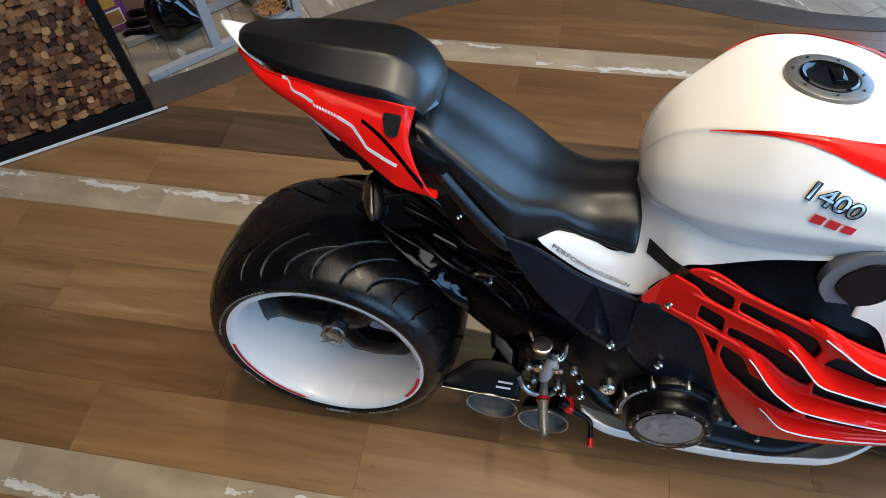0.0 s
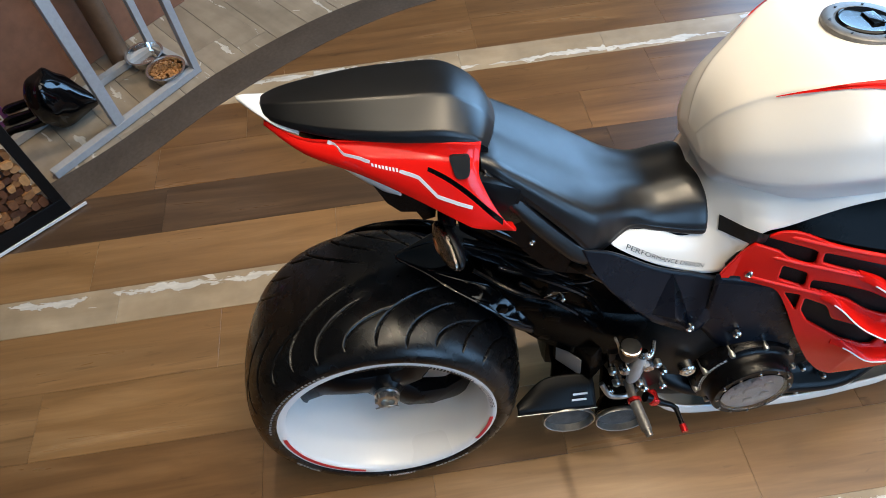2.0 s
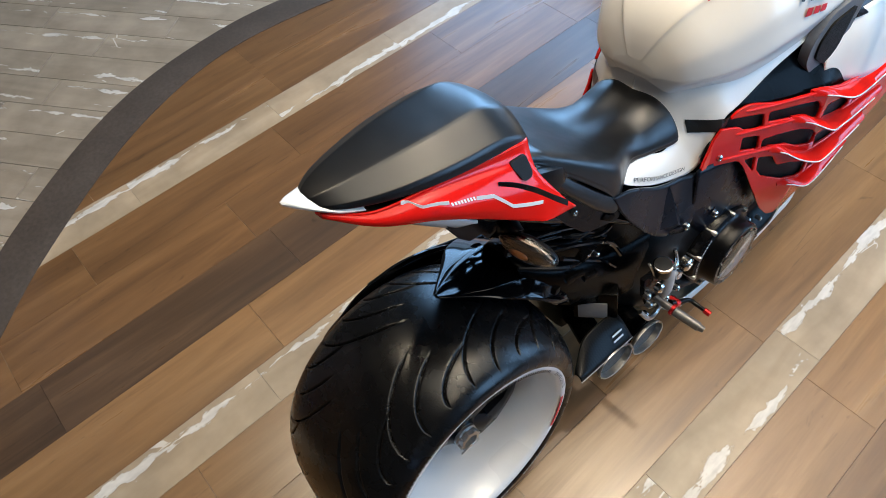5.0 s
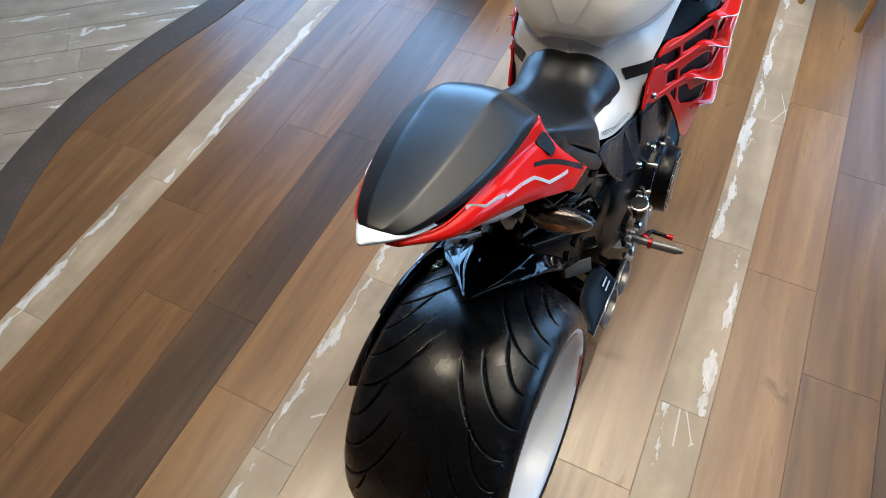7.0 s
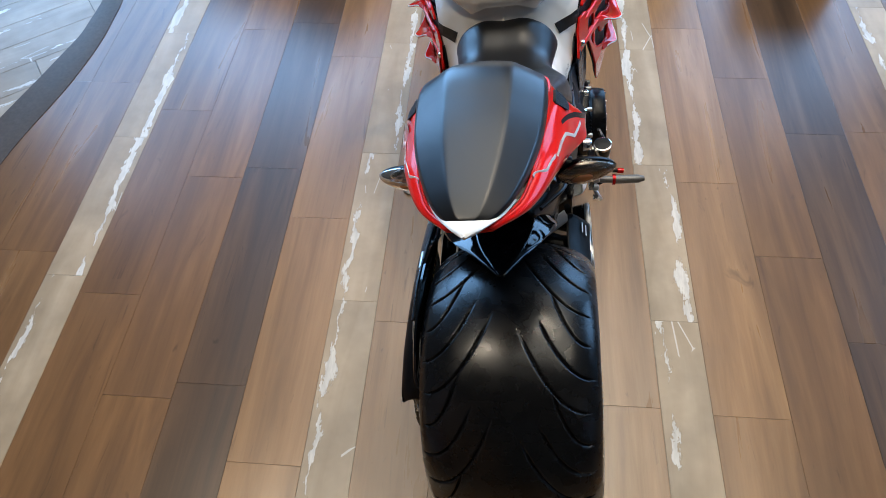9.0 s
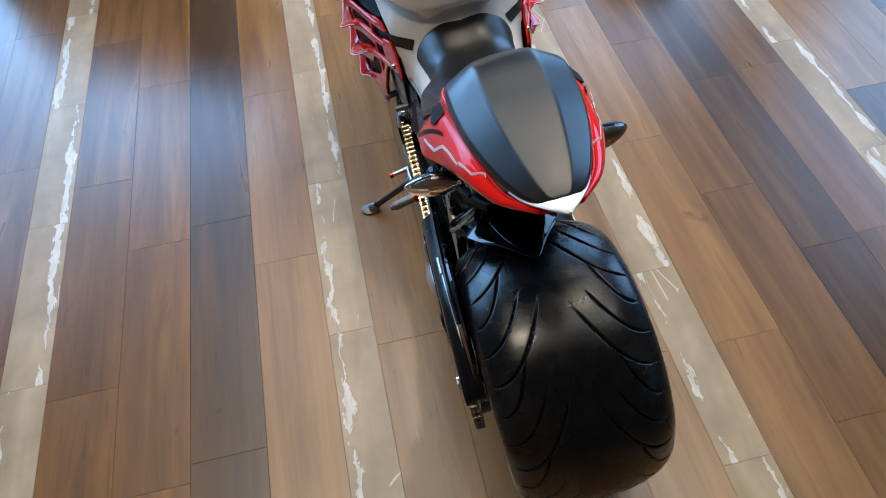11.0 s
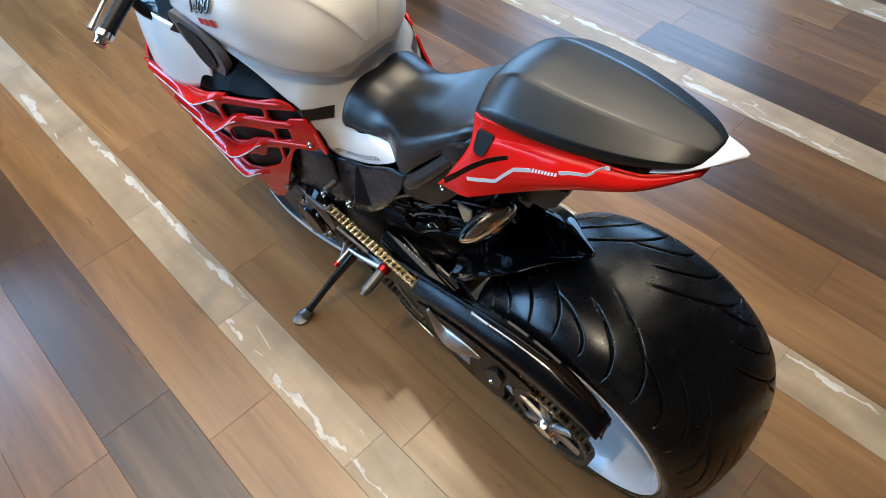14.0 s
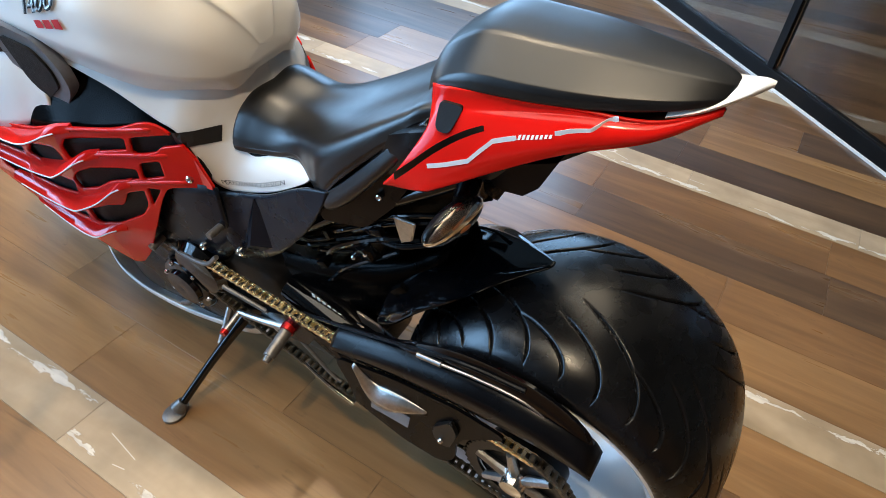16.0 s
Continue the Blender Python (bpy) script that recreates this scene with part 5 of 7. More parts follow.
ROUND_VENTS = [rounded(v, 0.007, 3) for v in VENTS]
nu, nv = 230, 100
ft, fb = spline(FAIR_TOP, nu), spline(FAIR_BOT, nu)
flat = [[ft[i] + (fb[i] - ft[i]) * t for t in np.linspace(0, 1, nv)] for i in range(nu)]
sd = np.full((nu, nv), 9.0)
for poly in ROUND_VENTS:
    pa = np.array(poly)
    lo, hi = pa.min(0) - 0.012, pa.max(0) + 0.012
    for i in range(nu):
        for j in range(nv):
            y, z = flat[i][j]
            if lo[0] < y < hi[0] and lo[1] < z < hi[1]:
                d = depth_in(y, z, poly)
                if abs(d) < 0.0024:
                    g = np.array([depth_in(y + 1e-4, z, poly) - d, depth_in(y, z + 1e-4, poly) - d]) / 1e-4
                    flat[i][j] = flat[i][j] - g * d / max(np.dot(g, g), 0.2)
                    d = 0.0
                sd[i, j] = min(sd[i, j], d)
fairings = {}
for s in SIDES:
    bm = bmesh.new()
    vv = [[bm.verts.new((s * fair_x(*flat[i][j]), flat[i][j][0], flat[i][j][1])) for j in range(nv)] for i in range(nu)]
    for i in range(nu - 1):
        for j in range(nv - 1):
            if min(sd[i, j], sd[i + 1, j], sd[i, j + 1], sd[i + 1, j + 1]) >= -1e-6 and max(sd[i, j], sd[i + 1, j], sd[i, j + 1], sd[i + 1, j + 1]) > 1e-6:
                bm.faces.new((vv[i][j], vv[i + 1][j], vv[i + 1][j + 1], vv[i][j + 1]))
    for v in [v for v in bm.verts if not v.link_faces]:
        bm.verts.remove(v)
    fairing = part("vented_fairing", bm, M["red"], bike, "glossy red side fairing with black vents and white-edged fins")
    md = fairing.modifiers.new("thickness", "SOLIDIFY")
    md.thickness, md.offset = 0.006, 0
    fairings[s] = fairing
    rows = [[(fair_x(*p) - 0.009, *p) for p in (a + (b - a) * t for t in (0.06, 0.35, 0.65, 0.95))] for a, b in zip(spline(FAIR_TOP, 20)[1:], spline(FAIR_BOT, 20)[1:])]
    sheet("vent_backing", rows, 40, 13, M["mesh"], fairing, "black backing behind the vents", 0.003, side=s)
    # fins standing out of the panel
    for fin, h in (([(0.915, 0.742), (0.955, 0.732), (1.01, 0.704), (1.09, 0.676), (1.19, 0.655), (1.34, 0.635)], 0.028),
                   ([(0.880, 0.692), (0.915, 0.680), (0.950, 0.656), (1.0, 0.630), (1.10, 0.598), (1.26, 0.570)], 0.032),
                   ([(0.840, 0.631), (0.872, 0.616), (0.91, 0.586), (0.99, 0.548), (1.10, 0.524), (1.22, 0.510)], 0.032),
                   ([(0.900, 0.496), (0.930, 0.488), (0.965, 0.472), (1.04, 0.456), (1.11, 0.452), (1.18, 0.460)], 0.024)):
        bm = bmesh.new()
        c = spline(fin, 36)
        ringv = []
        for i, (y, z) in enumerate(c):
            t = i / (len(c) - 1)
            e = 0.006 + h * fin_rise(t)
            th = 0.0068 + 0.002 * t
            x = fair_x(y, z)
            ringv.append([bm.verts.new((s * xx, y, zz)) for xx, zz in ((x - 0.004, z + th), (x + e * 0.5, z + th * 0.75), (x + e, z - 0.004), (x + e * 0.98, z - 0.010), (x + e * 0.45, z - th * 0.6), (x - 0.004, z - th))])
        for p, q in zip(ringv, ringv[1:]):
            for j in range(6):
                bm.faces.new((p[j], p[(j + 1) % 6], q[(j + 1) % 6], q[j]))
        bm.faces.new(ringv[0])
        bm.faces.new(ringv[-1])
        fo = part("fin", bm, M["red"], fairing, flat_above=55)
        bm = bmesh.new()
        edge = [(s * (fair_x(y, z) + 0.0066 + h * fin_rise(i / 35)), y, z - 0.0062) for i, (y, z) in enumerate(c)]
        tube(bm, edge[5:34], 0.0017, 6)
        part("fin_edge", bm, M["decalwhite"], fo, "thin white line along the fin edge")
    # low beads along the bars between the vents
    for bead in ([(0.752, 0.768), (0.83, 0.752), (0.925, 0.738)], [(0.738, 0.716), (0.80, 0.704), (0.890, 0.688)], [(0.714, 0.659), (0.78, 0.644), (0.848, 0.628)]):
        bm = bmesh.new()
        tube(bm, [(s * (fair_x(y, z) + 0.0018), y, z) for y, z in spline(bead, 20)], [0.0008] + [0.0046] * 18 + [0.0036], 10)
        part("bead", bm, M["red"], fairing)
    bm = bmesh.new()
    lathe(bm, [(0.008, -0.004), (0.008, 0.003), (0.005, 0.006), (0.003, 0.003), (0, 0.003)], Matrix.Translation((s * fair_x(0.712, 0.668) + s * 0.003, 0.712, 0.668)) @ pose(0, 0, 0, 0, 90 * s, 0), 14)
    part("fairing_screw", bm, M["chrome"], fairing, "shiny screw")
    # black panel between tank and red fairing
    rows = []
    for (y, zt), (y2, zb) in zip([(0.735, 0.780), (0.78, 0.808), (0.86, 0.842), (0.94, 0.868), (1.02, 0.90), (1.10, 0.90)], [(0.735, 0.762), (0.79, 0.762), (0.88, 0.738), (0.97, 0.722), (1.06, 0.692), (1.14, 0.672)]):
        rows.append([(0.146 + 0.10 * (y - 0.72), y, zt), (0.154 + 0.20 * (y - 0.72), (y + y2) / 2, (zt + zb) / 2), (fair_x(y2, zb) - 0.008, y2, zb)])
    up = sheet("upper_side_panel", rows, 36, 11, M["void"], bike, "matt black panel between tank and fairing", 0.004, side=s)
    bm = bmesh.new()
    lathe(bm, [(0.007, -0.004), (0.007, 0.003), (0.004, 0.005), (0.0025, 0.003), (0, 0.003)], Matrix.Translation((s * 0.172, 0.80, 0.765)) @ pose(0, 0, 0, 0, 90 * s, 0), 14)
    part("panel_screw", bm, M["chrome"], up, "small bright screw")
    # air duct frame with a grille
    bm = bmesh.new()
    o = rounded([(0.908, 0.800), (0.912, 0.845), (0.945, 0.890), (1.04, 0.905), (1.06, 0.885), (1.03, 0.80), (1.0, 0.735), (0.960, 0.738)], 0.02, 4)
    plate(bm, o, 0, 0.02, s, bend=lambda y, z: 0.206 + 0.10 * (y - 0.9))
    duct = part("air_duct", bm, M["duct"], bike, "grey air duct surround", flat_above=25)
    bm = bmesh.new()
    plate(bm, rounded([(0.930, 0.805), (0.932, 0.840), (0.958, 0.872), (1.028, 0.882), (1.005, 0.80), (0.975, 0.770)], 0.012, 4), 0, 0.008, s, bend=lambda y, z: 0.2105 + 0.10 * (y - 0.9))
    part("duct_grille", bm, M["mesh"], duct, "black mesh in the duct")
    # white front fairing
    rows = []
    for y, zt, zb, xt, xb in ((0.975, 0.80, 0.735, 0.20, 0.222), (1.02, 0.85, 0.712, 0.20, 0.232), (1.08, 0.85, 0.690, 0.215, 0.25), (1.18, 0.845, 0.655, 0.222, 0.26), (1.30, 0.85, 0.622, 0.205, 0.255), (1.42, 0.83, 0.60, 0.165, 0.225), (1.52, 0.79, 0.60, 0.10, 0.16), (1.58, 0.74, 0.62, 0.03, 0.07)):
        rows.append([(xt, y, zt), (xt * 0.6 + xb * 0.4 + 0.008, y, zt * 0.6 + zb * 0.4), (xb, y, zb)])
    sheet("front_fairing", rows, 40, 13, M["white"], bike, "white front fairing", 0.005, side=s)
    rows = []
    for y, z, w in ((1.34, 0.605, 0.256), (1.42, 0.595, 0.24), (1.5, 0.585, 0.20), (1.56, 0.60, 0.13)):
        rows.append([(w, y, z + 0.02), (w + 0.004, y, z - 0.01), (w - 0.01, y, z - 0.05)])
    sheet("nose_panel", rows, 20, 7, M["red"], bike, "red lower nose panel", 0.004, side=s)
    rows = []
    for y, z, x in ((1.02, 0.905, 0.155), (1.12, 0.88, 0.19), (1.24, 0.875, 0.21), (1.38, 0.90, 0.19), (1.5, 0.86, 0.11)):
        rows.append([(x - 0.05, y, z + 0.005), (x, y, z), (x + 0.022, y, z - 0.035), (x + 0.026, y, z - 0.05)])
    sheet("cockpit_trim", rows, 30, 9, M["gloss"], bike, "gloss black cockpit trim", 0.004, side=s)
    rows = []
    for y, zt, zb, xt, xb in ((0.955, 0.935, 0.868, 0.165, 0.206), (1.02, 0.930, 0.848, 0.170, 0.216), (1.10, 0.925, 0.832, 0.172, 0.224), (1.18, 0.925, 0.835, 0.172, 0.222), (1.27, 0.925, 0.852, 0.165, 0.208), (1.36, 0.92, 0.86, 0.15, 0.19)):
        rows.append([(xt, y, zt), (xt * 0.6 + xb * 0.4, y, zt * 0.6 + zb * 0.4 + 0.006), (xb, y, zb)])
    sheet("cockpit_panel", rows, 30, 9, M["gunmetal"], bike, "smooth dark grey cockpit panel", 0.004, side=s)
    # bar with grip, switch block and lever
    bm = bmesh.new()
    tube(bm, [(s * 0.15, 1.18, 0.935), (s * 0.22, 1.155, 0.925), (s * 0.245, 1.148, 0.918)], 0.013, 12)
    bar = part("clip_on_bar", bm, M["black"], bike, "clip-on bar with grip and lever")
    bm = bmesh.new()
    g0, g1 = Vector((s * 0.245, 1.145, 0.925)), Vector((s * 0.345, 1.105, 0.895))
    prof = [g0.lerp(g1, t) for t in np.linspace(0, 1, 15)]
    tube(bm, prof, [0.0165 + 0.0012 * (i % 2) for i in range(15)], 16)
    part("grip", bm, M["dark"], bar, "ribbed dark grip")
    bm = bmesh.new()
    tube(bm, [g1, g1 + (g1 - g0) * 0.12, g1 + (g1 - g0) * 0.16, g1 + (g1 - g0) * 0.28], [0.019, 0.019, 0.014, 0.012], 16)
    part("bar_end", bm, M["chrome"], bar, "polished bar end weight")
    bm = bmesh.new()
    box(bm, (s * 0.225, 1.155, 0.935), (0.045, 0.04, 0.05), pose(0, 0, 0, 0, 12, 20 * s), 0.008)
    part("switch_block", bm, M["black"], bar)
    bm = bmesh.new()
    box(bm, (s * 0.225, 1.14, 0.962), (0.016, 0.012, 0.008), None, 0.002)
    part("switch_button", bm, M["redmetal"], bar, "red button")
    bm = bmesh.new()
    tube(bm, [(s * 0.21, 1.19, 0.94), (s * 0.26, 1.20, 0.925), (s * 0.32, 1.175, 0.905), (s * 0.36, 1.155, 0.892)], [0.008, 0.006, 0.005, 0.008], 10, n=20)
    part("lever", bm, M["steel"], bar, "bare metal lever")
bm = bmesh.new()
box(bm, (0, 1.2, 0.93), (0.22, 0.10, 0.03), pose(0, 0, 0, 8, 0, 0), 0.01)
part("top_yoke", bm, M["black"], bike)
rows = []
for y, z, w in ((1.26, 0.98, 0.17), (1.36, 1.03, 0.175), (1.46, 0.99, 0.15), (1.54, 0.92, 0.10)):
    rows.append([(-w, y, z - 0.09), (-w * 0.7, y, z - 0.02), (0, y, z), (w * 0.7, y, z - 0.02), (w, y, z - 0.09)])
sheet("windscreen", rows, 24, 21, M["tint"], bike, "dark tinted windscreen", 0.003)
bm = bmesh.new()
box(bm, (0, 1.32, 0.92), (0.22, 0.05, 0.09), pose(0, 0, 0, -35, 0, 0), 0.012)
part("instrument_panel", bm, M["gloss"], bike, "black instrument panel")

# engine, covers and belly pan
rows = []
for y, z0, z1, w in ((0.52, 0.24, 0.46, 0.11), (0.60, 0.17, 0.50, 0.15), (0.72, 0.14, 0.52, 0.165), (0.86, 0.15, 0.54, 0.17), (0.98, 0.18, 0.55, 0.16), (1.08, 0.26, 0.52, 0.12)):
    rows.append([(0, y, z0), (w * 0.8, y, z0 + 0.02), (w, y, (z0 + z1) / 2), (w * 0.9, y, z1), (0, y, z1 + 0.02), (-w * 0.9, y, z1), (-w, y, (z0 + z1) / 2), (-w * 0.8, y, z0 + 0.02), (0, y, z0)])
sheet("engine_block", rows, 30, 33, M["dark"], bike, "dark cast engine block", 0, capped=True)
COVER = Matrix.Translation((0.165, 0.79, 0.33)) @ pose(0, 0, 0, 0, 90, 0)
bm = bmesh.new()
lathe(bm, [(0.113, -0.02), (0.113, 0.022), (0.109, 0.029), (0.097, 0.032), (0.092, 0.038), (0.090, 0.050), (0.0885, 0.070), (0.085, 0.074), (0.072, 0.074), (0.070, 0.064), (0.0, 0.064)], COVER, 64)
clutch = part("clutch_cover", bm, M["black"], bike, "round black clutch cover with a clear window")
bm = bmesh.new()
lathe(bm, [(0.066, 0.050), (0.066, 0.065), (0.02, 0.065), (0.018, 0.068), (0.0, 0.068)], COVER, 40)
for k in range(6):
    a = k * math.pi / 3
    lathe(bm, [(0.011, 0.064), (0.011, 0.068), (0.007, 0.0685), (0.0, 0.0675)], COVER @ Matrix.Translation((0.037 * math.cos(a), 0.037 * math.sin(a), 0)), 12)
part("clutch_plate", bm, M["greymetal"], clutch, "bright clutch plate seen through the window")
bm = bmesh.new()
lathe(bm, [(0.0715, 0.070), (0.0715, 0.0765), (0.06, 0.078), (0.0, 0.0785)], COVER, 48)
part("window", bm, M["clear"], clutch, "clear window")
for k in range(12):
    a = k * math.pi / 6 + 0.1
    bm = bmesh.new()
    lathe(bm, [(0.0036, 0.072), (0.0036, 0.0775), (0.002, 0.0785), (0.0, 0.078)], COVER @ Matrix.Translation((0.0790 * math.cos(a), 0.0790 * math.sin(a), 0)), 10)
    part("cover_bolt", bm, M["chrome"], clutch, "small bright bolt")
for k in range(7):
    a = radians(95 + k * 38)
    bm = bmesh.new()
    lathe(bm, [(0.0065, -0.01), (0.0065, 0.034), (0.0045, 0.037), (0.0, 0.036)], COVER @ Matrix.Translation((0.107 * math.cos(a), 0.107 * math.sin(a), 0)), 12)
    part("case_bolt", bm, M["steel"], clutch, "bright case bolt")
bm = bmesh.new()
for i in range(14):
    a0 = 128 + i * 5.2
    for r0, r1 in ((0.0935, 0.0975), (0.0995, 0.103)):
        v = [COVER @ Vector((-r * math.sin(radians(a)), r * math.cos(radians(a)), 0.0335)) for r, a in ((r0, a0), (r1, a0), (r1, a0 + 3.6), (r0, a0 + 3.6))]
        bm.faces.new([bm.verts.new(p) for p in v])
part("cover_bars", bm, M["decalwhite"], clutch, "ring of small pale bars", smooth=False)
bm = bmesh.new()
lathe(bm, [(0.018, -0.01), (0.018, 0.008), (0.014, 0.012), (0.009, 0.012), (0.008, 0.006), (0.0, 0.006)], Matrix.Translation((0.185, 0.653, 0.38)) @ pose(0, 0, 0, 0, 90, 0), 24)
part("pivot_cap", bm, M["chrome"], bike, "bright swingarm pivot cap")
bm = bmesh.new()
lathe(bm, [(0.095, -0.02), (0.095, 0.02), (0.085, 0.032), (0.05, 0.036), (0.0, 0.036)], Matrix.Translation((-0.155, 0.93, 0.32)) @ pose(0, 0, 0, 0, -90, 0), 48)
part("alternator_cover", bm, M["black"], bike, "round black engine cover")
rows = []
for y, zb, w, zr, wr in ((0.62, 0.20, 0.15, 0.185, 0.172), (0.66, 0.18, 0.166, 0.158, 0.183), (0.72, 0.155, 0.18, 0.140, 0.187), (0.88, 0.12, 0.195, 0.124, 0.188), (1.0, 0.107, 0.20, 0.126, 0.190), (1.10, 0.11, 0.198, 0.148, 0.192), (1.18, 0.13, 0.185, 0.180, 0.192), (1.25, 0.19, 0.145, 0.235, 0.160), (1.28, 0.24, 0.10, 0.27, 0.11)):
    rows.append([(-w, y, zb + 0.055), (-w * 0.97, y, zb + 0.03), (-w * 0.7, y, zb + 0.004), (0, y, zb), (wr * 0.6, y, (zb + zr) / 2), (wr * 0.97, y, zr + 0.02), (wr, y, zr + 0.06)])
sheet("belly_pan", rows, 40, 29, M["white"], bike, "white belly pan", 0.004)
rows = []
for y, z0, z1, w in ((0.58, 0.25, 0.34, 0.13), (0.66, 0.20, 0.36, 0.168), (0.78, 0.165, 0.38, 0.182), (0.92, 0.15, 0.38, 0.186), (1.06, 0.15, 0.40, 0.188), (1.18, 0.19, 0.40, 0.15)):
    wr = w * 1.06
    rows.append([(0, y, z0), (w * 0.7, y, z0 + 0.02), (wr * 0.96, y, z0 + 0.055), (wr, y, z0 + 0.085), (wr * 0.78, y, z0 + 0.13), (w * 0.9, y, z1), (0, y, z1), (-w * 0.96, y, z1), (-w, y, z0 + 0.06), (-w * 0.96, y, z0 + 0.03), (-w * 0.7, y, z0 + 0.004), (0, y, z0)])
sheet("sump", rows, 30, 41, M["black"], bike, "black engine sump above the belly pan", 0, capped=True)
for i, (y, z, x) in enumerate(((0.70, 0.505, -0.15), (0.86, 0.20, -0.17), (0.92, 0.24, -0.19), (0.84, 0.27, -0.19), (0.96, 0.19, 0.185), (1.0, 0.26, 0.19), (0.94, 0.30, 0.185))):
    bm = bmesh.new()
    lathe(bm, [(0.006, -0.012), (0.006, 0.004), (0.004, 0.006), (0.0, 0.006)], Matrix.Translation((x, y, z)) @ pose(0, 0, 0, 0, 90 if x > 0 else -90, 0), 12)
    part("engine_bolt", bm, M["steel"], bike, "bright bolt")
bm = bmesh.new()
lathe(bm, [(0.072, -0.01), (0.074, 0.014), (0.06, 0.030), (0.03, 0.034), (0.0, 0.034)], Matrix.Translation((-0.172, 0.775, 0.395)) @ pose(0, 0, 0, 0, -90, 0), 36)
part("sprocket_cover", bm, M["gloss"], bike, "black front sprocket cover")

# exhaust under the right foot rest
for yc, zc in ((0.407, 0.230), (0.533, 0.192)):
    bm = bmesh.new()
    ell = []
    for sx, off in ((0.985, -0.004), (1.02, -0.001), (1.035, 0.002), (1.04, 0.006), (1.02, 0.009), (0.965, 0.008), (0.95, -0.010)):
        ell.append([bm.verts.new((0.184 + off - 0.005 * math.sin(a), yc + 0.060 * sx * math.cos(a), zc + 0.041 * sx * math.sin(a) - 0.008 * sx * math.cos(a))) for a in np.linspace(0, 2 * math.pi, 48, endpoint=False)])
    for p, q in zip(ell, ell[1:]):
        for j in range(48):
            bm.faces.new((p[j], p[(j + 1) % 48], q[(j + 1) % 48], q[j]))
    tip = part("exhaust_tip", bm, M["steel"], bike, "oval brushed steel exhaust outlet", flat_above=50)
    bm = bmesh.new()
    tube(bm, [(0.02, yc + 0.03, zc + 0.03), (0.10, yc + 0.010, zc + 0.006), (0.136, yc + 0.004, zc)], [0.030, 0.034, 0.036], 24)
    rim = [[bm.verts.new((0.181 + off - 0.005 * math.sin(a), yc + 0.058 * sx * math.cos(a), zc + 0.040 * sx * math.sin(a) - 0.008 * sx * math.cos(a))) for a in np.linspace(0, 2 * math.pi, 40, endpoint=False)] for sx, off in ((0.60, -0.050), (0.90, -0.030), (1.0, 0.0))]
    for p, q in zip(rim, rim[1:]):
        for j in range(40):
            bm.faces.new((p[j], p[(j + 1) % 40], q[(j + 1) % 40], q[j]))
    part("exhaust_pipe", bm, M["void"], tip)
    bm = bmesh.new()
    fan = [bm.verts.new((0.176 - 0.005 * math.sin(a), yc + 0.058 * math.cos(a), zc + 0.0395 * math.sin(a) - 0.0077 * math.cos(a))) for a in np.linspace(0, 2 * math.pi, 40, endpoint=False)]
    bm.faces.new(fan)
    part("exhaust_mesh", bm, M["gauze"], tip, "dark gauze inside the outlet")
rows = []
for y, zt, xt in ((0.288, 0.283, 0.164), (0.315, 0.300, 0.146), (0.355, 0.322, 0.128), (0.41, 0.326, 0.126), (0.468, 0.318, 0.128)):
    rows.append([(xt, y, zt), (0.5 * (xt + 0.176), y, 0.5 * (zt + 0.290)), (0.178, y, 0.286 - 0.06 * (y - 0.288)), (0.184, y, 0.276 - 0.06 * (y - 0.288))])
shield = sheet("exhaust_cover", rows, 24, 17, M["carbon"], bike, "carbon-weave exhaust cover", 0.004)
bm = bmesh.new()
tube(bm, [(0.186, 0.286, 0.2755), (0.1865, 0.37, 0.2705), (0.1865, 0.470, 0.2645)], 0.0016, 8, n=12)
part("cover_edge", bm, M["steel"], shield, "thin bright lower edge")
bm = bmesh.new()
box(bm, (-0.02, 0.49, 0.34), (0.12, 0.22, 0.22), None, 0.02)
part("engine_rear", bm, M["void"], bike, "black rear of the engine case")
for i in range(2):
    bm = bmesh.new()
    e = 0.004 * i
    v = [bm.verts.new((x, y, z)) for x, y, z in ((0.1765 - 2.2 * e, 0.412 + e, 0.2905 + 2.2 * e), (0.1765 - 2.2 * e, 0.446 + e, 0.2885 + 2.2 * e), (0.1735 - 2.2 * e, 0.446 + e, 0.2925 + 2.2 * e), (0.1735 - 2.2 * e, 0.412 + e, 0.2945 + 2.2 * e))]
    bm.faces.new(v)
    part("cover_bars", bm, M["decalwhite"], shield, "pale bar", smooth=False)
STICK = Matrix.Translation((0.101, 0.419, 0.345)) @ pose(0, 0, 0, 0, -3, 39)
bm = bmesh.new()
box(bm, STICK @ Vector((0, 0, 0)), (0.068, 0.003, 0.057), pose(0, 0, 0, 0, -3, 39), 0.001)
part("paper_label", bm, M["decalgrey"], bike, "blank pale grey sticker")
bm = bmesh.new()
box(bm, STICK @ Vector((0.006, 0.043, 0.010)), (0.105, 0.082, 0.10), pose(0, 0, 0, 0, -3, 39), 0.010)
part("electrics_box", bm, M["void"], bike, "black box")

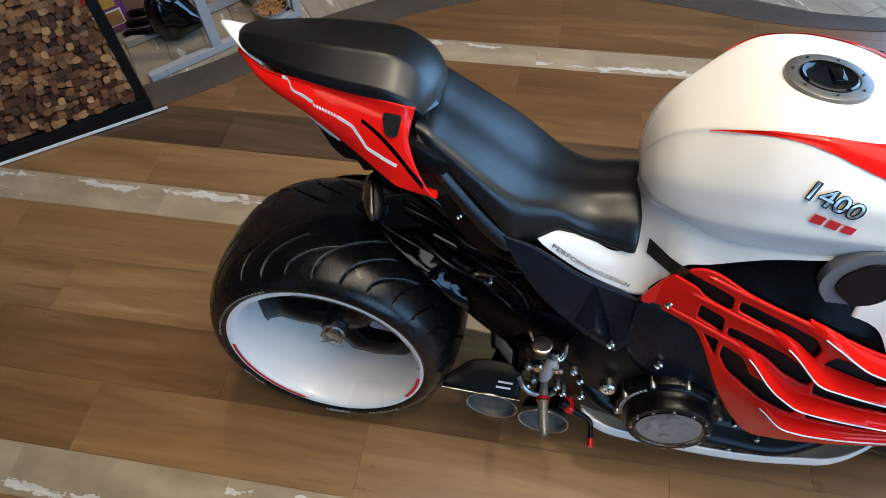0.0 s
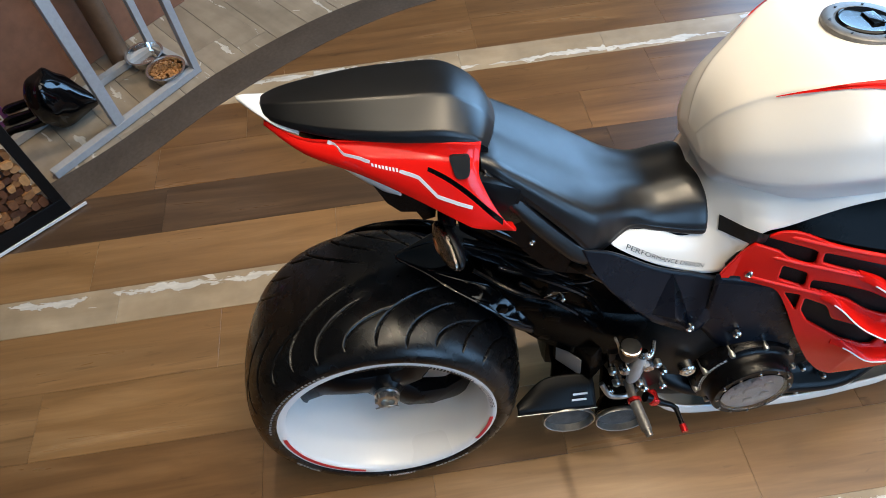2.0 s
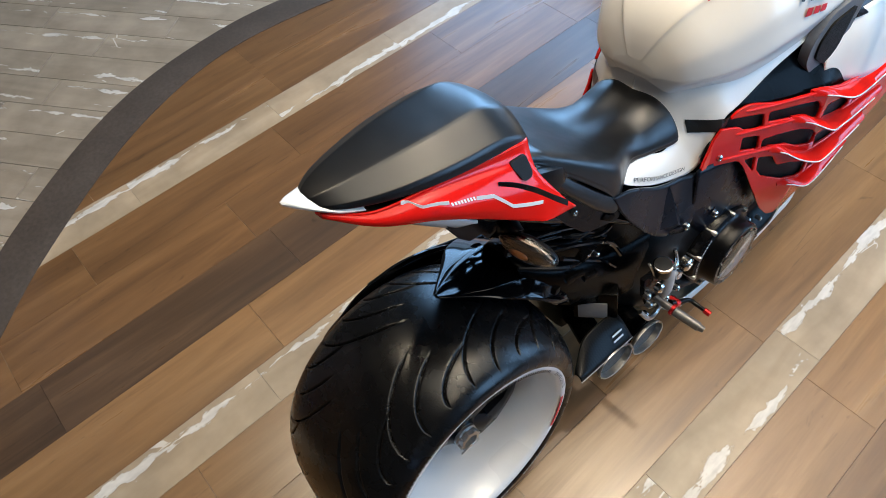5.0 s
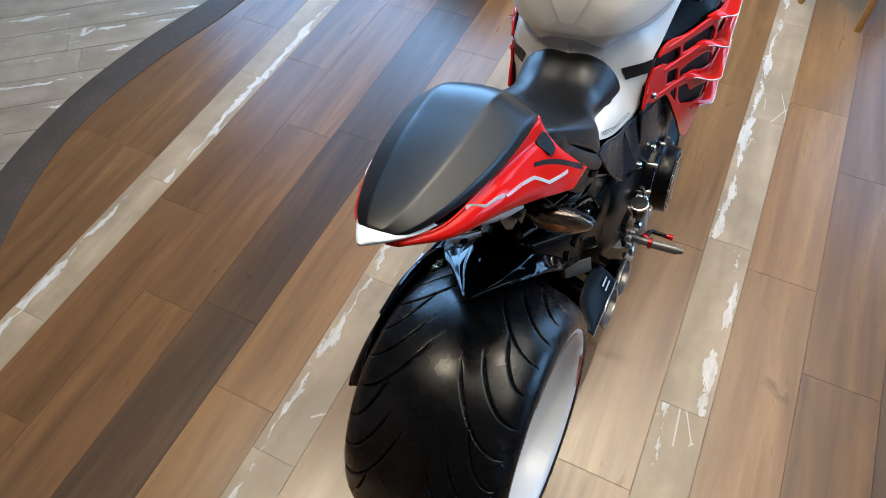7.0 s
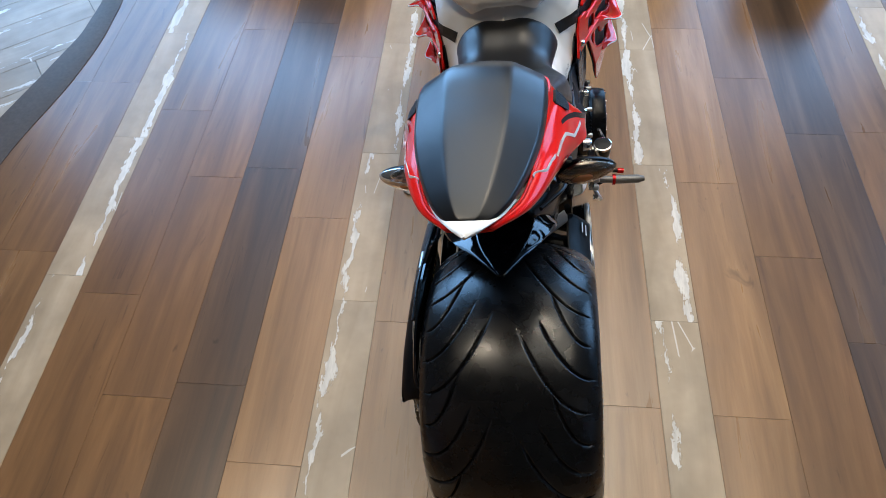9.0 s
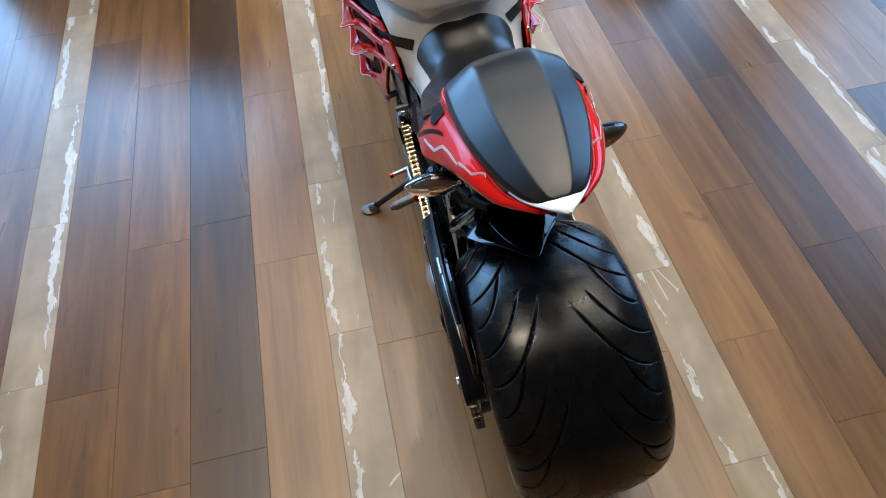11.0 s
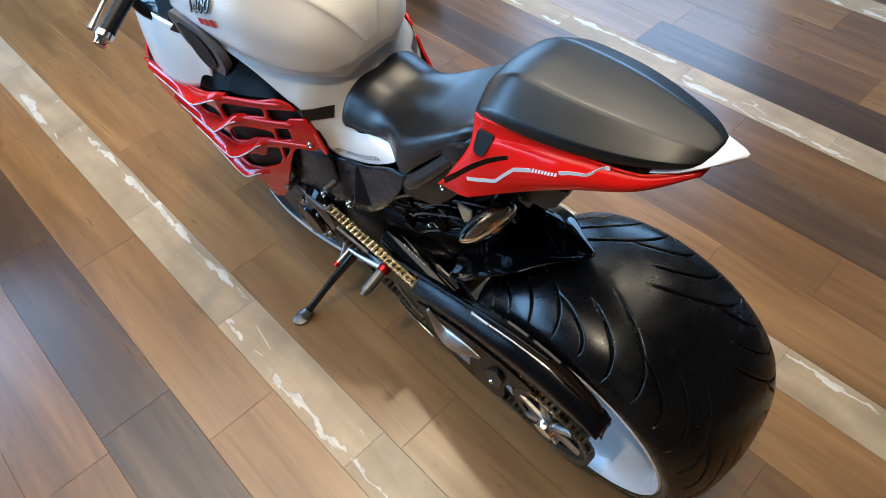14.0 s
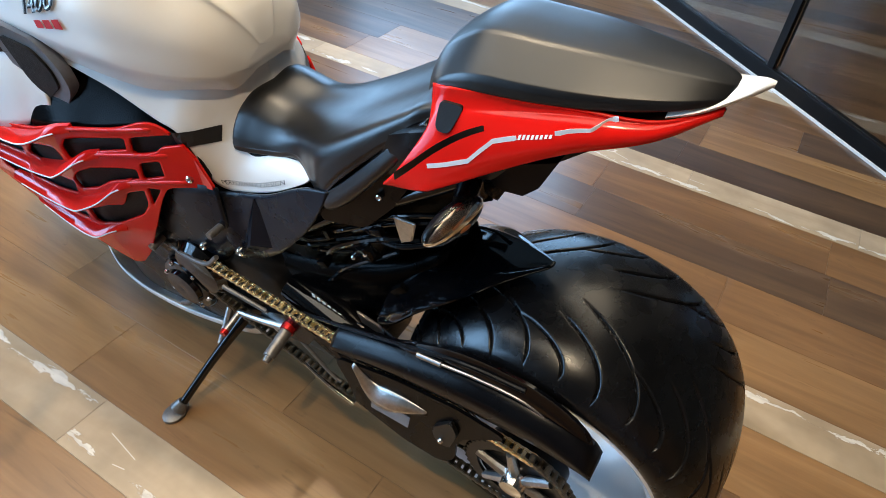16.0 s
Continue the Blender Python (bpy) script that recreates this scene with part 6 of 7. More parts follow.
# right foot controls
bm = bmesh.new()
plate(bm, [(0.465, 0.50), (0.53, 0.49), (0.575, 0.44), (0.60, 0.36), (0.56, 0.34), (0.50, 0.37), (0.475, 0.43)], 0.196, 0.012, 1)
rset = part("foot_rest_plate", bm, M["black"], bike, "black machined foot rest plate", flat_above=20)
bm = bmesh.new()
tube(bm, [(0.243, 0.5165, 0.390), (0.250, 0.5165, 0.3895)], 0.0142, 16)
part("peg_collar", bm, M["redmetal"], rset, "slim red anodised collar")
bm = bmesh.new()
tube(bm, [(0.20, 0.516, 0.393), (0.243, 0.5165, 0.390)], [0.009, 0.009], 16)
tube(bm, [Vector((0.250, 0.5165, 0.3895)).lerp(Vector((0.310, 0.5235, 0.380)), t) for t in np.linspace(0, 1, 23)], [0.0105 + 0.0010 * (i % 2) for i in range(23)], 16)
tube(bm, [(0.310, 0.5235, 0.380), (0.322, 0.5255, 0.3785)], [0.009, 0.007], 12)
part("foot_peg", bm, M["worn"], rset, "knurled metal foot peg")
bm = bmesh.new()
tube(bm, [(0.214, 0.560, 0.335), (0.222, 0.595, 0.315), (0.226, 0.622, 0.300), (0.236, 0.632, 0.293)], [0.012, 0.008, 0.006, 0.006], 10, n=14)
tube(bm, [(0.232, 0.630, 0.294), (0.270, 0.632, 0.288)], 0.0055, 10)
pedal = part("brake_pedal", bm, M["black"], rset, "black brake pedal")
bm = bmesh.new()
tube(bm, [(0.268, 0.632, 0.288), (0.284, 0.632, 0.286)], 0.0075, 12)
part("pedal_tip", bm, M["redmetal"], pedal, "red pedal tip")
bm = bmesh.new()
lathe(bm, [(0.012, -0.012), (0.012, 0.014), (0.009, 0.017), (0.0, 0.017)], Matrix.Translation((0.212, 0.579, 0.324)) @ pose(0, 0, 0, 0, 90, 0), 20)
part("pedal_pivot", bm, M["redmetal"], rset, "red anodised pivot")
bm = bmesh.new()
lathe(bm, [(0.016, -0.036), (0.0185, -0.030), (0.0195, -0.006), (0.0, -0.006)], Matrix.Translation((0.213, 0.497, 0.546)), 24)
mc = part("fluid_reservoir", bm, M["dark"], rset, "small dark brake fluid reservoir")
bm = bmesh.new()
lathe(bm, [(0.0195, -0.008), (0.0212, -0.007), (0.0212, -0.001), (0.0185, 0.0), (0.0178, -0.004)], Matrix.Translation((0.213, 0.497, 0.546)), 28)
part("reservoir_ring", bm, M["chrome"], mc, "bright ring round the lid")
bm = bmesh.new()
lathe(bm, [(0.0186, -0.004), (0.0184, 0.0006), (0.012, 0.0014), (0.0, 0.0014)], Matrix.Translation((0.213, 0.497, 0.546)), 28)
part("reservoir_lid", bm, M["dark"], mc, "dark lid")
bm = bmesh.new()
tube(bm, [(0.216, 0.523, 0.512), (0.218, 0.520, 0.482), (0.220, 0.514, 0.446), (0.218, 0.510, 0.425)], [0.010, 0.0135, 0.013, 0.008], 16, n=18)
part("master_cylinder", bm, M["greymetal"], rset, "pale grey brake master cylinder")
bm = bmesh.new()
tube(bm, [(0.214, 0.523, 0.524), (0.220, 0.523, 0.512)], 0.0105, 14)
tube(bm, [(0.216, 0.523, 0.517), (0.220, 0.536, 0.510), (0.214, 0.544, 0.522), (0.206, 0.545, 0.545)], [0.006, 0.0065, 0.005, 0.004], 10, n=16)
lathe(bm, [(0.011, 0), (0.011, 0.012), (0.006, 0.014), (0, 0.012)], Matrix.Translation((0.222, 0.536, 0.486)) @ pose(0, 0, 0, 0, 90, 0), 6)
lathe(bm, [(0.013, 0), (0.013, 0.012), (0.009, 0.016), (0, 0.016)], Matrix.Translation((0.208, 0.497, 0.466)) @ pose(0, 0, 0, 0, 90, 0), 16)
part("banjo_fitting", bm, M["chrome"], rset, "bright hose fitting and bolts")
bm = bmesh.new()
tube(bm, [(0.196, 0.470, 0.556), (0.200, 0.478, 0.535), (0.206, 0.482, 0.515)], 0.0028, 8, n=10)
part("reservoir_bracket", bm, M["steel"], rset, "thin bright bracket")
for i, (y, z) in enumerate(((0.478, 0.44), (0.590, 0.413), (0.572, 0.445), (0.600, 0.352), (0.493, 0.39), (0.482, 0.362), (0.545, 0.375), (0.560, 0.352))):
    bm = bmesh.new()
    lathe(bm, [(0.0085, -0.006), (0.0085, 0.006), (0.005, 0.009), (0.003, 0.006), (0.0, 0.006)], Matrix.Translation((0.20, y, z)) @ pose(0, 0, 0, 0, 90, 0), 12)
    part("rearset_bolt", bm, M["chrome" if i % 2 else "steel"], rset, "bright bolt")
bm = bmesh.new()
tube(bm, [(0.20, 0.46, 0.395), (0.212, 0.48, 0.36), (0.205, 0.52, 0.335), (0.20, 0.545, 0.35)], 0.006, 8, n=18)
part("brake_hose", bm, M["steel"], rset, "braided hose")

# left foot controls and side stand
bm = bmesh.new()
plate(bm, [(0.44, 0.42), (0.50, 0.44), (0.585, 0.40), (0.60, 0.36), (0.54, 0.35), (0.47, 0.365)], 0.205, 0.012, -1)
lset = part("foot_rest_plate", bm, M["black"], bike, "black machined foot rest plate", flat_above=20)
bm = bmesh.new()
tube(bm, [(-0.20, 0.512, 0.398), (-0.216, 0.511, 0.396)], 0.0155, 16)
part("peg_collar", bm, M["redmetal"], lset, "red anodised collar")
bm = bmesh.new()
tube(bm, [Vector((-0.216, 0.511, 0.396)).lerp(Vector((-0.275, 0.506, 0.386)), t) for t in np.linspace(0, 1, 15)], [0.0118 + 0.0013 * (i % 2) for i in range(15)], 16)
tube(bm, [(-0.275, 0.506, 0.386), (-0.286, 0.505, 0.384)], [0.009, 0.007], 12)
part("foot_peg", bm, M["worn"], lset, "knurled metal foot peg")
bm = bmesh.new()
tube(bm, [(-0.205, 0.53, 0.385), (-0.214, 0.60, 0.372), (-0.216, 0.65, 0.36)], [0.010, 0.007, 0.006], 10, n=12)
tube(bm, [(-0.216, 0.648, 0.36), (-0.262, 0.644, 0.354)], 0.0065, 10)
gear = part("gear_lever", bm, M["steel"], lset, "metal gear lever")
bm = bmesh.new()
tube(bm, [(-0.262, 0.644, 0.354), (-0.272, 0.643, 0.353)], 0.0085, 12)
part("lever_tip", bm, M["redmetal"], gear, "red lever tip")
bm = bmesh.new()
tube(bm, [(-0.202, 0.49, 0.36), (-0.206, 0.42, 0.30), (-0.204, 0.40, 0.288)], 0.004, 8, n=12)
part("gear_rod", bm, M["worn"], lset, "bright shift rod")
bm = bmesh.new()
tube(bm, [(-0.212, 0.49, 0.292), (-0.213, 0.43, 0.258), (-0.212, 0.368, 0.236)], [0.003, 0.005, 0.006], 10, n=12)
part("chain_guide", bm, M["chrome"], bike, "polished edge of the lower chain guide")
bm = bmesh.new()
tube(bm, [(-0.202, 0.57, 0.40), (-0.21, 0.68, 0.42)], 0.005, 8)
part("gear_rod", bm, M["worn"], lset, "bright shift rod")
bm = bmesh.new()
tube(bm, [(-0.15, 0.70, 0.26), (-0.19, 0.712, 0.238), (-0.275, 0.75, 0.155), (-0.360, 0.781, 0.075)], [0.016, 0.014, 0.0105, 0.010], 12, n=20)
stand = part("side_stand", bm, M["gloss"], bike, "black side stand, swung down")
bm = bmesh.new()
tube(bm, [(-0.165, 0.745, 0.285), (-0.20, 0.742, 0.24), (-0.235, 0.742, 0.195)], 0.008, 10)
part("stand_spring", bm, M["steel"], stand, "bright stand spring")
FOOT = Matrix.Translation((-0.388, 0.790, 0.054)) @ pose(0, 0, 0, 0, 7.5, 0)
bm = bmesh.new()
lathe(bm, [(0.030, -0.004), (0.030, 0.003), (0.027, 0.005), (0.0, 0.005)], FOOT @ Matrix.Diagonal((1, 0.8, 1, 1)), 28)
tube(bm, [(-0.360, 0.781, 0.075), (-0.378, 0.787, 0.062)], [0.014, 0.02], 12)
part("stand_foot", bm, M["worn"], stand, "round worn metal foot")

# front wheel and fork
FRONT = Vector((0, 1.47, 0.30))
FW = Matrix.Translation(FRONT) @ pose(0, 0, 0, 0, 90, 0)
bm = bmesh.new()
lathe(bm, [(0.222, 0.052), (0.214, 0.05), (0.206, 0.02), (0.204, 0.0), (0.206, -0.02), (0.214, -0.05), (0.222, -0.052), (0.216, 0.0)], FW, 64, closed=True)
for k in range(6):
    a = k * math.pi / 3
    tube(bm, [FRONT + Vector((0, 0.03 * math.cos(a), 0.03 * math.sin(a))), FRONT + Vector((0, 0.208 * math.cos(a + 0.12), 0.208 * math.sin(a + 0.12)))], [0.016, 0.011], 10)
lathe(bm, [(0.035, -0.05), (0.035, 0.05), (0.0, 0.05)], FW, 24)
fwheel = part("front_wheel", bm, M["rimwhite"], bike, "white front wheel")
bm = bmesh.new()
lathe(bm, [(0.216, 0.052), (0.245, 0.062), (0.275, 0.056), (0.292, 0.036), (0.299, 0.0), (0.292, -0.036), (0.275, -0.056), (0.245, -0.062), (0.216, -0.052)], FW, 96, closed=True)
part("tyre", bm, M["rubber"], fwheel, "black front tyre")
for s in SIDES:
    bm = bmesh.new()
    tube(bm, [(s * 0.105, 1.475, 0.295), (s * 0.105, 1.36, 0.60), (s * 0.105, 1.22, 0.93)], [0.026, 0.03, 0.026], 16, n=14)
    part("fork_leg", bm, M["black"], bike, "black fork leg")

# ---- the room ----
X0, X1, Y0, Y1, HIGH = ROOM


def solid(name, boxes, mat, kind="structure", label="", category=""):
    bm = bmesh.new()
    for c, size in boxes:
        box(bm, c, size)
    ob = part(name, bm, mat, None, smooth=False)
    return tagged(ob, label, category, kind=kind)


T = 0.15
SIDE_OPEN = {"wall_west": (X0 - T / 2, 2.92, 5.08), "wall_east": (X1 + T / 2, 1.25, 3.95)}
Z_LO, Z_HI = 0.85, 3.55
for name, (wx, wa, wb) in SIDE_OPEN.items():
    ya, yb, Z_LO = Y0 - T, Y1 + T, 0.15 if name == "wall_west" else 1.15
    solid(name, [((wx, (ya + wa) / 2, HIGH / 2), (T, wa - ya, HIGH)), ((wx, (wb + yb) / 2, HIGH / 2), (T, yb - wb, HIGH)),
                 ((wx, (wa + wb) / 2, Z_LO / 2), (T, wb - wa, Z_LO)), ((wx, (wa + wb) / 2, (Z_HI + HIGH) / 2), (T, wb - wa, HIGH - Z_HI))],
          M["wall"], label="warm beige plaster wall with a window", category="wall")
solid("wall_south", [(((X0 + X1) / 2, Y0 - T / 2, HIGH / 2), (X1 - X0, T, HIGH))], M["wall"], label="warm beige plaster wall", category="wall")
Z_LO, Z_HI = 0.15, 3.95
OPEN = [(-3.72, -1.18), (1.6, 4.2)]
pieces = [((X0 - 3.72) / 2, -3.72 - X0), (0.21, 2.78), ((X1 + 4.2) / 2, X1 - 4.2)]
boxes = [((c, Y1 + T / 2, HIGH / 2), (w, T, HIGH)) for c, w in pieces]
for a, b in OPEN:
    boxes += [(((a + b) / 2, Y1 + T / 2, Z_LO / 2), (b - a, T, Z_LO)), (((a + b) / 2, Y1 + T / 2, (Z_HI + HIGH) / 2), (b - a, T, HIGH - Z_HI))]
solid("wall_north", boxes, M["wall"], label="warm beige plaster wall with two windows", category="wall")
solid("ceiling", [(((X0 + X1) / 2, (Y0 + Y1) / 2, HIGH + 0.05), (X1 - X0 + 2 * T, Y1 - Y0 + 2 * T, 0.1))], M["ceiling"], label="plain warm white ceiling", category="ceiling")
for k, (a, b) in enumerate(OPEN):
    bm = bmesh.new()
    for c, size in ((((a + b) / 2, Y1 + 0.08, Z_LO + 0.03), (b - a, 0.06, 0.06)), (((a + b) / 2, Y1 + 0.08, Z_HI - 0.03), (b - a, 0.06, 0.06)),
                    ((a + 0.03, Y1 + 0.08, (Z_LO + Z_HI) / 2), (0.06, 0.06, Z_HI - Z_LO - 0.12)), ((b - 0.03, Y1 + 0.08, (Z_LO + Z_HI) / 2), (0.06, 0.06, Z_HI - Z_LO - 0.12)),
                    (((a + b) / 2, Y1 + 0.08, (Z_LO + Z_HI) / 2), (0.05, 0.05, Z_HI - Z_LO - 0.12))):
        box(bm, c, size, None, 0.004)
    win = tagged(part("window_%d" % (k + 1), bm, M["blackframe"], None, smooth=False), "black-framed shop window with clear panes", "window", kind="structure")
    for c in ((a + 0.06 + (a + b) / 2 - 0.025) / 2, ((a + b) / 2 + 0.025 + b - 0.06) / 2):
        bm = bmesh.new()
        box(bm, (c, Y1 + 0.08, (Z_LO + Z_HI) / 2), ((b - a) / 2 - 0.085, 0.006, Z_HI - Z_LO - 0.12))
        pane = part("pane", bm, M["clear"], win, smooth=False)
        pane.visible_shadow = False


for k, (wx, wa, wb) in enumerate(SIDE_OPEN.values()):
    Z_LO, Z_HI = (0.15, 1.15)[k], 3.55
    bm = bmesh.new()
    for c, size in (((wx, (wa + wb) / 2, Z_LO + 0.03), (0.06, wb - wa, 0.06)), ((wx, (wa + wb) / 2, Z_HI - 0.03), (0.06, wb - wa, 0.06)),
                    ((wx, wa + 0.03, (Z_LO + Z_HI) / 2), (0.06, 0.06, Z_HI - Z_LO - 0.12)), ((wx, wb - 0.03, (Z_LO + Z_HI) / 2), (0.06, 0.06, Z_HI - Z_LO - 0.12))):
        box(bm, c, size, None, 0.004)
    win = tagged(part("window_%d" % (k + 3), bm, M["blackframe"], None, smooth=False), "black-framed shop window with a clear pane", "window", kind="structure")
    bm = bmesh.new()
    box(bm, (wx, (wa + wb) / 2, (Z_LO + Z_HI) / 2), (0.006, wb - wa - 0.12, Z_HI - Z_LO - 0.12))
    part("pane", bm, M["clear"], win, smooth=False).visible_shadow = False


# rim and sheet of the added ceiling fill; no real fitting
bm = bmesh.new()
px, py, pw, pl, pz = CEILING_FILL
for c, size in (((px, py - pl / 2 + 0.02, pz), (pw, 0.04, 0.06)), ((px, py + pl / 2 - 0.02, pz), (pw, 0.04, 0.06)), ((px - pw / 2 + 0.02, py, pz), (0.04, pl - 0.08, 0.06)), ((px + pw / 2 - 0.02, py, pz), (0.04, pl - 0.08, 0.06))):
    box(bm, c, size, None, 0.003)
fill_frame = tagged(part("light_panel", bm, M["greymetal"], None, smooth=False), "added wide warm fill panel standing in for a bright ceiling", "lamp")
bm = bmesh.new()
box(bm, (px, py, pz + 0.02), (pw - 0.08, pl - 0.08, 0.02))
part("diffuser", bm, M["decalwhite"], fill_frame, "pale sheet above the added fill light", smooth=False)

def downlight_fitting():
    bm = bmesh.new()
    lathe(bm, [(0.062, 0.0), (0.075, -0.002), (0.078, -0.008), (0.062, -0.012), (0.056, 0.02), (0.062, 0.02)], Matrix.Identity(4), 28, closed=True)
    ob = part("ceiling_light", bm, M["greymetal"])
    tagged(ob, "round surface-mounted ceiling downlight with a warm glow", "lamp", "ceiling downlights")
    bm = bmesh.new()
    lathe(bm, [(0.055, 0.004), (0.055, 0.0), (0.0, 0.0)], Matrix.Identity(4), 24)
    part("diffuser", bm, M["lampglow"], ob, "glowing diffuser")
    bm = bmesh.new()
    lathe(bm, [(0.058, 0.008), (0.058, 0.18), (0.0, 0.18)], Matrix.Identity(4), 24)
    part("body", bm, M["greymetal"], ob)
    return ob


light0 = downlight_fitting()
light0.matrix_world = Matrix.Translation((*DOWNLIGHTS[0], 4.02))
for dx, dy in DOWNLIGHTS[1:]:
    copy_thing(light0, Matrix.Translation((dx, dy, 4.02)))

# ---- things beside the floor's border ----
# leaning board of wood-slice mosaic in a black frame
board = new("mosaic_board")
tagged(board, "leaning wall board of brown wood-slice mosaic in a black frame", "wall panel")
board.matrix_world = Matrix.Translation((-0.905, -1.085, 0.012)) @ pose(0, 0, 0, 0, 0, -53.5) @ pose(0, 0, 0, 7, 0, 0)
BW, BH = 1.1, 1.25  # x runs along its foot, z up, the face looks to +y
for name, c, size in (("bottom_rail", (BW / 2, 0, 0.027), (BW, 0.05, 0.054)), ("top_rail", (BW / 2, 0, BH - 0.027), (BW, 0.05, 0.054)),
                      ("stile", (0.018, 0, BH / 2), (0.036, 0.048, BH - 0.108)), ("stile", (BW - 0.027, 0, BH / 2), (0.054, 0.048, BH - 0.108))):
    bm = bmesh.new()
    box(bm, c, size, None, 0.003)
    part(name, bm, M["blackframe"], board, "black painted wood", smooth=False)
bm = bmesh.new()
box(bm, (BW / 2, -0.012, BH / 2), (BW - 0.11, 0.012, BH - 0.11))
part("backing", bm, M["backing"], board, "dark backing", smooth=False)
bm = bmesh.new()
box(bm, (BW / 2 - 0.025, 0.030, -0.006), (BW + 0.05, 0.006, 0.010), None, 0.001)
part("white_edging", bm, M["decalwhite"], board, "thin white strip at the foot", smooth=False)

# rack of grey square tube with a brown board behind
RACK = Matrix.Translation((-1.57, -0.67, 0)) @ pose(0, 0, 0, 0, 0, -43.5)  # x along its front, y towards the floor's middle
rack = new("display_rack")
rack.matrix_world = RACK
tagged(rack, "grey square-tube display rack standing on pale planks", "rack")
for name, c, size in (("front_rail", (0.37, -0.015, 0.016), (0.68, 0.034, 0.03)), ("back_rail", (0.37, -0.30, 0.016), (0.68, 0.034, 0.03)), ("side_rail", (0.015, -0.158, 0.016), (0.03, 0.25, 0.03)),
                      ("post", (0.015, -0.015, 0.9), (0.03, 0.03, 1.8)), ("post", (0.405, -0.015, 0.92), (0.042, 0.028, 1.78)), ("post", (0.015, -0.30, 0.9), (0.03, 0.03, 1.8))):
    bm = bmesh.new()
    box(bm, c, size, None, 0.002)
    part(name, bm, M["greymetal"], rack, smooth=False)
bm = bmesh.new()
box(bm, (0.45, -0.47, 0.95), (1.5, 0.03, 1.9))
bb = tagged(part("brown_partition", bm, M["brownwall"], None, smooth=False), "plain brown partition board behind the rack", "partition", kind="structure")
bb.matrix_world = RACK
bm = bmesh.new()
tube(bm, [(0.14, -0.35, 0.0), (0.14, -0.35, 1.7)], 0.045, 20)
roll = part("dark_roll", bm, M["furniture"], None)
roll.matrix_world = RACK
tagged(roll, "dark brown upright roll leaning by the brown partition", "roll")


def bowl(full):
    bm = bmesh.new()
    lathe(bm, [(0.058, 0.0), (0.062, 0.004), (0.072, 0.045), (0.081, 0.049), (0.081, 0.051), (0.071, 0.050), (0.060, 0.012), (0.0, 0.010)], Matrix.Identity(4), 36)
    ob = part("steel_bowl", bm, M["chrome"], None)
    if full:
        bm = bmesh.new()
        rnd = random.Random(3)
        for i in range(150):
            a, r = rnd.uniform(0, 6.28), 0.062 * math.sqrt(rnd.random())
            box(bm, (r * math.cos(a), r * math.sin(a), 0.030 + 0.012 * rnd.random()), (0.012, 0.009, 0.007), pose(0, 0, 0, rnd.uniform(-40, 40), rnd.uniform(-40, 40), rnd.uniform(0, 180)), 0.0015)
        tagged(part("dry_food", bm, M["kibble"], ob, "brown dry pet food"), kind="stuff")
    return ob


b1 = bowl(False)
b1.location = (-1.675, -0.905, 0.0)
tagged(b1, "empty stainless steel pet bowl on the pale floor", "bowl", "pet bowls")
b2 = bowl(True)
b2.location = (-1.555, -0.80, 0.0)
tagged(b2, "stainless steel pet bowl full of brown dry food", "bowl", "pet bowls")

# black leather bag, lying on the pale floor
bag = bmesh.new()
bmesh.ops.create_uvsphere(bag, u_segments=40, v_segments=26, radius=1)
for v in bag.verts:
    x, y, z = v.co
    fold = 1 + 0.05 * math.sin(7 * x + 4 * z) * math.cos(5 * y) + 0.03 * math.sin(11 * y - 6 * z)
    nose = max(0.0, y)
    slim = 1 - 0.55 * nose ** 1.6
    v.co = (0.092 * x * slim * fold - 0.02 * nose, 0.105 * y * (1 + 0.25 * nose ** 2), max(0.002, 0.108 - 0.055 * nose ** 2 + 0.112 * z * slim * fold * (1.12 if z > 0 else 1)))
bag_ob = part("leather_bag", bag, M["gloss"], None)
bag_ob.matrix_world = Matrix.Translation((-1.37, -1.17, 0.0)) @ pose(0, 0, 0, 0, 0, 4)
tagged(bag_ob, "glossy black leather bag lying on the pale floor", "bag")
for k in range(3):
    bm = bmesh.new()
    tube(bm, [(0.02 - 0.045 * k, -0.06, 0.05 + 0.025 * k), (0.030 - 0.045 * k, -0.13, 0.035 + 0.022 * k), (0.038 - 0.045 * k, -0.21, 0.026 + 0.020 * k), (0.040 - 0.045 * k, -0.235, 0.020 + 0.020 * k)], [0.022, 0.017, 0.019, 0.012], 14, n=18)
    part("strap", bm, M["gloss"], bag_ob, "padded glossy black strap")

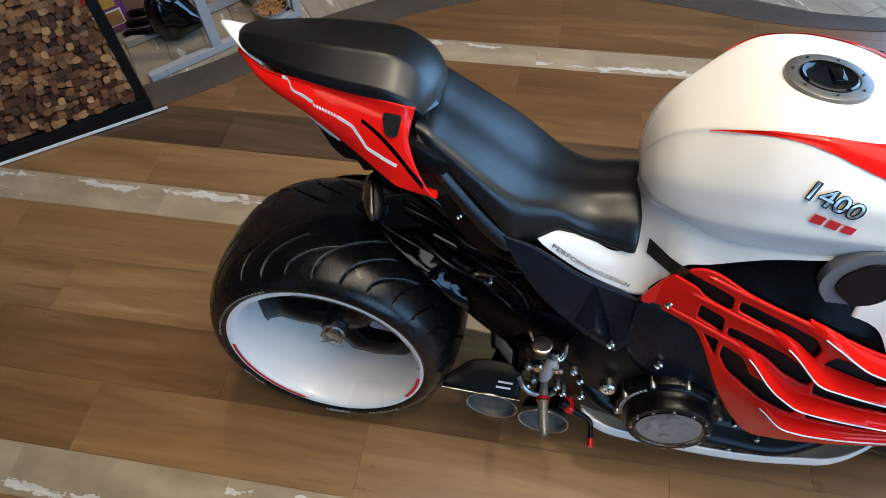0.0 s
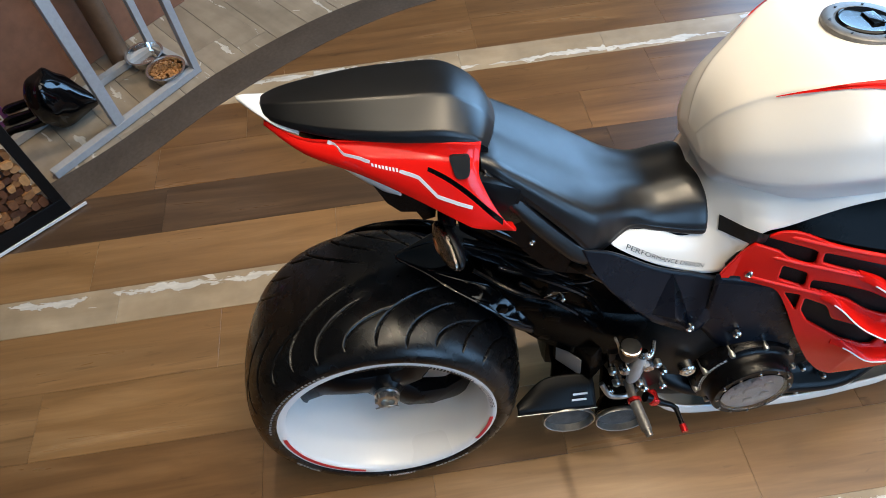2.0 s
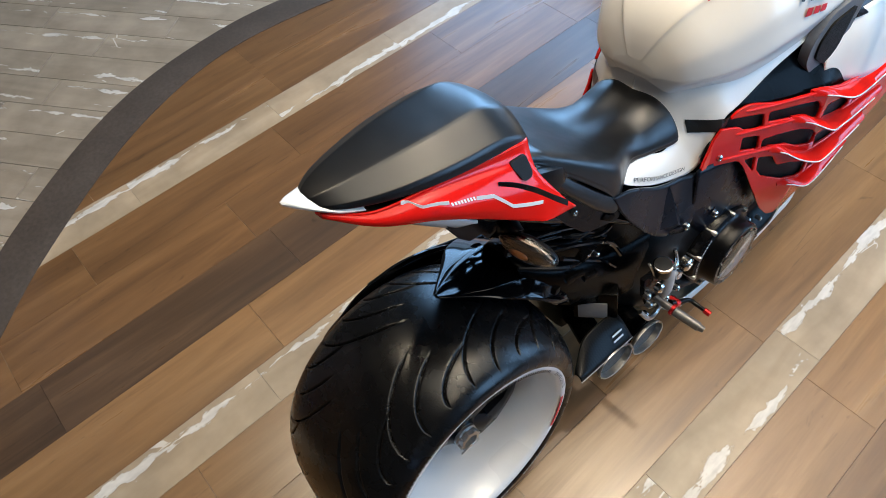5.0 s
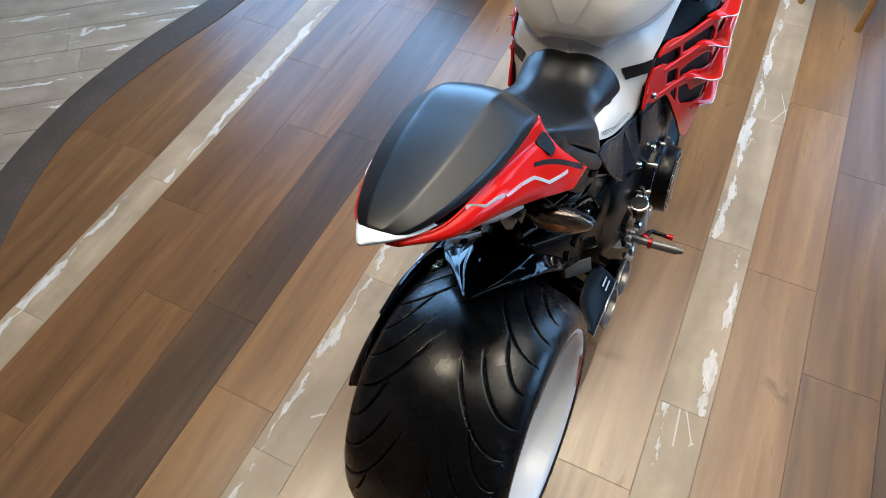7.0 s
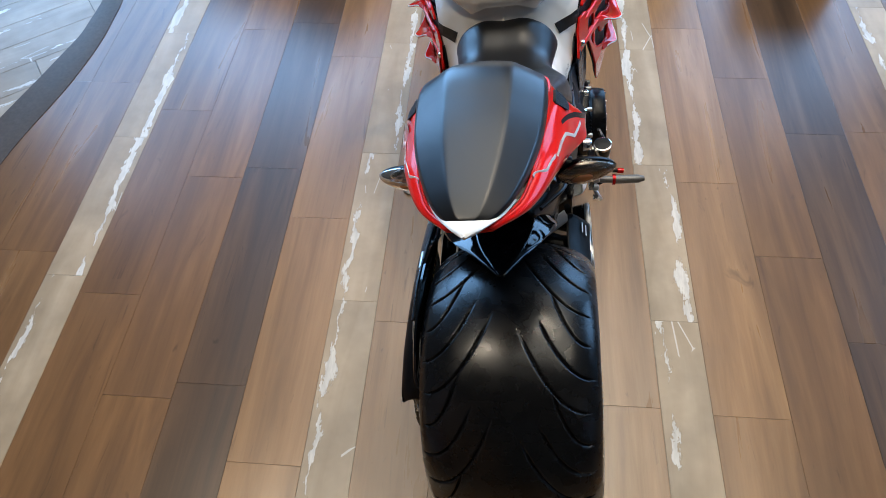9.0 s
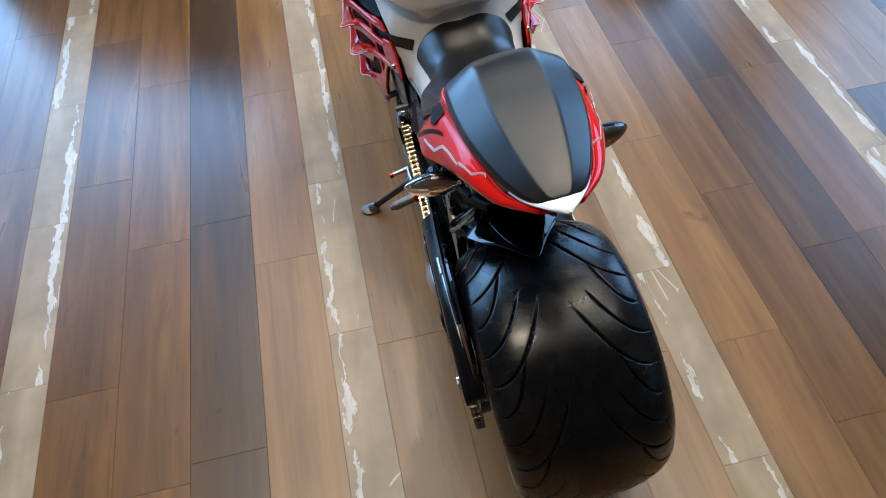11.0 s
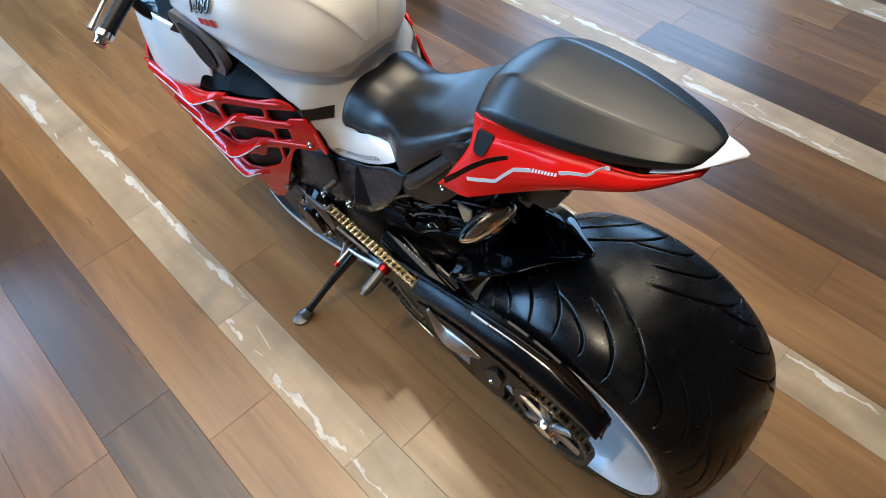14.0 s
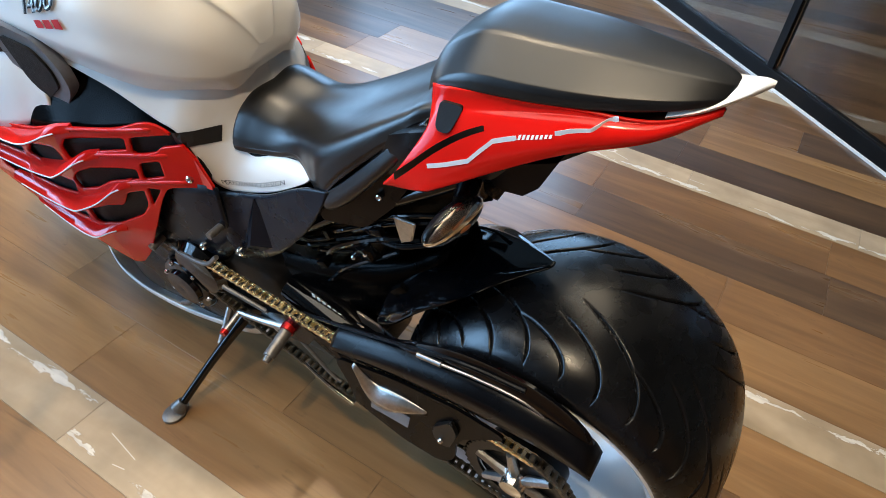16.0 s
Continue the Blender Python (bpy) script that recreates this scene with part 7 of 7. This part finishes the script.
# bright food packet
pk = bmesh.new()
box(pk, (0, 0, 0.15), (0.20, 0.07, 0.30), None, 0.015)
packet = part("food_packet", pk, speckled("packet_purple", (0.22, 0.05, 0.22), 0.3, 12, 0.5, coat=0.4), None, smooth=True)
packet.matrix_world = Matrix.Translation((-1.36, -1.50, 0.0)) @ pose(0, 0, 0, 0, 0, -43)
tagged(packet, "glossy printed pet food packet with coloured patches", "packet")
M["packetblue"] = speckled("packet_blue", (0.03, 0.06, 0.42), 0.3, 40, 0.5)
M["packetyellow"] = speckled("packet_yellow", (0.55, 0.30, 0.04), 0.3, 40, 0.5)
for key, c, size in (("decalred", (-0.04, 0.036, 0.262), (0.10, 0.002, 0.03)), ("decalwhite", (0.05, 0.036, 0.25), (0.07, 0.002, 0.045)), ("packetblue", (-0.03, 0.036, 0.205), (0.12, 0.002, 0.055)), ("decalred", (0.06, 0.036, 0.19), (0.05, 0.002, 0.05)),
                     ("packetyellow", (0.0, 0.036, 0.145), (0.13, 0.002, 0.05)), ("decalwhite", (0.0, 0.036, 0.07), (0.15, 0.002, 0.075)), ("kibble", (0.0, 0.0375, 0.07), (0.135, 0.002, 0.06))):
    bm = bmesh.new()
    box(bm, c, size)
    part("printed_patch", bm, M[key], packet, smooth=False)

# glass partition in a black frame
GP0, GP1 = Vector((3.62, 1.09, 0)), Vector((1.35, -1.31, 0))
gdir = (GP1 - GP0)
glen = gdir.length
gang = math.degrees(math.atan2(gdir.y, gdir.x))
glass_wall = new("glass_partition")
glass_wall.matrix_world = Matrix.Translation(GP0) @ pose(0, 0, 0, 0, 0, gang)
tagged(glass_wall, "dark tinted glass partition in a slim black frame", "partition", kind="structure")
PANES = (0.0, 1.60, glen)
bm = bmesh.new()
box(bm, (glen / 2, 0, 0.045), (glen, 0.05, 0.07), None, 0.003)
part("bottom_rail", bm, M["blackframe"], glass_wall, smooth=False)
bm = bmesh.new()
box(bm, (glen / 2, -0.028, 0.006), (glen, 0.006, 0.012))
part("white_edging", bm, M["decalwhite"], glass_wall, "thin white strip along the floor", smooth=False)
bm = bmesh.new()
box(bm, (glen / 2, 0, 2.33), (glen, 0.05, 0.06), None, 0.003)
part("top_rail", bm, M["blackframe"], glass_wall, smooth=False)
for x in PANES:
    bm = bmesh.new()
    box(bm, (x, 0, 1.19), (0.045, 0.046, 2.22), None, 0.003)
    part("post", bm, M["blackframe"], glass_wall, smooth=False)
for a, b in zip(PANES, PANES[1:]):
    bm = bmesh.new()
    box(bm, ((a + b) / 2, 0, 1.19), (b - a - 0.046, 0.008, 2.22))
    pn = part("pane", bm, M["tint"], glass_wall, smooth=False)
    pn.visible_shadow = False

# dark cabinet ahead
cab = new("low_cabinet")
cab.matrix_world = Matrix.Translation((-0.93, 2.455, 0)) @ pose(0, 0, 0, 0, 0, 156)
tagged(cab, "dark brown wooden low cabinet standing on the plank floor", "cabinet")
for name, c, size, key in (("plinth", (0.6, -0.22, 0.03), (1.18, 0.42, 0.06), "blackframe"), ("body", (0.6, -0.225, 0.41), (1.2, 0.45, 0.70), "furniture"), ("top", (0.6, -0.225, 0.775), (1.24, 0.48, 0.03), "furniture")):
    bm = bmesh.new()
    box(bm, c, size, None, 0.004)
    part(name, bm, M[key], cab, smooth=False)
for k in range(3):
    bm = bmesh.new()
    box(bm, (0.2 + 0.4 * k, 0.009, 0.41), (0.385, 0.018, 0.66), None, 0.003)
    dr = part("door", bm, M["furniture"], cab, smooth=False)
    bm = bmesh.new()
    tube(bm, [(0.06 + 0.4 * k, 0.03, 0.5), (0.06 + 0.4 * k, 0.03, 0.6)], 0.006, 10)
    part("handle", bm, M["steel"], dr, "metal handle")

# wooden chair ahead
chair = new("wooden_chair")
chair.matrix_world = Matrix.Translation((0.62, 2.26, 0)) @ pose(0, 0, 0, 0, 0, -25)
tagged(chair, "honey-coloured wooden chair with tapered legs", "chair")
for lx, ly, dx, dy in ((-0.13, 0.0, 0.03, 0.05), (0.13, 0.0, -0.03, 0.05), (-0.16, 0.36, 0.03, -0.03), (0.16, 0.36, -0.03, -0.03)):
    bm = bmesh.new()
    tube(bm, [(lx, ly, 0.0), (lx + dx, ly + dy, 0.43)], [0.013, 0.021], 14)
    part("leg", bm, M["chairwood"], chair)
bm = bmesh.new()
lathe(bm, [(0.19, 0.425), (0.20, 0.435), (0.20, 0.45), (0.19, 0.458), (0.0, 0.452)], Matrix.Translation((0, 0.19, 0)), 40)
part("seat", bm, M["chairwood"], chair)
bm = bmesh.new()
tube(bm, [(-0.15, 0.36, 0.45), (-0.16, 0.42, 0.80), (0.0, 0.45, 0.84), (0.16, 0.42, 0.80), (0.15, 0.36, 0.45)], 0.014, 12, n=40)
part("backrest", bm, M["chairwood"], chair)
bm = bmesh.new()
box(bm, (0, 0, 0.2), (0.36, 0.34, 0.40), None, 0.02)
blk = part("black_box", bm, M["black"], None)
blk.matrix_world = Matrix.Translation((1.26, 2.24, 0)) @ pose(0, 0, 0, 0, 0, -8)
tagged(blk, "plain black box standing on the plank floor", "box")

# ---- the floor ----
bm = bmesh.new()
box(bm, ((X0 + X1) / 2, (Y0 + Y1) / 2, -0.06), (X1 - X0 + 2 * T, Y1 - Y0 + 2 * T, 0.08))
floor = tagged(part("floor", bm, M["grout"], None, smooth=False), "wood-look plank floor with pale painted planks between brown ones", "floor", kind="structure")
INNER = [(-0.30, -2.0), (-0.93, -1.05), (-1.36, -0.56), (-1.69, -0.07), (-1.855, 0.40), (-1.85, 0.85), (-1.76, 1.30), (-1.735, 1.65), (-1.80, 1.98), (-2.2, 2.6), (-3.2, 3.3)]
OUTER = [(-0.48, -2.1), (-1.08, -1.12), (-1.57, -0.57), (-1.90, -0.03), (-2.015, 0.50), (-1.99, 0.95), (-1.89, 1.38), (-1.84, 1.65), (-1.89, 2.02), (-2.28, 2.68), (-3.3, 3.4)]
ci, co = spline(INNER, 120), spline(OUTER, 120)
cm = (ci + co) / 2


def edge_x(y):
    """Where the brown planks end, at y."""
    return float(np.interp(y, cm[:, 1], cm[:, 0]))


for name, i0, i1, key, label in (("floor_border", 0, 80, "border", "dark stone border strip, curved"), ("floor_border", 80, 120, "border", "dark stone border strip, curved")):
    bm = bmesh.new()
    rowsv = []
    for i in range(i0, min(i1 + 1, 120)):
        a, b = ci[i], co[i]
        rowsv.append([bm.verts.new((*p, z)) for p, z in ((a, -0.01), (a, 0.002), (a + (b - a) * 0.03, 0.0032), (b + (a - b) * 0.03, 0.0032), (b, 0.002), (b, -0.01))])
    for p, q in zip(rowsv, rowsv[1:]):
        for j in range(5):
            bm.faces.new((p[j], p[j + 1], q[j + 1], q[j]))
    ob = part(name, bm, M[key], None, flat_above=25)
    tagged(ob, label, "floor border", kind="structure")

PITCH, LONG, GAP = 0.1357, 0.602, 0.0006


def plank_mesh(name, w, l, mat):
    """One plank, its top at z = 0, with a small chamfer."""
    me = bpy.data.meshes.new(name)
    v, c = [], 0.0005
    for x, y, z in ((w / 2 - c, l / 2 - c, 0), (w / 2, l / 2, -c), (w / 2, l / 2, -0.012)):
        v += [(-x, -y, z), (x, -y, z), (x, y, z), (-x, y, z)]
    f = [(0, 1, 2, 3)]
    for k in (0, 4):
        f += [(k + i, k + 4 + i, k + 4 + (i + 1) % 4, k + (i + 1) % 4) for i in range(4)]
    me.from_pydata(v, [], f)
    me.materials.append(mat)
    return me


# one narrow pale plank, then four wide brown ones, and so on across the floor
WIDE, BROWN = 1.5 * PITCH, 0.808
TONES = {(-1, 0): 1, (-1, 1): 1, (-1, 2): 2, (-1, 3): 0, (0, 0): 0, (0, 1): 0, (0, 2): 1, (0, 3): 0, (1, 0): 0, (1, 1): 1, (1, 2): 2, (1, 3): 1, (-2, 0): 1, (-2, 1): 0, (-2, 2): 1, (-2, 3): 1}
SHIFT = {(-1, 0): 0.339, (-1, 1): 0.015, (-1, 2): 0.064, (-1, 3): 0.662, (0, 0): 0.29, (0, 3): 0.071, (1, 0): 0.06, (1, 1): 0.58, (1, 2): 0.298, (1, 3): 0.314, (0, -1): 0.355, (1, -1): 0.338, (-1, -1): 0.398, (2, -1): 0.025}
WHOLE = [plank_mesh("plank", WIDE - GAP, BROWN - GAP, m) for m in WOOD] + [plank_mesh("plank", PITCH - GAP, LONG - GAP, PALE)]
rnd = random.Random(12)
far_v, far_f = [[], [], [], []], [[], [], [], []]
for bay, slot in [(b, s) for b in range(-6, 6) for s in range(-1, 4)]:
    x0 = -0.527 + PITCH * 7 * bay + (0 if slot < 0 else PITCH + WIDE * slot)
    wide, long = (PITCH, LONG) if slot < 0 else (WIDE, BROWN)
    shift = SHIFT.get((bay, slot), rnd.uniform(0, long))
    if x0 < X0 or x0 + wide > X1:
        continue
    for k in range(-9, 12):
        y0 = shift + k * long
        tone = 3 if slot < 0 else TONES.get((bay, slot), rnd.choice((0, 0, 1, 1, 2)))
        if tone < 3 and rnd.random() < (0.0 if tone == 2 else 0.07):
            tone = rnd.choice((0, 1, 1))
        if y0 < Y0 or y0 + long > Y1:
            continue
        ys = np.linspace(y0 + GAP / 2, y0 + long - GAP / 2, 9)
        lim = [edge_x(y) for y in ys]
        a, b = x0 + GAP / 2, x0 + wide - GAP / 2
        if min(lim) > b:
            continue
        if max(lim) < a:
            if -2.0 < x0 < 2.6 and -1.7 < y0 < 2.5:
                ob = new("plank", WHOLE[tone])
                ob.parent = floor
                ob.location = (x0 + wide / 2, y0 + long / 2, 0)
            else:
                n = len(far_v[tone])
                far_v[tone] += [(a, ys[0], 0), (b, ys[0], 0), (b, ys[-1], 0), (a, ys[-1], 0), (a, ys[0], -0.012), (b, ys[0], -0.012), (b, ys[-1], -0.012), (a, ys[-1], -0.012)]
                far_f[tone] += [tuple(n + i for i in q) for q in ((0, 1, 2, 3), (0, 4, 5, 1), (1, 5, 6, 2), (2, 6, 7, 3), (3, 7, 4, 0))]
            continue
        # a plank cut along the border
        cx, cy = x0 + wide / 2, y0 + long / 2
        vs, fs = [], []
        for y, e in zip(ys, lim):
            l = min(max(a, e), b)
            vs += [(l - cx, y - cy, 0), (b - cx, y - cy, 0), (l - cx, y - cy, -0.012), (b - cx, y - cy, -0.012)]
        for i in range(8):
            j = 4 * i
            if vs[j + 1][0] - vs[j][0] + vs[j + 5][0] - vs[j + 4][0] > 1e-5:
                fs += [(j, j + 1, j + 5, j + 4), (j, j + 4, j + 6, j + 2), (j + 1, j + 3, j + 7, j + 5)]
        if fs:
            ob = obj("plank", vs, fs, (*WOOD, PALE)[tone], floor, smooth=False)
            ob.location = (cx, cy, 0)
for t in range(4):
    if far_f[t]:
        tagged(obj("far_planks", far_v[t], far_f[t], (*WOOD, PALE)[t], floor, smooth=False), kind="stuff")

# pale planks outside the border, laid aslant, a hair lower
GREY_WHOLE = plank_mesh("pale_plank", 0.1565 - 0.0022, LONG - 0.0022, GREY)
ANG = radians(-53)
ux, uy = Vector((math.cos(ANG), math.sin(ANG))), Vector((-math.sin(ANG), math.cos(ANG)))  # across, along
far_gv, far_gf = [], []
for c in range(-40, 40):
    sh = rnd.uniform(0, LONG)
    for k in range(-14, 14):
        p = Vector((-1.9, 0.2)) + ux * (0.1565 * c) + uy * (LONG * k + sh)
        if not (X0 + 0.35 < p.x < -0.2 and Y0 + 0.35 < p.y < Y1 - 0.35) or p.x > edge_x(p.y) + 0.34:
            continue
        if -3.2 < p.x and -1.7 < p.y < 2.3:
            ob = new("pale_plank", GREY_WHOLE)
            ob.parent = floor
            ob.matrix_local = Matrix.Translation((p.x, p.y, -0.003)) @ pose(0, 0, 0, 0, 0, -53)
        else:
            n = len(far_gv)
            for sx, sy in ((-1, -1), (1, -1), (1, 1), (-1, 1)):
                q = p + ux * (sx * 0.0770) + uy * (sy * 0.2998)
                far_gv.append((q.x, q.y, -0.003))
            far_gf.append((n, n + 1, n + 2, n + 3))
tagged(obj("far_planks", far_gv, far_gf, GREY, floor, smooth=False), kind="stuff")

# mosaic pieces of the board
rnd = random.Random(5)
SLICES = []
for k in range(6):
    bm = bmesh.new()
    n = 12
    top = []
    for i in range(n):
        a = 2 * math.pi * (i + 0.5) / n
        r = 1 / (abs(math.cos(a)) ** 3.4 + abs(math.sin(a)) ** 3.4) ** (1 / 3.4) * (1 + 0.07 * rnd.uniform(-1, 1))
        top.append(bm.verts.new(((0.0128 + 0.0022 * (k % 3)) * r * math.cos(a), 0.0, (0.0122 - 0.0012 * (k % 2)) * r * math.sin(a))))
    low = [bm.verts.new((v.co.x * 1.06, -0.02, v.co.z * 1.06)) for v in top]
    bm.faces.new(top)
    for i in range(n):
        bm.faces.new((top[i], low[i], low[(i + 1) % n], top[(i + 1) % n]))
    tmp = part("mosaic_piece", bm, WOOD[0], None, smooth=False)
    SLICES.append(tmp.data)
    bpy.data.objects.remove(tmp)


def slice_material():
    m, nt, b = nodes("wood_slice", 0.55)
    vec, _, r = shifted(nt, (1, 1, 1))
    base = ramp(nt, r, [(0.0, (0.045, 0.014, 0.006)), (0.45, (0.14, 0.050, 0.018)), (0.78, (0.29, 0.125, 0.044)), (1.0, (0.50, 0.26, 0.10))])
    n1 = tex(nt, vec, 120, 4, 0.6)
    base = mix(nt, 0.5, base, ramp(nt, n1, [(0.3, (0.3,) * 3), (0.7, (0.7,) * 3)]), "OVERLAY")
    nt.links.new(base, b.inputs["Base Color"])
    bump(nt, b, n1, 0.3, 0.001)
    return m


SM = slice_material()
for me in SLICES:
    me.materials.clear()
    me.materials.append(SM)
count, rest_v, rest_f = 0, [], []
for r in range(44):
    for c in range(38):
        x = 0.052 + 0.0265 * c + rnd.uniform(-0.004, 0.004) + (0.013 if r % 2 else 0)
        z = 0.068 + 0.0262 * r + rnd.uniform(-0.004, 0.004)
        if x > BW - 0.068 or z > BH - 0.068:
            continue
        me = SLICES[rnd.randrange(6)]
        d, s = rnd.uniform(0.002, 0.028), rnd.uniform(0.85, 1.15)
        m = Matrix.Translation((x, d, z)) @ pose(0, 0, 0, rnd.uniform(-8, 8), rnd.choice((0, 90, 180)) + rnd.uniform(-9, 9), rnd.uniform(-8, 8)) @ Matrix.Diagonal((s, 1, s, 1))
        if count < 300 and x < 0.56 and z < 0.56:
            ob = new("mosaic_piece", me)
            ob.parent = board
            ob.matrix_local = m
            count += 1
        else:
            n = len(rest_v)
            rest_v += [tuple(m @ v.co) for v in me.vertices]
            rest_f += [tuple(n + i for i in p.vertices) for p in me.polygons]
tagged(obj("mosaic_rest", rest_v, rest_f, SM, board, smooth=False), kind="stuff")
